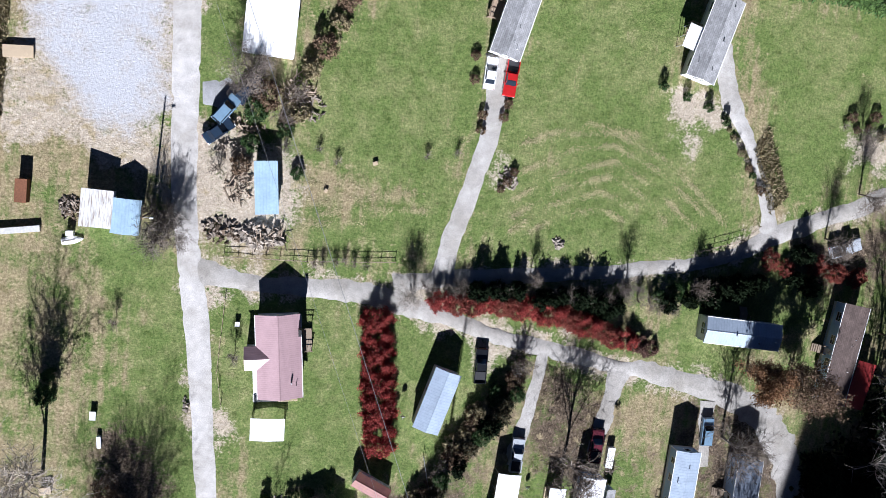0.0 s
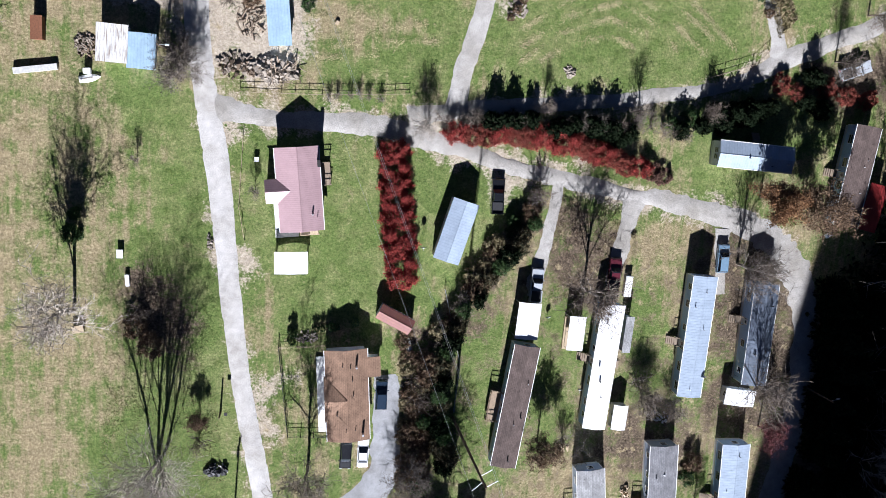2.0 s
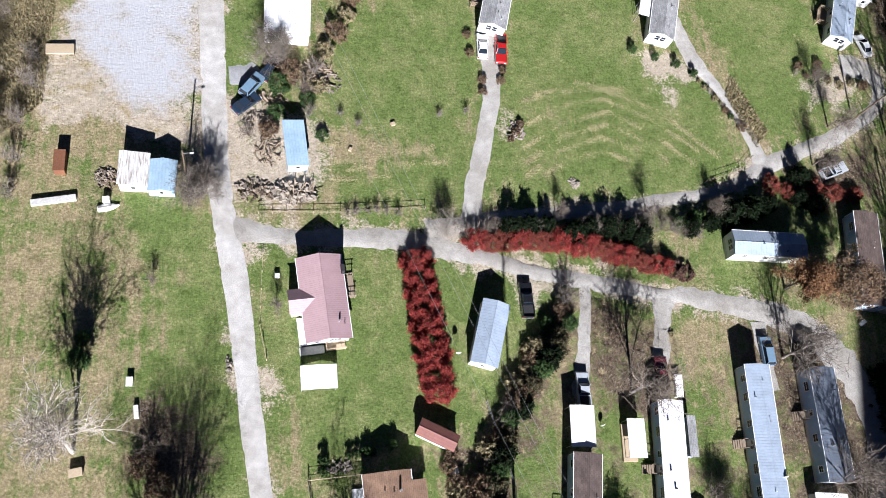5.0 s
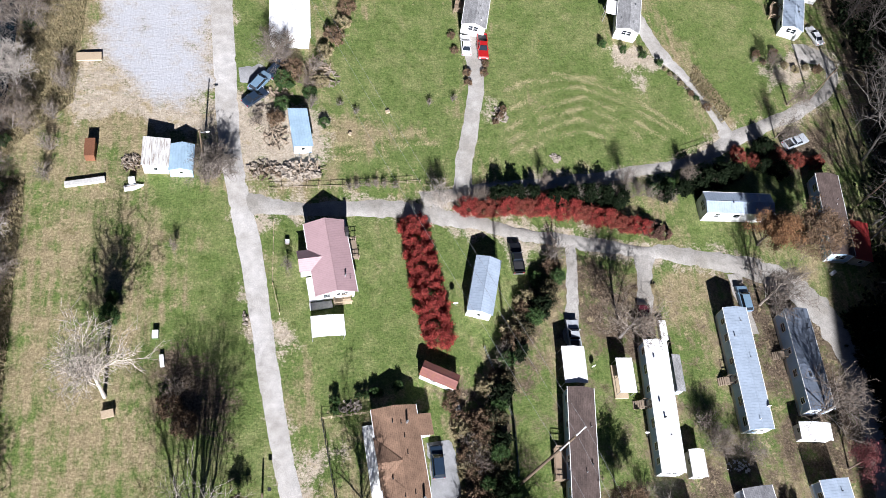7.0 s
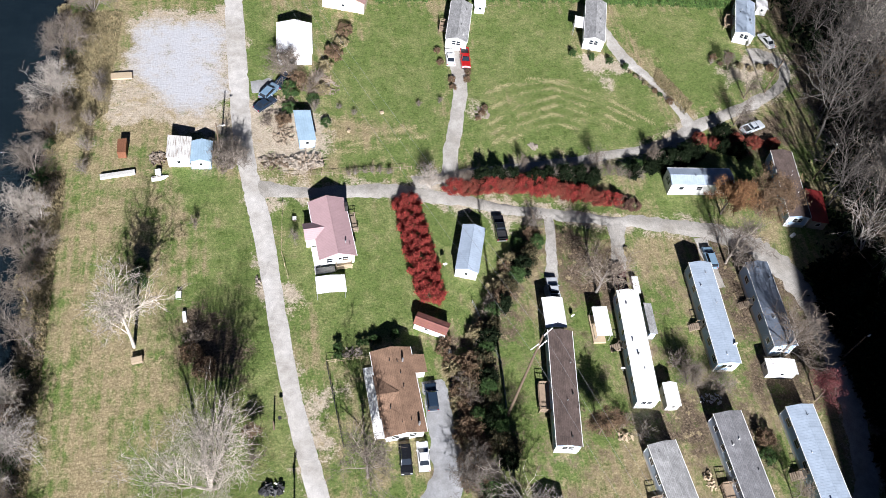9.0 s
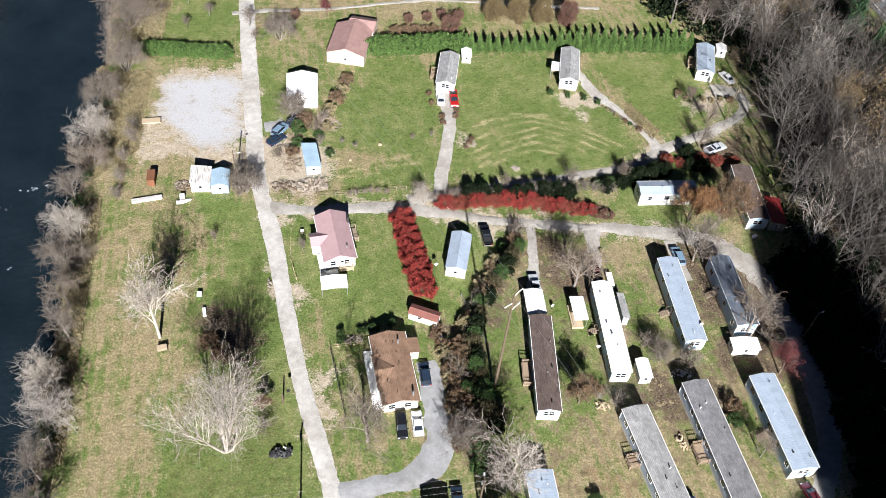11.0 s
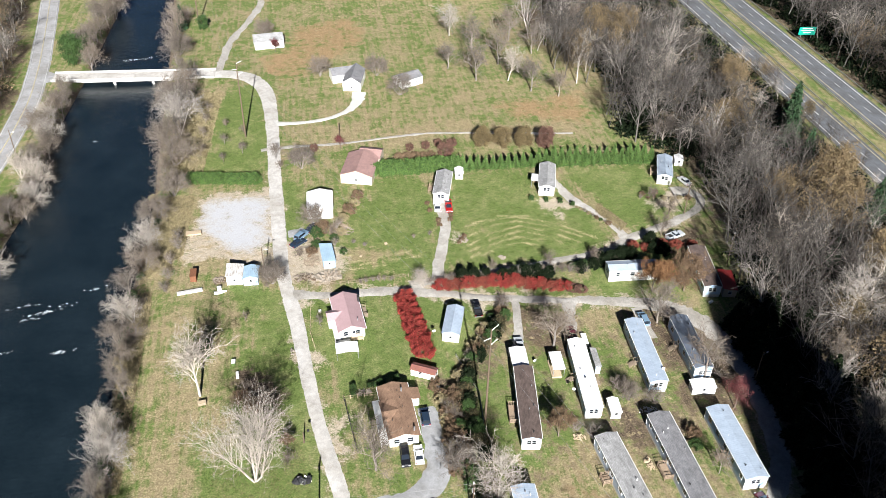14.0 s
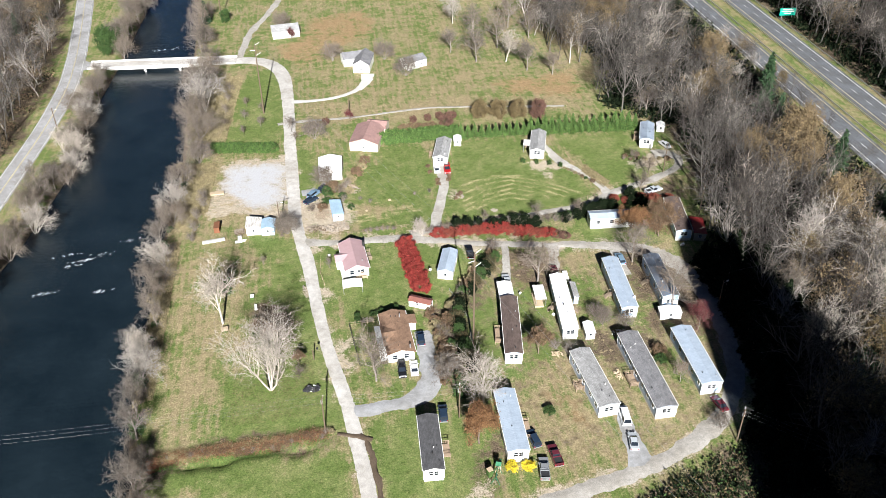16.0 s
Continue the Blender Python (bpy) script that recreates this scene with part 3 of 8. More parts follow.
def ribbon(name, pts, widths, mat, lift, label, category, rough=0.25, step=0.9, seed=1, kind="structure", follow=True, parent=None):
    """A strip of road along a line, with a slightly ragged edge and a crown; it lies on the land."""
    rng = np.random.default_rng(seed)
    p = np.array(pts, float)
    w = np.array(widths if hasattr(widths, "__len__") else [widths] * len(p), float)
    d = np.r_[0, np.cumsum(np.hypot(*np.diff(p, axis=0).T))]
    s = np.linspace(0, d[-1], max(2, int(d[-1] / step)))
    # smooth the line
    x, y, ww = np.interp(s, d, p[:, 0]), np.interp(s, d, p[:, 1]), np.interp(s, d, w)
    k = max(1, int(4 / step))
    for _ in range(3):
        xx, yy = x.copy(), y.copy()
        for i in range(1, len(s) - 1):
            a, b = max(0, i - k), min(len(s) - 1, i + k)
            r = min(i - a, b - i)
            xx[i], yy[i] = x[i - r:i + r + 1].mean(), y[i - r:i + r + 1].mean()
        x, y = xx, yy
    tx, ty = np.gradient(x), np.gradient(y)
    ln = np.hypot(tx, ty) + 1e-9
    nx, ny = -ty / ln, tx / ln
    ragged = []
    for _ in range(2):
        e = rng.normal(0, rough * 1.6, len(s) + 8)
        ragged.append(np.convolve(e, np.ones(5) / 5, "same")[4:-4])
    sh = Shape()
    across = [-1, -0.55, 0, 0.55, 1]
    for i in range(len(s)):
        for a in across:
            e = a * ww[i] / 2 + (ragged[0 if a < 0 else 1][i] if abs(a) == 1 else 0)
            px, py = x[i] + nx[i] * e, y[i] + ny[i] * e
            z = float(land_z(px, py)) if follow else 0.0
            sh.v.append((px, py, z + lift + (0.05 * (1 - abs(a)) if abs(a) < 1 else -0.09)))
    m = len(across)
    for i in range(len(s) - 1):
        for j in range(m - 1):
            sh.f.append((i * m + j + 1, i * m + j, (i + 1) * m + j, (i + 1) * m + j + 1))
    ob = new(name, sh.mesh(name, mat, True))
    ob.parent = parent
    if parent is None:
        tagged(ob, label, category, kind=kind)
    return ob


ROAD = [(-16.0, -320), (-18.6, -180), (-20.2, -108), (-20.8, -90), (-21.2, -72.4), (-24.5, -44.6), (-25.2, -43.2), (-28.4, -26.7), (-30.6, -7.3), (-32.1, 6.3), (-34.1, 17.8), (-35.2, 24.0), (-35.8, 41), (-36.5, 60), (-37.0, 76), (-37.4, 94), (-37.9, 106), (-38.6, 118), (-40.4, 128), (-44, 135.5), (-49, 139.6), (-56, 140.4), (-60, 140.6)]
ribbon("road", ROAD, [3.1, 3.1, 3.1, 3.1, 3.1, 3.1, 3.2, 2.9, 3.2, 3.6, 3.3, 3.6, 3.8, 3.8, 3.8, 4.0, 4.4, 4.9, 5.4, 6, 6, 6, 6], MAT["asphalt_old"], 0.10, "bleached narrow asphalt road through the valley", "road", 0.07, seed=2)
LANE = [(-33, 14.5), (-28, 13.6), (-22, 13.0), (-13.8, 13.2), (-4.5, 12.6), (2.7, 10.4), (13.1, 7.6), (23.7, 5.6), (34.3, 3.7), (45.3, 2.2), (56, -1.0), (63, -7), (65.5, -15), (65.6, -24), (65.4, -35), (63, -48), (56, -60), (48.5, -66.5), (38.3, -71.6), (25.5, -75.5), (15.9, -77.5), (2, -81)]
ribbon("lane", LANE, [4.5, 3.0, 2.4, 3.2, 3.6, 3.0, 2.6, 2.7, 2.7, 3.6, 5.2, 6.0, 5, 4.6, 4.4, 4.2, 4.2, 5, 4, 3.8, 3.6, 3.6], MAT["gravel"], 0.07, "grey gravel lane past the mobile homes", "lane", 0.3, seed=3)
UPPER = [(-4, 14.6), (0, 15.4), (10.3, 16.8), (26.5, 18.4), (38.7, 20.2), (49.5, 22.2), (57.3, 27.4), (70.4, 32), (81.6, 38), (84.7, 44), (81, 48), (76, 47.5)]
ribbon("upper_lane", UPPER, [3, 3, 2.4, 2.1, 2.1, 2.3, 3.2, 2.6, 2.6, 3.0, 4.5, 5], MAT["gravel"], 0.085, "gravel lane along the green fields", "lane", 0.2, seed=4)
ribbon("driveway_1", [(3.2, 15.5), (3.8, 20.2), (5.3, 26.2), (7.6, 33.7), (9, 39.9), (8.8, 44.8), (9, 50)], [4, 2.8, 2.7, 2.8, 3.0, 3.4, 4.6], MAT["gravel_white"], 0.10, "pale gravel driveway to a white mobile home", "driveway", 0.2, seed=5)
ribbon("driveway_2", [(56, 26.2), (55, 29.5), (53.2, 36.5), (49.5, 42.5), (45.5, 46.5), (44.4, 52), (44, 58)], [4.0, 3.2, 2.0, 2.2, 4, 3.2, 1.5], MAT["gravel_white"], 0.06, "pale gravel driveway climbing to a mobile home", "driveway", 0.25, seed=6)
ribbon("driveway_3", [(20.5, 5.4), (19.6, -1.5), (18.5, -7), (17.4, -13)], 2.4, MAT["gravel"], 0.05, "gravel spur to a white carport", "driveway", 0.25, seed=7)
ribbon("driveway_4", [(33.3, 3.6), (32.2, -1), (31.3, -5), (30.6, -10.5)], [4.6, 3.3, 3.4, 3.2], MAT["gravel"], 0.05, "gravel spur to a parked red pickup", "driveway", 0.25, seed=8)
ribbon("driveway_5", [(-23.4, -49.6), (-14, -49), (-7, -48.2), (-5.2, -43), (-5.2, -33), (-5.6, -26)], [4.2, 3.8, 6, 5.6, 5, 3.6], MAT["gravel_grey"], 0.06, "blue-grey gravel driveway beside the brown house", "driveway", 0.25, seed=9)
ribbon("driveway_6", [(33, -72.5), (32.6, -66), (33.2, -58)], [6.5, 3.6, 3.0], MAT["gravel_grey"], 0.06, "gravel parking strip between mobile homes", "driveway", 0.25, seed=10)
ribbon("driveway_7", [(48.9, -1), (48.8, -6), (49.3, -12)], [3.6, 2.6, 2.2], MAT["gravel"], 0.05, "gravel spur to a parked car", "driveway", 0.25, seed=11)
ribbon("driveway_8", [(-33.4, 40), (-31, 40.5), (-28.5, 40)], [4, 4.5, 4], MAT["gravel_grey"], 0.05, "gravel pull-in with two parked cars", "driveway", 0.3, seed=13)
ribbon("driveway_9", [(-37, 101.6), (-30, 100.6), (-22, 101.8), (-15, 105), (-10.5, 110), (-8.6, 116), (-8.4, 120.5)], [3.4, 2.2, 2.0, 2.2, 3.4, 5, 5.5], MAT["concrete"], 0.06, "white concrete driveway curving to the hillside house", "driveway", 0.1, seed=14)
ribbon("farm_track", [(-57, 139), (-55.5, 150), (-54, 167), (-47.6, 185), (-42, 205), (-44, 240)], 3.2, MAT["gravel"], 0.06, "gravel farm track beyond the bridge", "track", 0.3, seed=15)
ribbon("farm_track_2", [(-41, 85), (-33, 86.3), (-16.7, 86), (10, 90), (57, 84)], [2.4, 2.2, 1.6, 1.6, 1.4], MAT["gravel"], 0.03, "worn track along the foot of the hill", "track", 0.3, seed=16)

build_ground()
ribbon("mud", [(-26.8, -55.4), (-23.4, -56.5), (-19.6, -57.8)], [1.0, 1.7, 1.2], MAT["mud"], 0.165, "wet brown mud washed across the road", "mud", 0.3, 0.5, seed=31)
ribbon("mud", [(-21.0, -57.6), (-19.9, -62), (-19.4, -68), (-18.9, -76)], [0.8, 1.3, 1.6, 1.6], MAT["mud"], 0.10, "wet brown mud beside the road", "mud", 0.35, 0.5, seed=32)

# ---------------------------------------------------------------- river
def build_river():
    sh = Shape()
    ys = np.arange(-520, 700, 8.0)
    for y in ys:
        for a in np.linspace(0, 1, 9):
            sh.v.append((float(river_w(y) - 3 + a * (river_e(y) - river_w(y) + 6)), float(y), -2.0))
    for i in range(len(ys) - 1):
        for j in range(8):
            sh.f.append((i * 9 + j, i * 9 + j + 1, (i + 1) * 9 + j + 1, (i + 1) * 9 + j))
    tagged(new("water", sh.mesh("water", MAT["water"], True)), "dark river with small rapids", "river", kind="structure")
    rng = np.random.default_rng(8)
    foam = Shape()
    for cx, cy, n in ((-98.7, 4.7, 18), (-91.5, 18, 34), (-84.6, 3.7, 20), (-96.2, 21, 16), (-89, 160, 18), (-80, 26, 10), (-94, 16, 12), (-83, 161, 14), (-92, 100, 4), (-87, 20, 8)):
        for _ in range(n):
            u = rng.normal(0, 1)
            x, y = cx + 1.5 * u, cy + 0.3 * u + rng.normal(0, 0.35)
            if not river_w(y) + 2 < x < river_e(y) - 2:
                continue
            r, q = rng.uniform(0.05, 0.2), rng.uniform(0.02, 0.1)
            k = 7
            pts = [(x + math.cos(6.283 * i / k) * r * rng.uniform(0.6, 1.3) * 1.6, y + math.sin(6.283 * i / k) * r * rng.uniform(0.5, 1.2) * 0.6, -1.995) for i in range(k)]
            foam.add(pts + [(x, y, -1.99 + q)], [(i, (i + 1) % k, k) for i in range(k)])
    tagged(new("rapids_foam", foam.mesh("rapids_foam", MAT["foam"])), "white foam on shallow rapids", "foam", kind="stuff")


build_river()

# ---------------------------------------------------------------- county road west of the river, and the divided highway
COUNTY = [(-160, -300), (-138, -100), (-126.5, 0), (-122.6, 44), (-120.2, 67), (-118.4, 85), (-117.2, 105), (-116.9, 128), (-119.2, 154), (-123.1, 184), (-127.9, 218), (-141, 300), (-178, 520)]
ribbon("bridge_approach", [(-117.5, 144.2), (-114, 143.9), (-110, 143.5)], [13, 8, 6.4], MAT["asphalt_pale"], 0.14, "asphalt approach to the bridge", "road", 0.1, 1.0, seed=23)
county = ribbon("county_road", COUNTY, 7.4, MAT["asphalt_pale"], 0.12, "grey two-lane county road beside the river", "road", 0.1, 3, seed=20)
for dx, m in ((-3.2, "line_white"), (3.2, "line_white"), (-0.12, "line_yellow"), (0.12, "line_yellow")):
    ribbon("road_line", [(x + dx, y) for x, y in COUNTY], 0.14, MAT[m], 0.21 if abs(dx) > 1 else 0.24, "", "", 0.0, 3, parent=county)
hy = [-300, -100, 0, 60, 120, 200, 300, 480]
near_way = ribbon("highway_near", [(float(highway_x(y)) + 5.7, y) for y in hy], 9.8, MAT["asphalt"], 0.12, "dark asphalt carriageway of a divided highway", "highway", 0.05, 4, seed=21)
far_way = ribbon("highway_far", [(float(highway_x(y)) + 23.6, y) for y in hy], 9.8, MAT["asphalt"], 0.12, "far asphalt carriageway of a divided highway", "highway", 0.05, 4, seed=22)
for dx, m, way in ((2.4, "line_white", near_way), (9.3, "line_yellow", near_way), (20.0, "line_yellow", far_way), (27.2, "line_white", far_way)):
    ribbon("road_line", [(float(highway_x(y)) + dx, y) for y in hy], 0.18, MAT[m], 0.22, "", "", 0.0, 4, parent=way)


def lane_dashes():
    for dx, way in ((5.8, near_way), (23.6, far_way)):
        sh = Shape()
        sh.box(-0.09, -1.6, 0, 0.09, 1.6, 0.02)
        me = sh.mesh("lane_dash", MAT["line_white"])
        for y in np.arange(-40, 240, 9.0):
            ob = new("lane_dash", me)
            x = float(highway_x(y)) + dx
            ob.matrix_basis = pose(x, y, float(land_z(x, y)) + 0.18, 0, 0, 4.2)
            ob.parent = way


lane_dashes()


def guard_rails():
    for n, dx in enumerate((0.3, 11.6, 17.2, 30.0)):
        rail = thing("guard_rail", pose(0, 0, 0), "galvanised highway guard rail on posts", "guard rail", "highway guard rails")
        sh = Shape()
        posts = Shape()
        posts.box(-0.09, -0.09, 0, 0.09, 0.09, 0.8)
        pm = posts.mesh("post", MAT["wood"])
        ys = np.arange(-60, 236, 4.0)
        for a, b in zip(ys[:-1], ys[1:]):
            xa, xb = float(highway_x(a)) + dx, float(highway_x(b)) + dx
            za, zb = float(land_z(xa, a)), float(land_z(xb, b))
            sh.add([(xa - 0.05, a, za + 0.5), (xa + 0.05, a, za + 0.5), (xa + 0.05, a, za + 0.85), (xa - 0.05, a, za + 0.85),
                    (xb - 0.05, b, zb + 0.5), (xb + 0.05, b, zb + 0.5), (xb + 0.05, b, zb + 0.85), (xb - 0.05, b, zb + 0.85)],
                   [(0, 1, 5, 4), (1, 2, 6, 5), (2, 3, 7, 6), (3, 0, 4, 7)])
            if n < 4:
                o = new("post", pm)
                o.matrix_basis = pose(xa + 0.15, a, za - 0.05)
                o.parent = rail
        part("rail", sh, MAT["steel"], rail)


guard_rails()


# ---------------------------------------------------------------- bridge
def bridge():
    m, length = axis_pose((-57.5, 140.5), (-112.5, 143.6))
    b = thing("bridge", m, "pale concrete road bridge over the river", "bridge")
    part("deck", Shape().box(-3.3, -length / 2, -0.25, 3.3, length / 2, 0.2), MAT["concrete"], b)
    part("roadway", Shape().box(-2.9, -length / 2, 0.204, 2.9, length / 2, 0.26), MAT["asphalt_old"], b)
    for s in (-1, 1):
        part("parapet", Shape().box(s * 3.15 - 0.14, -length / 2, 0.2, s * 3.15 + 0.14, length / 2, 0.85), MAT["concrete"], b)
        part("girder", Shape().box(s * 2.2 - 0.25, -length / 2, -0.9, s * 2.2 + 0.25, length / 2, -0.25), MAT["concrete"], b)
    for y in (-6.5, 6.5):
        part("pier_cap", Shape().box(-3.1, y - 0.45, -1.3, 3.1, y + 0.45, -0.9), MAT["concrete"], b)
        for x in (-2.4, 2.4):
            part("pier", Shape().rod((x, y, -4), (x, y, -1.3), 0.42, sides=12), MAT["concrete"], b)


bridge()


# ---------------------------------------------------------------- surfaces of the buildings
MAT["siding_white"] = ribbed("white_vinyl_siding", (0.78, 0.78, 0.76), 0.2, 2, 0.6, amount=0.08, dark=0.85)
# white siding with the blue skylight of the shaded walls put into its colour
MAT["siding_skylight"] = ribbed("skylight_tinted_siding", (0.40, 0.55, 0.74), 0.2, 2, 0.6, amount=0.1, dark=0.85)
# grey siding, made bluer for the same skylight
MAT["siding_grey"] = ribbed("grey_siding", (0.41, 0.49, 0.60), 0.2, 2, 0.6, amount=0.1, dark=0.85)
MAT["siding_tan"] = ribbed("tan_siding", (0.55, 0.48, 0.38), 0.2, 2, 0.6, amount=0.1, dark=0.85)
MAT["skirting"] = ribbed("skirting_panels", (0.62, 0.62, 0.60), 0.3, 1, 0.7, amount=0.15)
MAT["roof_pink"] = ribbed("faded_red_metal_roof", (0.42, 0.285, 0.295), 0.3, 1, 0.5, amount=0.1, dark=0.82)
MAT["roof_ranch"] = ribbed("dull_red_metal_roof", (0.36, 0.225, 0.205), 0.4, 1, 0.6, amount=0.2, dark=0.8)
MAT["roof_white"] = ribbed("white_coated_metal_roof", (0.80, 0.81, 0.83), 1.2, 1, 0.5, amount=0.08, dark=0.92)
MAT["roof_pale"] = ribbed("pale_galvanised_roof", (0.36, 0.43, 0.52), 0.45, 1, 0.4, amount=0.15, dark=0.85)
MAT["roof_grey"] = shingled("grey_shingles", (0.20, 0.20, 0.21))
MAT["roof_slate"] = ribbed("blue_grey_metal_roof", (0.15, 0.18, 0.23), 0.45, 1, 0.5, amount=0.2, dark=0.85)
MAT["roof_light_grey"] = shingled("light_grey_shingles", (0.31, 0.31, 0.31))
MAT["roof_brown"] = shingled("brown_shingles", (0.24, 0.15, 0.10), 0.18)
MAT["roof_umber"] = shingled("dark_umber_shingles", (0.115, 0.085, 0.075))
MAT["roof_dark"] = shingled("charcoal_shingles", (0.085, 0.085, 0.09))
MAT["roof_rust"] = ribbed("rusty_tin_roof", (0.72, 0.71, 0.68), 0.5, 0, 0.6, rust=0.42, rust_colour=(0.16, 0.11, 0.08), dark=0.7, stretch=(5, 0.35, 1))
MAT["roof_blue"] = ribbed("blue_tarp_metal_roof", (0.36, 0.50, 0.62), 0.45, 0, 0.5, dark=0.88)
MAT["roof_redbrown"] = ribbed("red_brown_tin_roof", (0.24, 0.10, 0.085), 0.4, 0, 0.6, rust=0.4, dark=0.8)
MAT["roof_red"] = ribbed("red_metal_roof", (0.34, 0.04, 0.04), 0.4, 0, 0.5, dark=0.8)
MAT["rust"] = plain("rusted_steel", (0.20, 0.085, 0.045), 0.9, grain=5, amount=0.4)
MAT["white_metal"] = ribbed("white_sheet_metal", (0.82, 0.82, 0.82), 0.3, 0, 0.45, amount=0.06, dark=0.9)
MAT["blue_tarp"] = plain("blue_tarpaulin", (0.05, 0.16, 0.42), 0.5, grain=3)
MAT["door"] = plain("door_paint", (0.62, 0.62, 0.60), 0.5)
MAT["deck"] = ribbed("deck_boards", (0.36, 0.27, 0.19), 0.15, 1, 0.85, dark=0.5)
MAT["black_pipe"] = plain("black_vent_pipe", (0.03, 0.03, 0.03), 0.7)


def rnd_window_row(length, n, rng):
    return [(-length / 2 + length * (i + 0.5) / n + rng.uniform(-0.4, 0.4), rng.choice([0.9, 1.1, 1.4])) for i in range(n)]


def window_at(parent, x, y, z, w, h, facing, mat=None):
    """A window on a wall: a raised frame with its pane and muntin. facing: which way the wall looks (x, -x, y, -y)."""
    m = {"x": pose(x, y, z, 0, 0, 90), "-x": pose(x, y, z, 0, 0, -90), "-y": pose(x, y, z), "y": pose(x, y, z, 0, 0, 180)}[facing]
    sh = Shape()
    t, d = 0.09, 0.05
    sh.box(-w / 2 - t, -d, -t, -w / 2, 0.02, h + t).box(w / 2, -d, -t, w / 2 + t, 0.02, h + t)
    sh.box(-w / 2, -d, -t, w / 2, 0.02, 0).box(-w / 2, -d, h, w / 2, 0.02, h + t).box(-w / 2, -d + 0.02, h / 2 - 0.03, w / 2, 0.02, h / 2 + 0.03)
    f = part("window", sh, mat or MAT["white_trim"], parent)
    f.matrix_basis = m
    part("pane", Shape().box(-w / 2, -0.015, 0, w / 2, 0.01, h), MAT["glass"], f)


def door_at(parent, x, y, z, facing, w=0.9, h=2.0, mat=None):
    m = {"x": pose(x, y, z, 0, 0, 90), "-x": pose(x, y, z, 0, 0, -90), "-y": pose(x, y, z), "y": pose(x, y, z, 0, 0, 180)}[facing]
    d = part("door", Shape().box(-w / 2, -0.05, 0, w / 2, 0.02, h), mat or MAT["door"], parent)
    d.matrix_basis = m
    part("handle", Shape().rod((w / 2 - 0.12, -0.11, 1.0), (w / 2 - 0.12, -0.05, 1.0), 0.03, sides=6), MAT["steel"], d)
    part("door_pane", Shape().box(-w / 2 + 0.2, -0.06, 1.2, w / 2 - 0.2, -0.04, 1.75), MAT["glass"], d)


def gable_roof(parent, w, l, eave, rise, mat, over=0.25, thick=0.12, name="roof", fascia=True):
    """A gabled roof with its ridge along y; with thickness, overhang, ridge cap and fascia."""
    h, o = w / 2, over
    slope = rise / h
    z0 = eave - slope * o
    sh = Shape()
    sh.prism_y([(-h - o, z0), (0, eave + rise), (h + o, z0), (h + o, z0 + thick), (0, eave + rise + thick), (-h - o, z0 + thick)], -l / 2 - o, l / 2 + o)
    r = part(name, sh, mat, parent)
    part("ridge_cap", Shape().prism_y([(-0.16, eave + rise + thick - 0.16 * slope + 0.004), (0, eave + rise + thick + 0.03), (0.16, eave + rise + thick - 0.16 * slope + 0.004)], -l / 2 - o, l / 2 + o), mat, r)
    if fascia:
        for s in (-1, 1):
            part("gutter", Shape().box(s * (h + o) - 0.05 + s * 0.06, -l / 2 - o, z0 + 0.02, s * (h + o) + 0.05 + s * 0.06, l / 2 + o, z0 + 0.12), MAT["white_trim"], r)
    return r


def gable_body(parent, w, l, base, eave, rise, mat, name="wall"):
    return part(name, Shape().prism_y([(-w / 2, base), (w / 2, base), (w / 2, eave), (0, eave + rise), (-w / 2, eave)], -l / 2, l / 2), mat, parent)


def vent_pipe(roof, x, y, z, h=0.45, r=0.07, mat=None):
    part("vent_pipe", Shape().rod((x, y, z - 0.1), (x, y, z + h), r, sides=8), mat or MAT["black_pipe"], roof)


def steps(parent, x, y, z, facing, w=1.3, mat=None):
    m = {"x": pose(x, y, 0, 0, 0, 90), "-x": pose(x, y, 0, 0, 0, -90), "-y": pose(x, y, 0), "y": pose(x, y, 0, 0, 0, 180)}[facing]
    n = max(2, round(z / 0.19))
    mat = mat or MAT["wood"]
    o = part("steps", Shape().box(-w / 2, -0.9, z - 0.12, w / 2, -0.03, z), mat, parent)
    o.matrix_basis = m
    for i in range(n):
        part("tread", Shape().box(-w / 2, -0.9 - 0.27 * (n - i), z * i / n, w / 2, -0.9 - 0.27 * (n - i - 1), z * (i + 1) / n), mat, o)
    for s in (-1, 1):
        for y0 in (-0.86, -0.12):
            part("post", Shape().box(s * w / 2 - 0.04, y0, 0, s * w / 2 + 0.04, y0 + 0.08, z + 0.876), mat, o)
        part("handrail", Shape().box(s * w / 2 - 0.04, -0.86, z + 0.88, s * w / 2 + 0.04, -0.04, z + 0.96), mat, o)


def deck_part(parent, x0, y0, x1, y1, z, mat=None, rail=True, name="porch"):
    sh = Shape().box(x0, y0, z - 0.08, x1, y1, z)
    d = part(name, sh, mat or MAT["deck"], parent)
    for x in (x0 + 0.08, x1 - 0.08):
        for y in (y0 + 0.08, y1 - 0.08):
            part("post", Shape().box(x - 0.06, y - 0.06, 0, x + 0.06, y + 0.06, z + 0.95 if rail else z - 0.084), mat or MAT["deck"], d)
    if rail:
        r = Shape()
        for (ax, ay), (bx, by) in (((x0, y0), (x1, y0)), ((x1, y1), (x0, y1)), ((x0, y0), (x0, y1))):
            for zz in (0.5, 0.92):
                r.box(min(ax, bx) + 0.02, min(ay, by) + 0.02, z + zz - 0.04, max(ax, bx) + 0.08, max(ay, by) + 0.08, z + zz + 0.04)
            k = int(max(abs(bx - ax), abs(by - ay)) / 0.35)
            for i in range(1, k):
                px, py = ax + (bx - ax) * i / k, ay + (by - ay) * i / k
                r.box(px + 0.03, py + 0.03, z, px + 0.07, py + 0.07, z + 0.92)
        part("railing", r, mat or MAT["deck"], d)
    return d


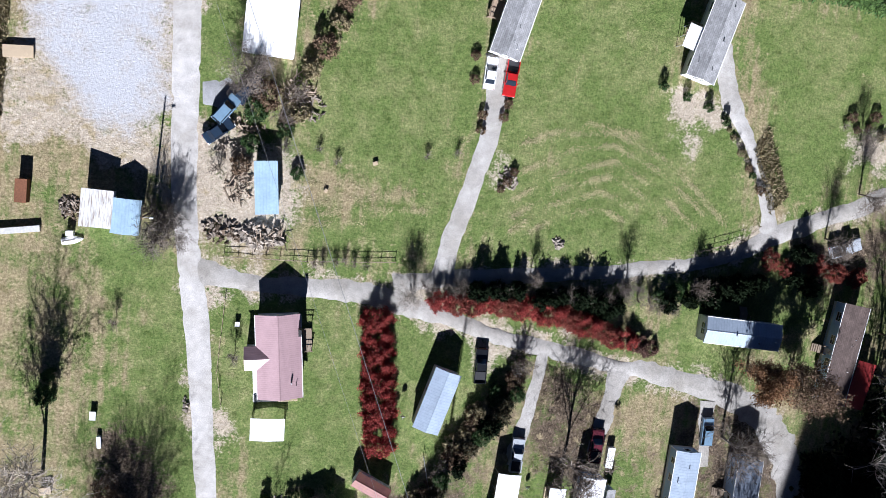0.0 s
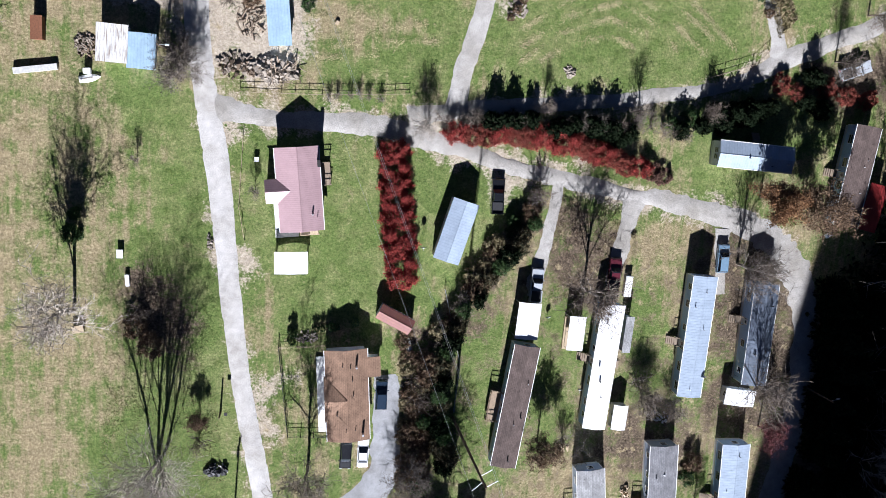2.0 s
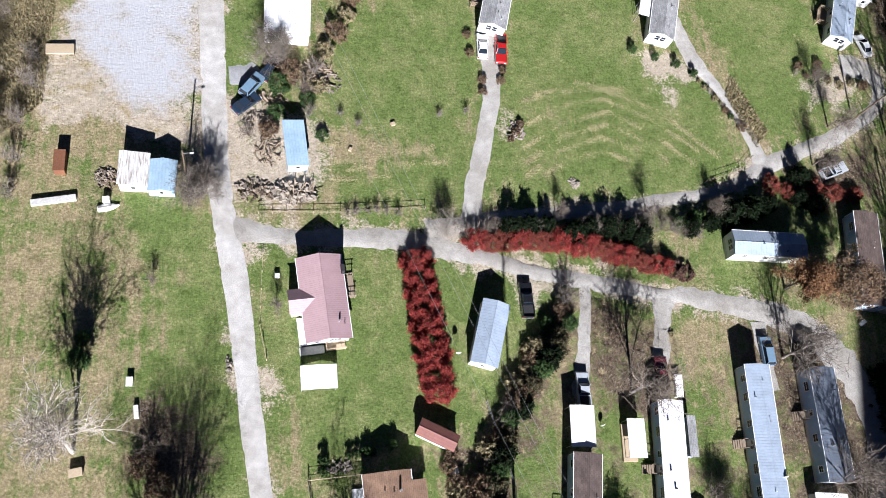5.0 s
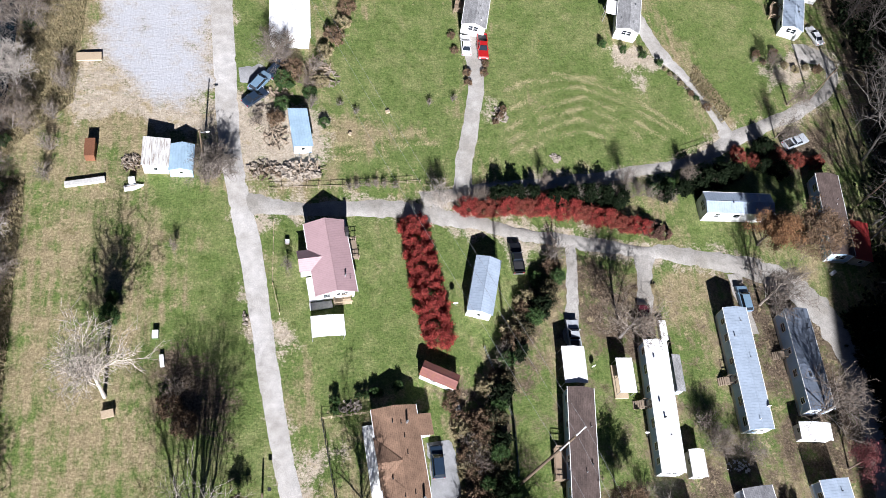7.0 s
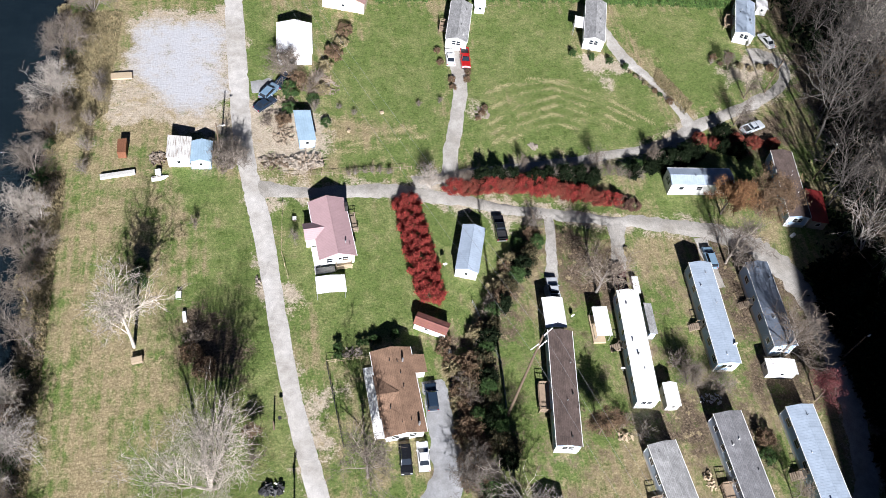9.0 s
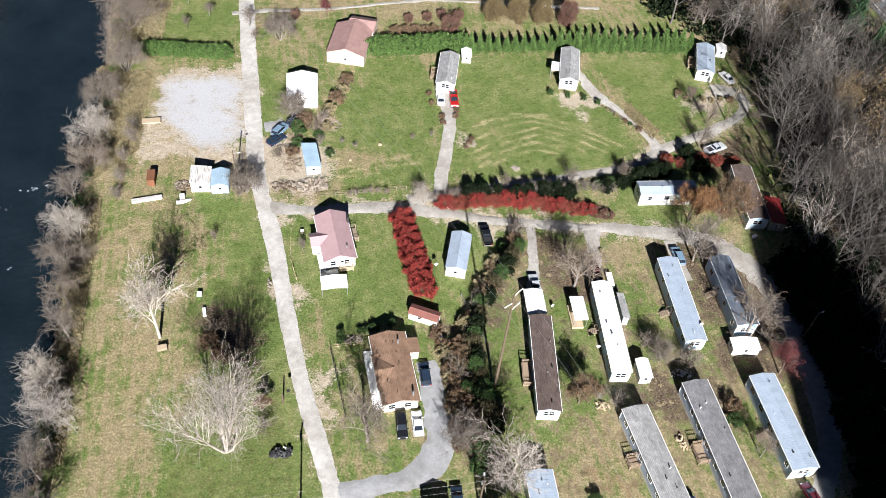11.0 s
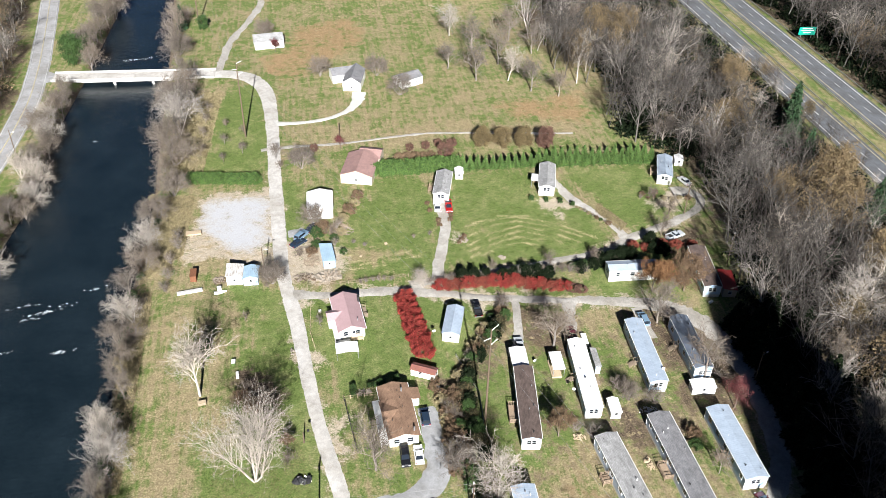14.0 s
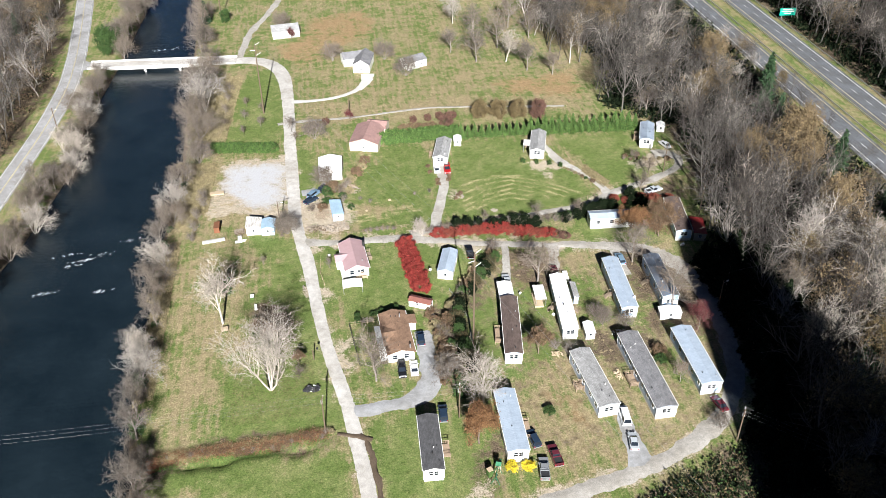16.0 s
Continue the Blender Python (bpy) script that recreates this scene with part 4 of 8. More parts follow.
def dish(x, y, z, turn, label="grey satellite dish on a roof edge"):
    d = thing("satellite_dish", pose(x, y, z, 0, 0, turn), label, "satellite dish", "satellite dishes")
    sh = Shape()
    k, rings = 14, 4
    for j in range(rings + 1):
        r = 0.38 * j / rings
        for i in range(k):
            a = 6.2832 * i / k
            sh.v.append((r * math.cos(a), -0.12 + 0.75 * r * r - 0.1, 0.75 + r * math.sin(a)))
    for j in range(rings):
        for i in range(k):
            sh.f.append((j * k + i, j * k + (i + 1) % k, (j + 1) * k + (i + 1) % k, (j + 1) * k + i))
    o = part("reflector", sh, MAT["white_trim"], d)
    mod = o.modifiers.new("thickness", "SOLIDIFY")
    mod.thickness = 0.03
    part("mast", Shape().rod((0, 0, -0.1), (0, -0.12, 0.75), 0.035, sides=6), MAT["steel"], d)
    part("feed_arm", Shape().rod((0, -0.15, 0.45), (0, -0.6, 0.75), 0.025, sides=6), MAT["steel"], d)


def mobile_home(north, south, width, roof, wall, label, seed, eave=3.35, rise=0.5, windows=(5, 5), porch=None, doors=("-x",), group="", skirt=0.75, over=0.16, front=True):
    m, length = axis_pose(north, south)
    rng = random.Random(seed)
    w = width - 2 * over
    length -= 2 * over
    h = thing("mobile_home", m, label, "mobile home", group)
    part("skirting", Shape().box(-w / 2 + 0.03, -length / 2 + 0.03, -0.1, w / 2 - 0.03, length / 2 - 0.03, skirt), MAT["skirting"], h)
    gable_body(h, w, length, skirt, eave, rise, MAT[wall])
    for s in (-1, 1):
        for y in (-1, 1):
            part("corner_trim", Shape().box(s * w / 2 - 0.06, y * length / 2 - 0.06, skirt, s * w / 2 + 0.06, y * length / 2 + 0.06, eave - 0.02), MAT["white_trim"], h)
    r = gable_roof(h, w, length, eave, rise, MAT[roof], over)
    for side, n in (("-x", windows[0]), ("x", windows[1])):
        sx = -w / 2 if side == "-x" else w / 2
        for y, ww in rnd_window_row(length, n, rng):
            window_at(h, sx, y, skirt + 0.95, ww, 1.05, side)
        if side in doors:
            y = rng.uniform(-0.12, 0.12) * length
            door_at(h, sx, y, skirt + 0.05, side)
            if porch != side:
                steps(h, sx, y, skirt + 0.05, side)
    if front:
        window_at(h, -0.55 * 0.9, -length / 2, skirt + 0.95, 0.8, 1.1, "-y")
        window_at(h, 0.55 * 0.9, -length / 2, skirt + 0.95, 0.8, 1.1, "-y")
    window_at(h, 0.3, length / 2, skirt + 0.95, 0.9, 1.0, "y")
    if porch:
        sx = -1 if porch == "-x" else 1
        a, b = sorted((sx * (w / 2 + 0.02), sx * (w / 2 + 1.9)))
        deck_part(h, a, -1.6 + rng.uniform(-2, 2), b, 1.4, skirt)
    for _ in range(4):
        x, y = rng.uniform(-0.35, 0.35) * w, rng.uniform(-0.45, 0.45) * length
        vent_pipe(r, x, y, eave + rise * (1 - abs(x) / (w / 2)) + 0.12, rng.uniform(0.2, 0.5), rng.choice([0.05, 0.08, 0.12]), MAT[rng.choice(["black_pipe", "steel", "white_trim"])])
    return h, m, w, length, eave, rise


# the mobile homes of the park
PARK = "mobile homes along the gravel lane"
mobile_home((16.2, -20.2), (13.4, -40.3), 4.1, "roof_umber", "siding_skylight", "long mobile home with a dark umber roof and walls tinted skylight blue", 1, porch="-x", group=PARK, windows=(6, 5))
mobile_home((29.9, -13.3), (28.1, -34.0), 3.7, "roof_white", "siding_skylight", "long mobile home with a bright white roof", 2, group=PARK, windows=(7, 5), doors=("-x", "x"))
mobile_home((45.0, -8.4), (44.0, -28.6), 4.1, "roof_pale", "siding_skylight", "mobile home with a pale galvanised roof and a window wall tinted skylight blue", 3, group=PARK, windows=(6, 5))
mobile_home((55.5, -9.3), (54.9, -26.4), 4.2, "roof_slate", "siding_skylight", "mobile home with a blue-grey metal roof under bare branches", 4, eave=3.9, porch="x", group=PARK, windows=(4, 4))
mobile_home((28.2, -41.0), (29.9, -58.8), 4.7, "roof_light_grey", "siding_grey", "mobile home with a light grey shingle roof", 5, porch="-x", group=PARK)
mobile_home((40.6, -37.0), (41.6, -61.0), 4.8, "roof_grey", "siding_grey", "long mobile home with a dark grey shingle roof and white gable", 6, porch="-x", group=PARK, windows=(7, 6))
mobile_home((53.4, -36.9), (53.6, -55.6), 4.8, "roof_pale", "siding_skylight", "mobile home with a pale metal roof beside the lane", 7, group=PARK)
mobile_home((-8.1, -55.9), (-8.6, -70.4), 4.3, "roof_dark", "siding_white", "mobile home with a charcoal roof beside the road", 8, porch="x", group=PARK, doors=("x",))
mobile_home((9.0, -50.9), (8.6, -68.1), 4.5, "roof_pale", "siding_white", "mobile home with a pale blue-grey ribbed roof", 9, porch="x", group=PARK, doors=("x",))
mobile_home((57.9, 10.7), (45.1, 11.4), 4.1, "roof_pale", "siding_white", "small white mobile home across the slope, half shaded", 10, group=PARK, windows=(3, 3), front=True)
mobile_home((70.6, 16.8), (68.4, 0.4), 4.4, "roof_umber", "siding_skylight", "mobile home with a dark roof under the trees", 11, group=PARK, windows=(4, 3))
FIELD = "mobile homes on the green field"
mobile_home((12.0, 61.5), (9.0, 49.6), 4.6, "roof_light_grey", "siding_white", "white mobile home with a grey shingle roof at a driveway's end", 12, porch="-x", eave=3.0, group=FIELD, windows=(3, 3), rise=0.8)
mobile_home((42.8, 62.0), (39.3, 49.4), 4.6, "roof_light_grey", "siding_white", "white mobile home with a grey roof and flower beds", 13, porch="-x", eave=3.0, group=FIELD, windows=(3, 3), rise=0.8)
mobile_home((79.0, 62.2), (75.0, 51.0), 4.4, "roof_pale", "siding_white", "white mobile home with a pale blue roof by the woods", 14, porch="-x", eave=3.0, group=FIELD, windows=(3, 3), rise=0.7)


def pink_house():
    m, length = axis_pose((-20.65, 9.45), (-19.4, -3.05))
    w = 6.5
    h = thing("house", m, "single-storey house with a faded pink metal roof and white walls", "house")
    e, rise, o = 2.7, 1.35, 0.3
    part("foundation", Shape().box(-w / 2 + o, -length / 2 + o, -0.2, w / 2 - o, length / 2 - o, 0.35), MAT["concrete"], h)
    gable_body(h, w - 2 * o, length - 2 * o, 0.35, e, rise - 0.1, MAT["siding_white"])
    r = gable_roof(h, w - 2 * o, length - 2 * o, e, rise - 0.1, MAT["roof_pink"], o)
    # west wing with its own ridge running east-west
    wing = Shape()
    x0, x1, y0, y1, zr = -5.0, -0.2, -1.9, 1.7, e + 0.72
    ym = (y0 + y1) / 2
    wing.add([(x0, y0, e - 0.12), (x0, y1, e - 0.12), (x0, ym, zr), (x1, y0, e - 0.12), (x1, y1, e - 0.12), (x1, ym, zr),
              (x0, y0, e), (x0, y1, e), (x0, ym, zr + 0.12), (x1, y0, e), (x1, y1, e), (x1, ym, zr + 0.12)],
             [(0, 2, 5, 3), (2, 1, 4, 5), (6, 9, 11, 8), (8, 11, 10, 7), (0, 6, 8, 2), (2, 8, 7, 1), (0, 3, 9, 6), (1, 7, 10, 4)])
    part("wing_roof", wing, MAT["roof_pink"], h)
    part("wing_wall", Shape().add([(x0 + 0.3, y0 + 0.3, 0), (-2.8, y0 + 0.3, 0), (-2.8, y1 - 0.3, 0), (x0 + 0.3, y1 - 0.3, 0), (x0 + 0.3, y0 + 0.3, e - 0.02), (-2.8, y0 + 0.3, e - 0.02), (-2.8, y1 - 0.3, e - 0.02), (x0 + 0.3, y1 - 0.3, e - 0.02), (x0 + 0.3, ym, zr - 0.1), (-2.8, ym, zr - 0.1)],
                                  [(0, 1, 5, 4), (2, 3, 7, 6), (3, 0, 4, 8, 7), (4, 5, 9, 8), (6, 7, 8, 9)]), MAT["siding_white"], h)
    deck_part(h, -4.0, -length / 2 + 0.2, -2.95, -2.0, 0.45, MAT["white_trim"], False, "side_porch")
    part("patio", Shape().box(-4.1, -length / 2 - 1.1, 0, -0.6, -length / 2 + 0.1, 0.25), MAT["concrete"], h)
    deck_part(h, -0.4, -length / 2 - 0.9, 2.4, -length / 2 + 0.25, 0.4, MAT["wood_pale"], True, "south_deck")
    deck_part(h, 3.2, 0.2, 4.8, 3.6, 0.5, MAT["wood"], True, "east_deck")
    for y in (-4, -1.6, 2.2, 4.4):
        window_at(h, w / 2 - o, y, 1.1, 1.1, 1.2, "x")
    for y in (3.2, 5):
        window_at(h, -w / 2 + o, y, 1.1, 1.0, 1.2, "-x")
    window_at(h, x0 + 0.3, ym, 1.0, 1.4, 1.2, "-x")
    for x in (-1.4, 1.3):
        window_at(h, x, -length / 2 + o, 1.1, 1.0, 1.2, "-y")
    door_at(h, -w / 2 + o, -3.4, 0.5, "-x")
    door_at(h, 0.4, -length / 2 + o, 0.45, "-y")
    vent_pipe(r, 1.7, -3.8, e + 0.75, 0.5, 0.12, MAT["steel"])
    vent_pipe(r, 2.4, -4.2, e + 0.5, 0.3, 0.06)
    part("chimney", Shape().box(w / 2 - 0.35, 3.2, 0, w / 2 + 0.1, 4.2, 4.2), MAT["black_pipe"], h)


pink_house()


def brown_house():
    m, length = axis_pose((-12.35, -21.2), (-11.4, -35.9))
    w = 6.6
    h = thing("house", m, "single-storey house with a brown shingle roof and white gable", "house")
    e, rise, o = 2.7, 1.0, 0.35
    gable_body(h, w - 2 * o, length - 2 * o, -0.1, e, rise - 0.12, MAT["siding_white"])
    r = gable_roof(h, w - 2 * o, length - 2 * o, e, rise - 0.12, MAT["roof_brown"], o)
    x0, x1, y0, y1 = -w / 2 - 0.25, -0.05, -0.9, 5.0
    ym = -0.6
    # low cross gable on the west side
    cg = Shape()
    zc = e + 0.85
    cg.add([(x0, -4.3, e - 0.2), (x0, ym, zc - 0.1), (x0, 3.4, e - 0.2), (x1, ym, e + rise + 0.03), (x0, -4.3, e - 0.05), (x0, ym, zc + 0.05), (x0, 3.4, e - 0.05), (x1, ym, e + rise + 0.1)],
           [(4, 7, 5), (5, 7, 6), (0, 1, 3), (1, 2, 3), (0, 4, 5, 1), (1, 5, 6, 2), (0, 3, 7, 4), (2, 6, 7, 3)])
    part("cross_gable", cg, MAT["roof_brown"], h)
    # east bump
    part("east_wing_wall", Shape().box(2.4, 3.0, 0, 5.0, 5.6, 2.35), MAT["siding_white"], h)
    part("east_wing_roof", Shape().add([(2.2, 2.7, e - 0.08), (5.3, 2.7, 2.3), (5.3, 5.9, 2.3), (2.2, 5.9, e - 0.08), (2.2, 2.7, e + 0.22), (5.3, 2.7, 2.45), (5.3, 5.9, 2.45), (2.2, 5.9, e + 0.22)],
                                       [(0, 3, 2, 1), (4, 5, 6, 7), (0, 1, 5, 4), (1, 2, 6, 5), (2, 3, 7, 6), (3, 0, 4, 7)]), MAT["roof_brown"], h)
    for y in (-5.5, -2, 1.5):
        window_at(h, w / 2 - o, y, 0.9, 1.2, 1.2, "x")
    for y in (-5.8, -3.2, 0.5, 4.5):
        window_at(h, -w / 2 + o, y, 0.9, 1.2, 1.2, "-x")
    for x in (-1.5, 1.2):
        window_at(h, x, -length / 2 + o, 0.9, 1.1, 1.2, "-y")
    door_at(h, w / 2 - o, -3.8, 0.1, "x")
    door_at(h, -w / 2 + o, -1.2, 0.1, "-x")
    deck_part(h, -w / 2 - 1.3, -6.5, -w / 2 + o, 5.8, 0.35, MAT["white_trim"], False, "west_porch")
    for x, y, hh, rr in ((-0.6, 4.9, 0.3, 0.08), (0.6, 4.6, 0.3, 0.08), (1.5, 4.7, 0.9, 0.16), (0.8, 2.6, 0.3, 0.07), (0.9, 0.2, 0.3, 0.08), (-1.7, -2.9, 0.4, 0.1), (1.1, -5.4, 0.3, 0.07), (2.2, -6.2, 1.0, 0.18), (-0.4, -5.6, 0.25, 0.06)):
        vent_pipe(r, x, y, e + rise * (1 - abs(x) / (w / 2)) + 0.05, hh, rr, MAT["steel" if rr > 0.12 else "black_pipe"])


brown_house()


def simple_shed(name, north, south, width, roof, wall, label, category="shed", eave=2.3, rise=0.5, over=0.18, door="-y", win=True, group="", single=False):
    m, length = axis_pose(north, south)
    h = thing(name, m, label, category, group)
    w, l = width - 2 * over, length - 2 * over
    if single:
        part("wall", Shape().prism_y([(-w / 2, -0.1), (w / 2, -0.1), (w / 2, eave), (-w / 2, eave + rise)], -l / 2, l / 2), MAT[wall], h)
        s = rise / w
        part("roof", Shape().prism_y([(-width / 2, eave + rise + over * s), (width / 2, eave - over * s), (width / 2, eave - over * s + 0.09), (-width / 2, eave + rise + over * s + 0.09)], -length / 2, length / 2), MAT[roof], h)
    else:
        gable_body(h, w, l, -0.1, eave, rise, MAT[wall])
        gable_roof(h, w, l, eave, rise, MAT[roof], over, 0.08, fascia=False)
    if door:
        x, y = {"-y": (0, -l / 2), "y": (0, l / 2), "-x": (-w / 2, 0), "x": (w / 2, 0)}[door]
        door_at(h, x, y, 0.0, door)
    if win:
        window_at(h, w / 2, 0.2 * l, 1.0, 0.7, 0.8, "x")
        window_at(h, -w / 2, 0.1 * l, 1.0, 0.7, 0.8, "-x")
        if door != "-y":
            window_at(h, 0, -l / 2, 1.0, 0.8, 0.8, "-y")
    return h


simple_shed("workshop", (5.3, 2.3), (2.5, -7.1), 4.2, "roof_pale", "siding_white", "white gabled workshop with a pale metal roof", "workshop", 2.6, 0.6)
simple_shed("shed", (-46.3, 25.4), (-46.5, 20.1), 4.2, "roof_rust", "siding_white", "shed with a white tin roof streaked with rust", eave=2.4, rise=0.5, single=True)
simple_shed("shed", (-42.4, 24.4), (-42.6, 19.4), 3.9, "roof_blue", "siding_skylight", "shed with a light blue metal roof", eave=2.3, rise=0.6)
simple_shed("shed", (-23.9, 31.4), (-23.2, 23.8), 3.3, "roof_blue", "siding_skylight", "narrow shed with a faded blue ribbed roof", eave=2.2, rise=0.35, single=True)
simple_shed("barn", (-24.3, 55.0), (-24.6, 46.0), 7.2, "white_metal", "white_metal", "large white metal barn beside the road", "barn", 3.2, 0.9)
simple_shed("shed", (-7.4, -15.2), (-2.2, -17.9), 2.5, "roof_redbrown", "siding_white", "low shed with a rusty red-brown tin roof", eave=1.9, rise=0.4)
simple_shed("shed", (33.1, -30.5), (32.8, -34.7), 2.5, "white_metal", "siding_white", "small white metal shed beside a mobile home", eave=2.0, rise=0.4)
simple_shed("shed", (16.6, 64.5), (16.2, 61.2), 2.6, "white_metal", "siding_white", "small white garden shed behind the field", eave=2.1, rise=0.5)
simple_shed("shed", (84.0, 63.5), (83.2, 60.5), 2.8, "white_metal", "siding_white", "small white shed beside a mobile home", eave=2.1, rise=0.5)
simple_shed("lean_to", (74.4, 7.4), (72.8, -0.3), 3.6, "roof_red", "siding_tan", "open lean-to with a bright red metal roof", "lean-to", 2.3, 0.3, single=True, door="")
simple_shed("lean_to", (33.3, -15.5), (32.9, -21.5), 1.5, "roof_light_grey", "siding_grey", "narrow grey porch roof along a mobile home", "lean-to", 2.2, 0.2, single=True, door="", win=False)
simple_shed("shed", (54.0, -27.8), (53.7, -30.6), 5.4, "white_metal", "siding_white", "white shed half hidden by bare branches", eave=2.0, rise=0.4)
simple_shed("shed", (-33.5, 164.5), (-44.5, 163), 8, "roof_light_grey", "siding_white", "white farmhouse with a grey roof beyond the bridge", "house", 3.0, 1.5)
simple_shed("house", (-8.2, 133), (-10.8, 121.5), 6.5, "roof_grey", "siding_white", "white hillside house with a grey shingle roof", "house", 3.2, 1.9)
simple_shed("house_wing", (-8.6, 132.5), (-17.5, 131.0), 6.5, "roof_grey", "siding_white", "wing of the white hillside house with a grey roof", "house", 3.0, 1.5, door="")
simple_shed("garage", (13.0, 127.5), (5.2, 123.5), 6.0, "roof_grey", "siding_white", "white garage with a grey roof on the hillside", "garage", 2.8, 1.3)
simple_shed("house", (-10.2, 74.6), (-13.7, 62.2), 9.5, "roof_ranch", "siding_tan", "ranch house with a faded red metal roof", "house", 2.9, 1.6)
simple_shed("house_wing", (-5.0, 74.0), (-11.5, 76), 6.0, "roof_ranch", "siding_tan", "side wing of the ranch house with a faded red roof", "house", 2.8, 1.2, door="")


def open_canopy(name, north, south, width, roof, label, eave=2.4, rise=0.3, flat=False):
    m, l = axis_pose(north, south)
    c = thing(name, m, label, "carport")
    if flat:
        part("roof", Shape().prism_y([(-width / 2, eave), (width / 2, eave), (width / 2, eave + 0.1), (-width / 2, eave + 0.1)], -l / 2, l / 2), MAT[roof], c)
    else:
        gable_roof(c, width - 0.2, l - 0.2, eave, rise, MAT[roof], 0.1, 0.06, fascia=False)
    for sx in (-1, 1):
        for k in (-1, 0, 1):
            part("post", Shape().rod((sx * (width / 2 - 0.15), k * (l / 2 - 0.2), 0), (sx * (width / 2 - 0.15), k * (l / 2 - 0.2), eave + 0.02), 0.05, sides=8), MAT["steel"], c)
        part("side_rail", Shape().box(sx * (width / 2 - 0.15) - 0.03, -l / 2 + 0.2, eave - 0.12, sx * (width / 2 - 0.15) + 0.03, l / 2 - 0.2, eave - 0.06), MAT["steel"], c)
    return c


open_canopy("carport", (-21.0, -6.3), (-20.9, -9.7), 5.0, "white_metal", "white metal carport behind the pink-roofed house", 2.2, 0.25)
open_canopy("carport", (16.4, -13.4), (16.0, -19.3), 3.7, "white_metal", "white metal carport at the head of a mobile home", 2.7, 0.3)
open_canopy("porch_roof", (24.5, -15.6), (24.2, -21.2), 2.7, "white_metal", "white porch roof over a deck", 2.3, 0.1, True)
open_canopy("porch_roof", (38.2, 57.3), (37.2, 53.8), 2.6, "white_metal", "flat white porch roof", 2.6, 0.1, True)
dish(20, -16, 0.0, 20, "grey satellite dish on the ground beside a home")
dish(55.8, -12.5, 2.9, 10)
dish(25.6, -27.5, 2.0, -10)
dish(46.1, -25.0, 2.9, 5)
dish(-1.0, -5.0, 1.4, 0, "white satellite dish on a short mast")


# ---------------------------------------------------------------- vehicles
PAINT = {k: painted("car_paint_" + k, c) for k, c in {
    "black": (0.012, 0.013, 0.016), "navy": (0.02, 0.035, 0.06), "red": (0.38, 0.015, 0.015), "white": (0.75, 0.76, 0.77), "silver": (0.42, 0.45, 0.48),
    "blue": (0.16, 0.25, 0.34), "maroon": (0.10, 0.02, 0.03), "grey": (0.20, 0.21, 0.22), "orange": (0.5, 0.09, 0.02)}.items()}


def wheel(parent, x, y, r):
    w = part("wheel", Shape().rod((x - 0.11, y, r), (x + 0.11, y, r), r, sides=14), MAT["tyre"], parent)
    s = 1 if x > 0 else -1
    part("rim", Shape().rod((x + s * 0.10, y, r), (x + s * 0.125, y, r), r * 0.6, sides=12), MAT["rim"], w)


def body_shape(profile, half, taper):
    """A side profile (y, z) swept across the width, narrower above the belt line."""
    sh = Shape()
    n = len(profile)
    rows = []
    for f in (-1, -0.86, 0.86, 1):
        row = []
        for y, z in profile:
            k = half * (1 - taper * max(0, z - 0.75)) * f
            drop = 0.05 if abs(f) == 1 else 0.0
            row.append((k, y * (0.985 if abs(f) == 1 else 1), z - drop if z > 0.5 else z + drop))
        rows.append(row)
    for row in rows:
        sh.v.extend(row)
    for a in range(3):
        for i in range(n):
            j = (i + 1) % n
            sh.f.append((a * n + i, a * n + j, (a + 1) * n + j, (a + 1) * n + i))
    sh.f.append(tuple(range(n)))
    sh.f.append(tuple(range(4 * n - 1, 3 * n - 1, -1)))
    return sh


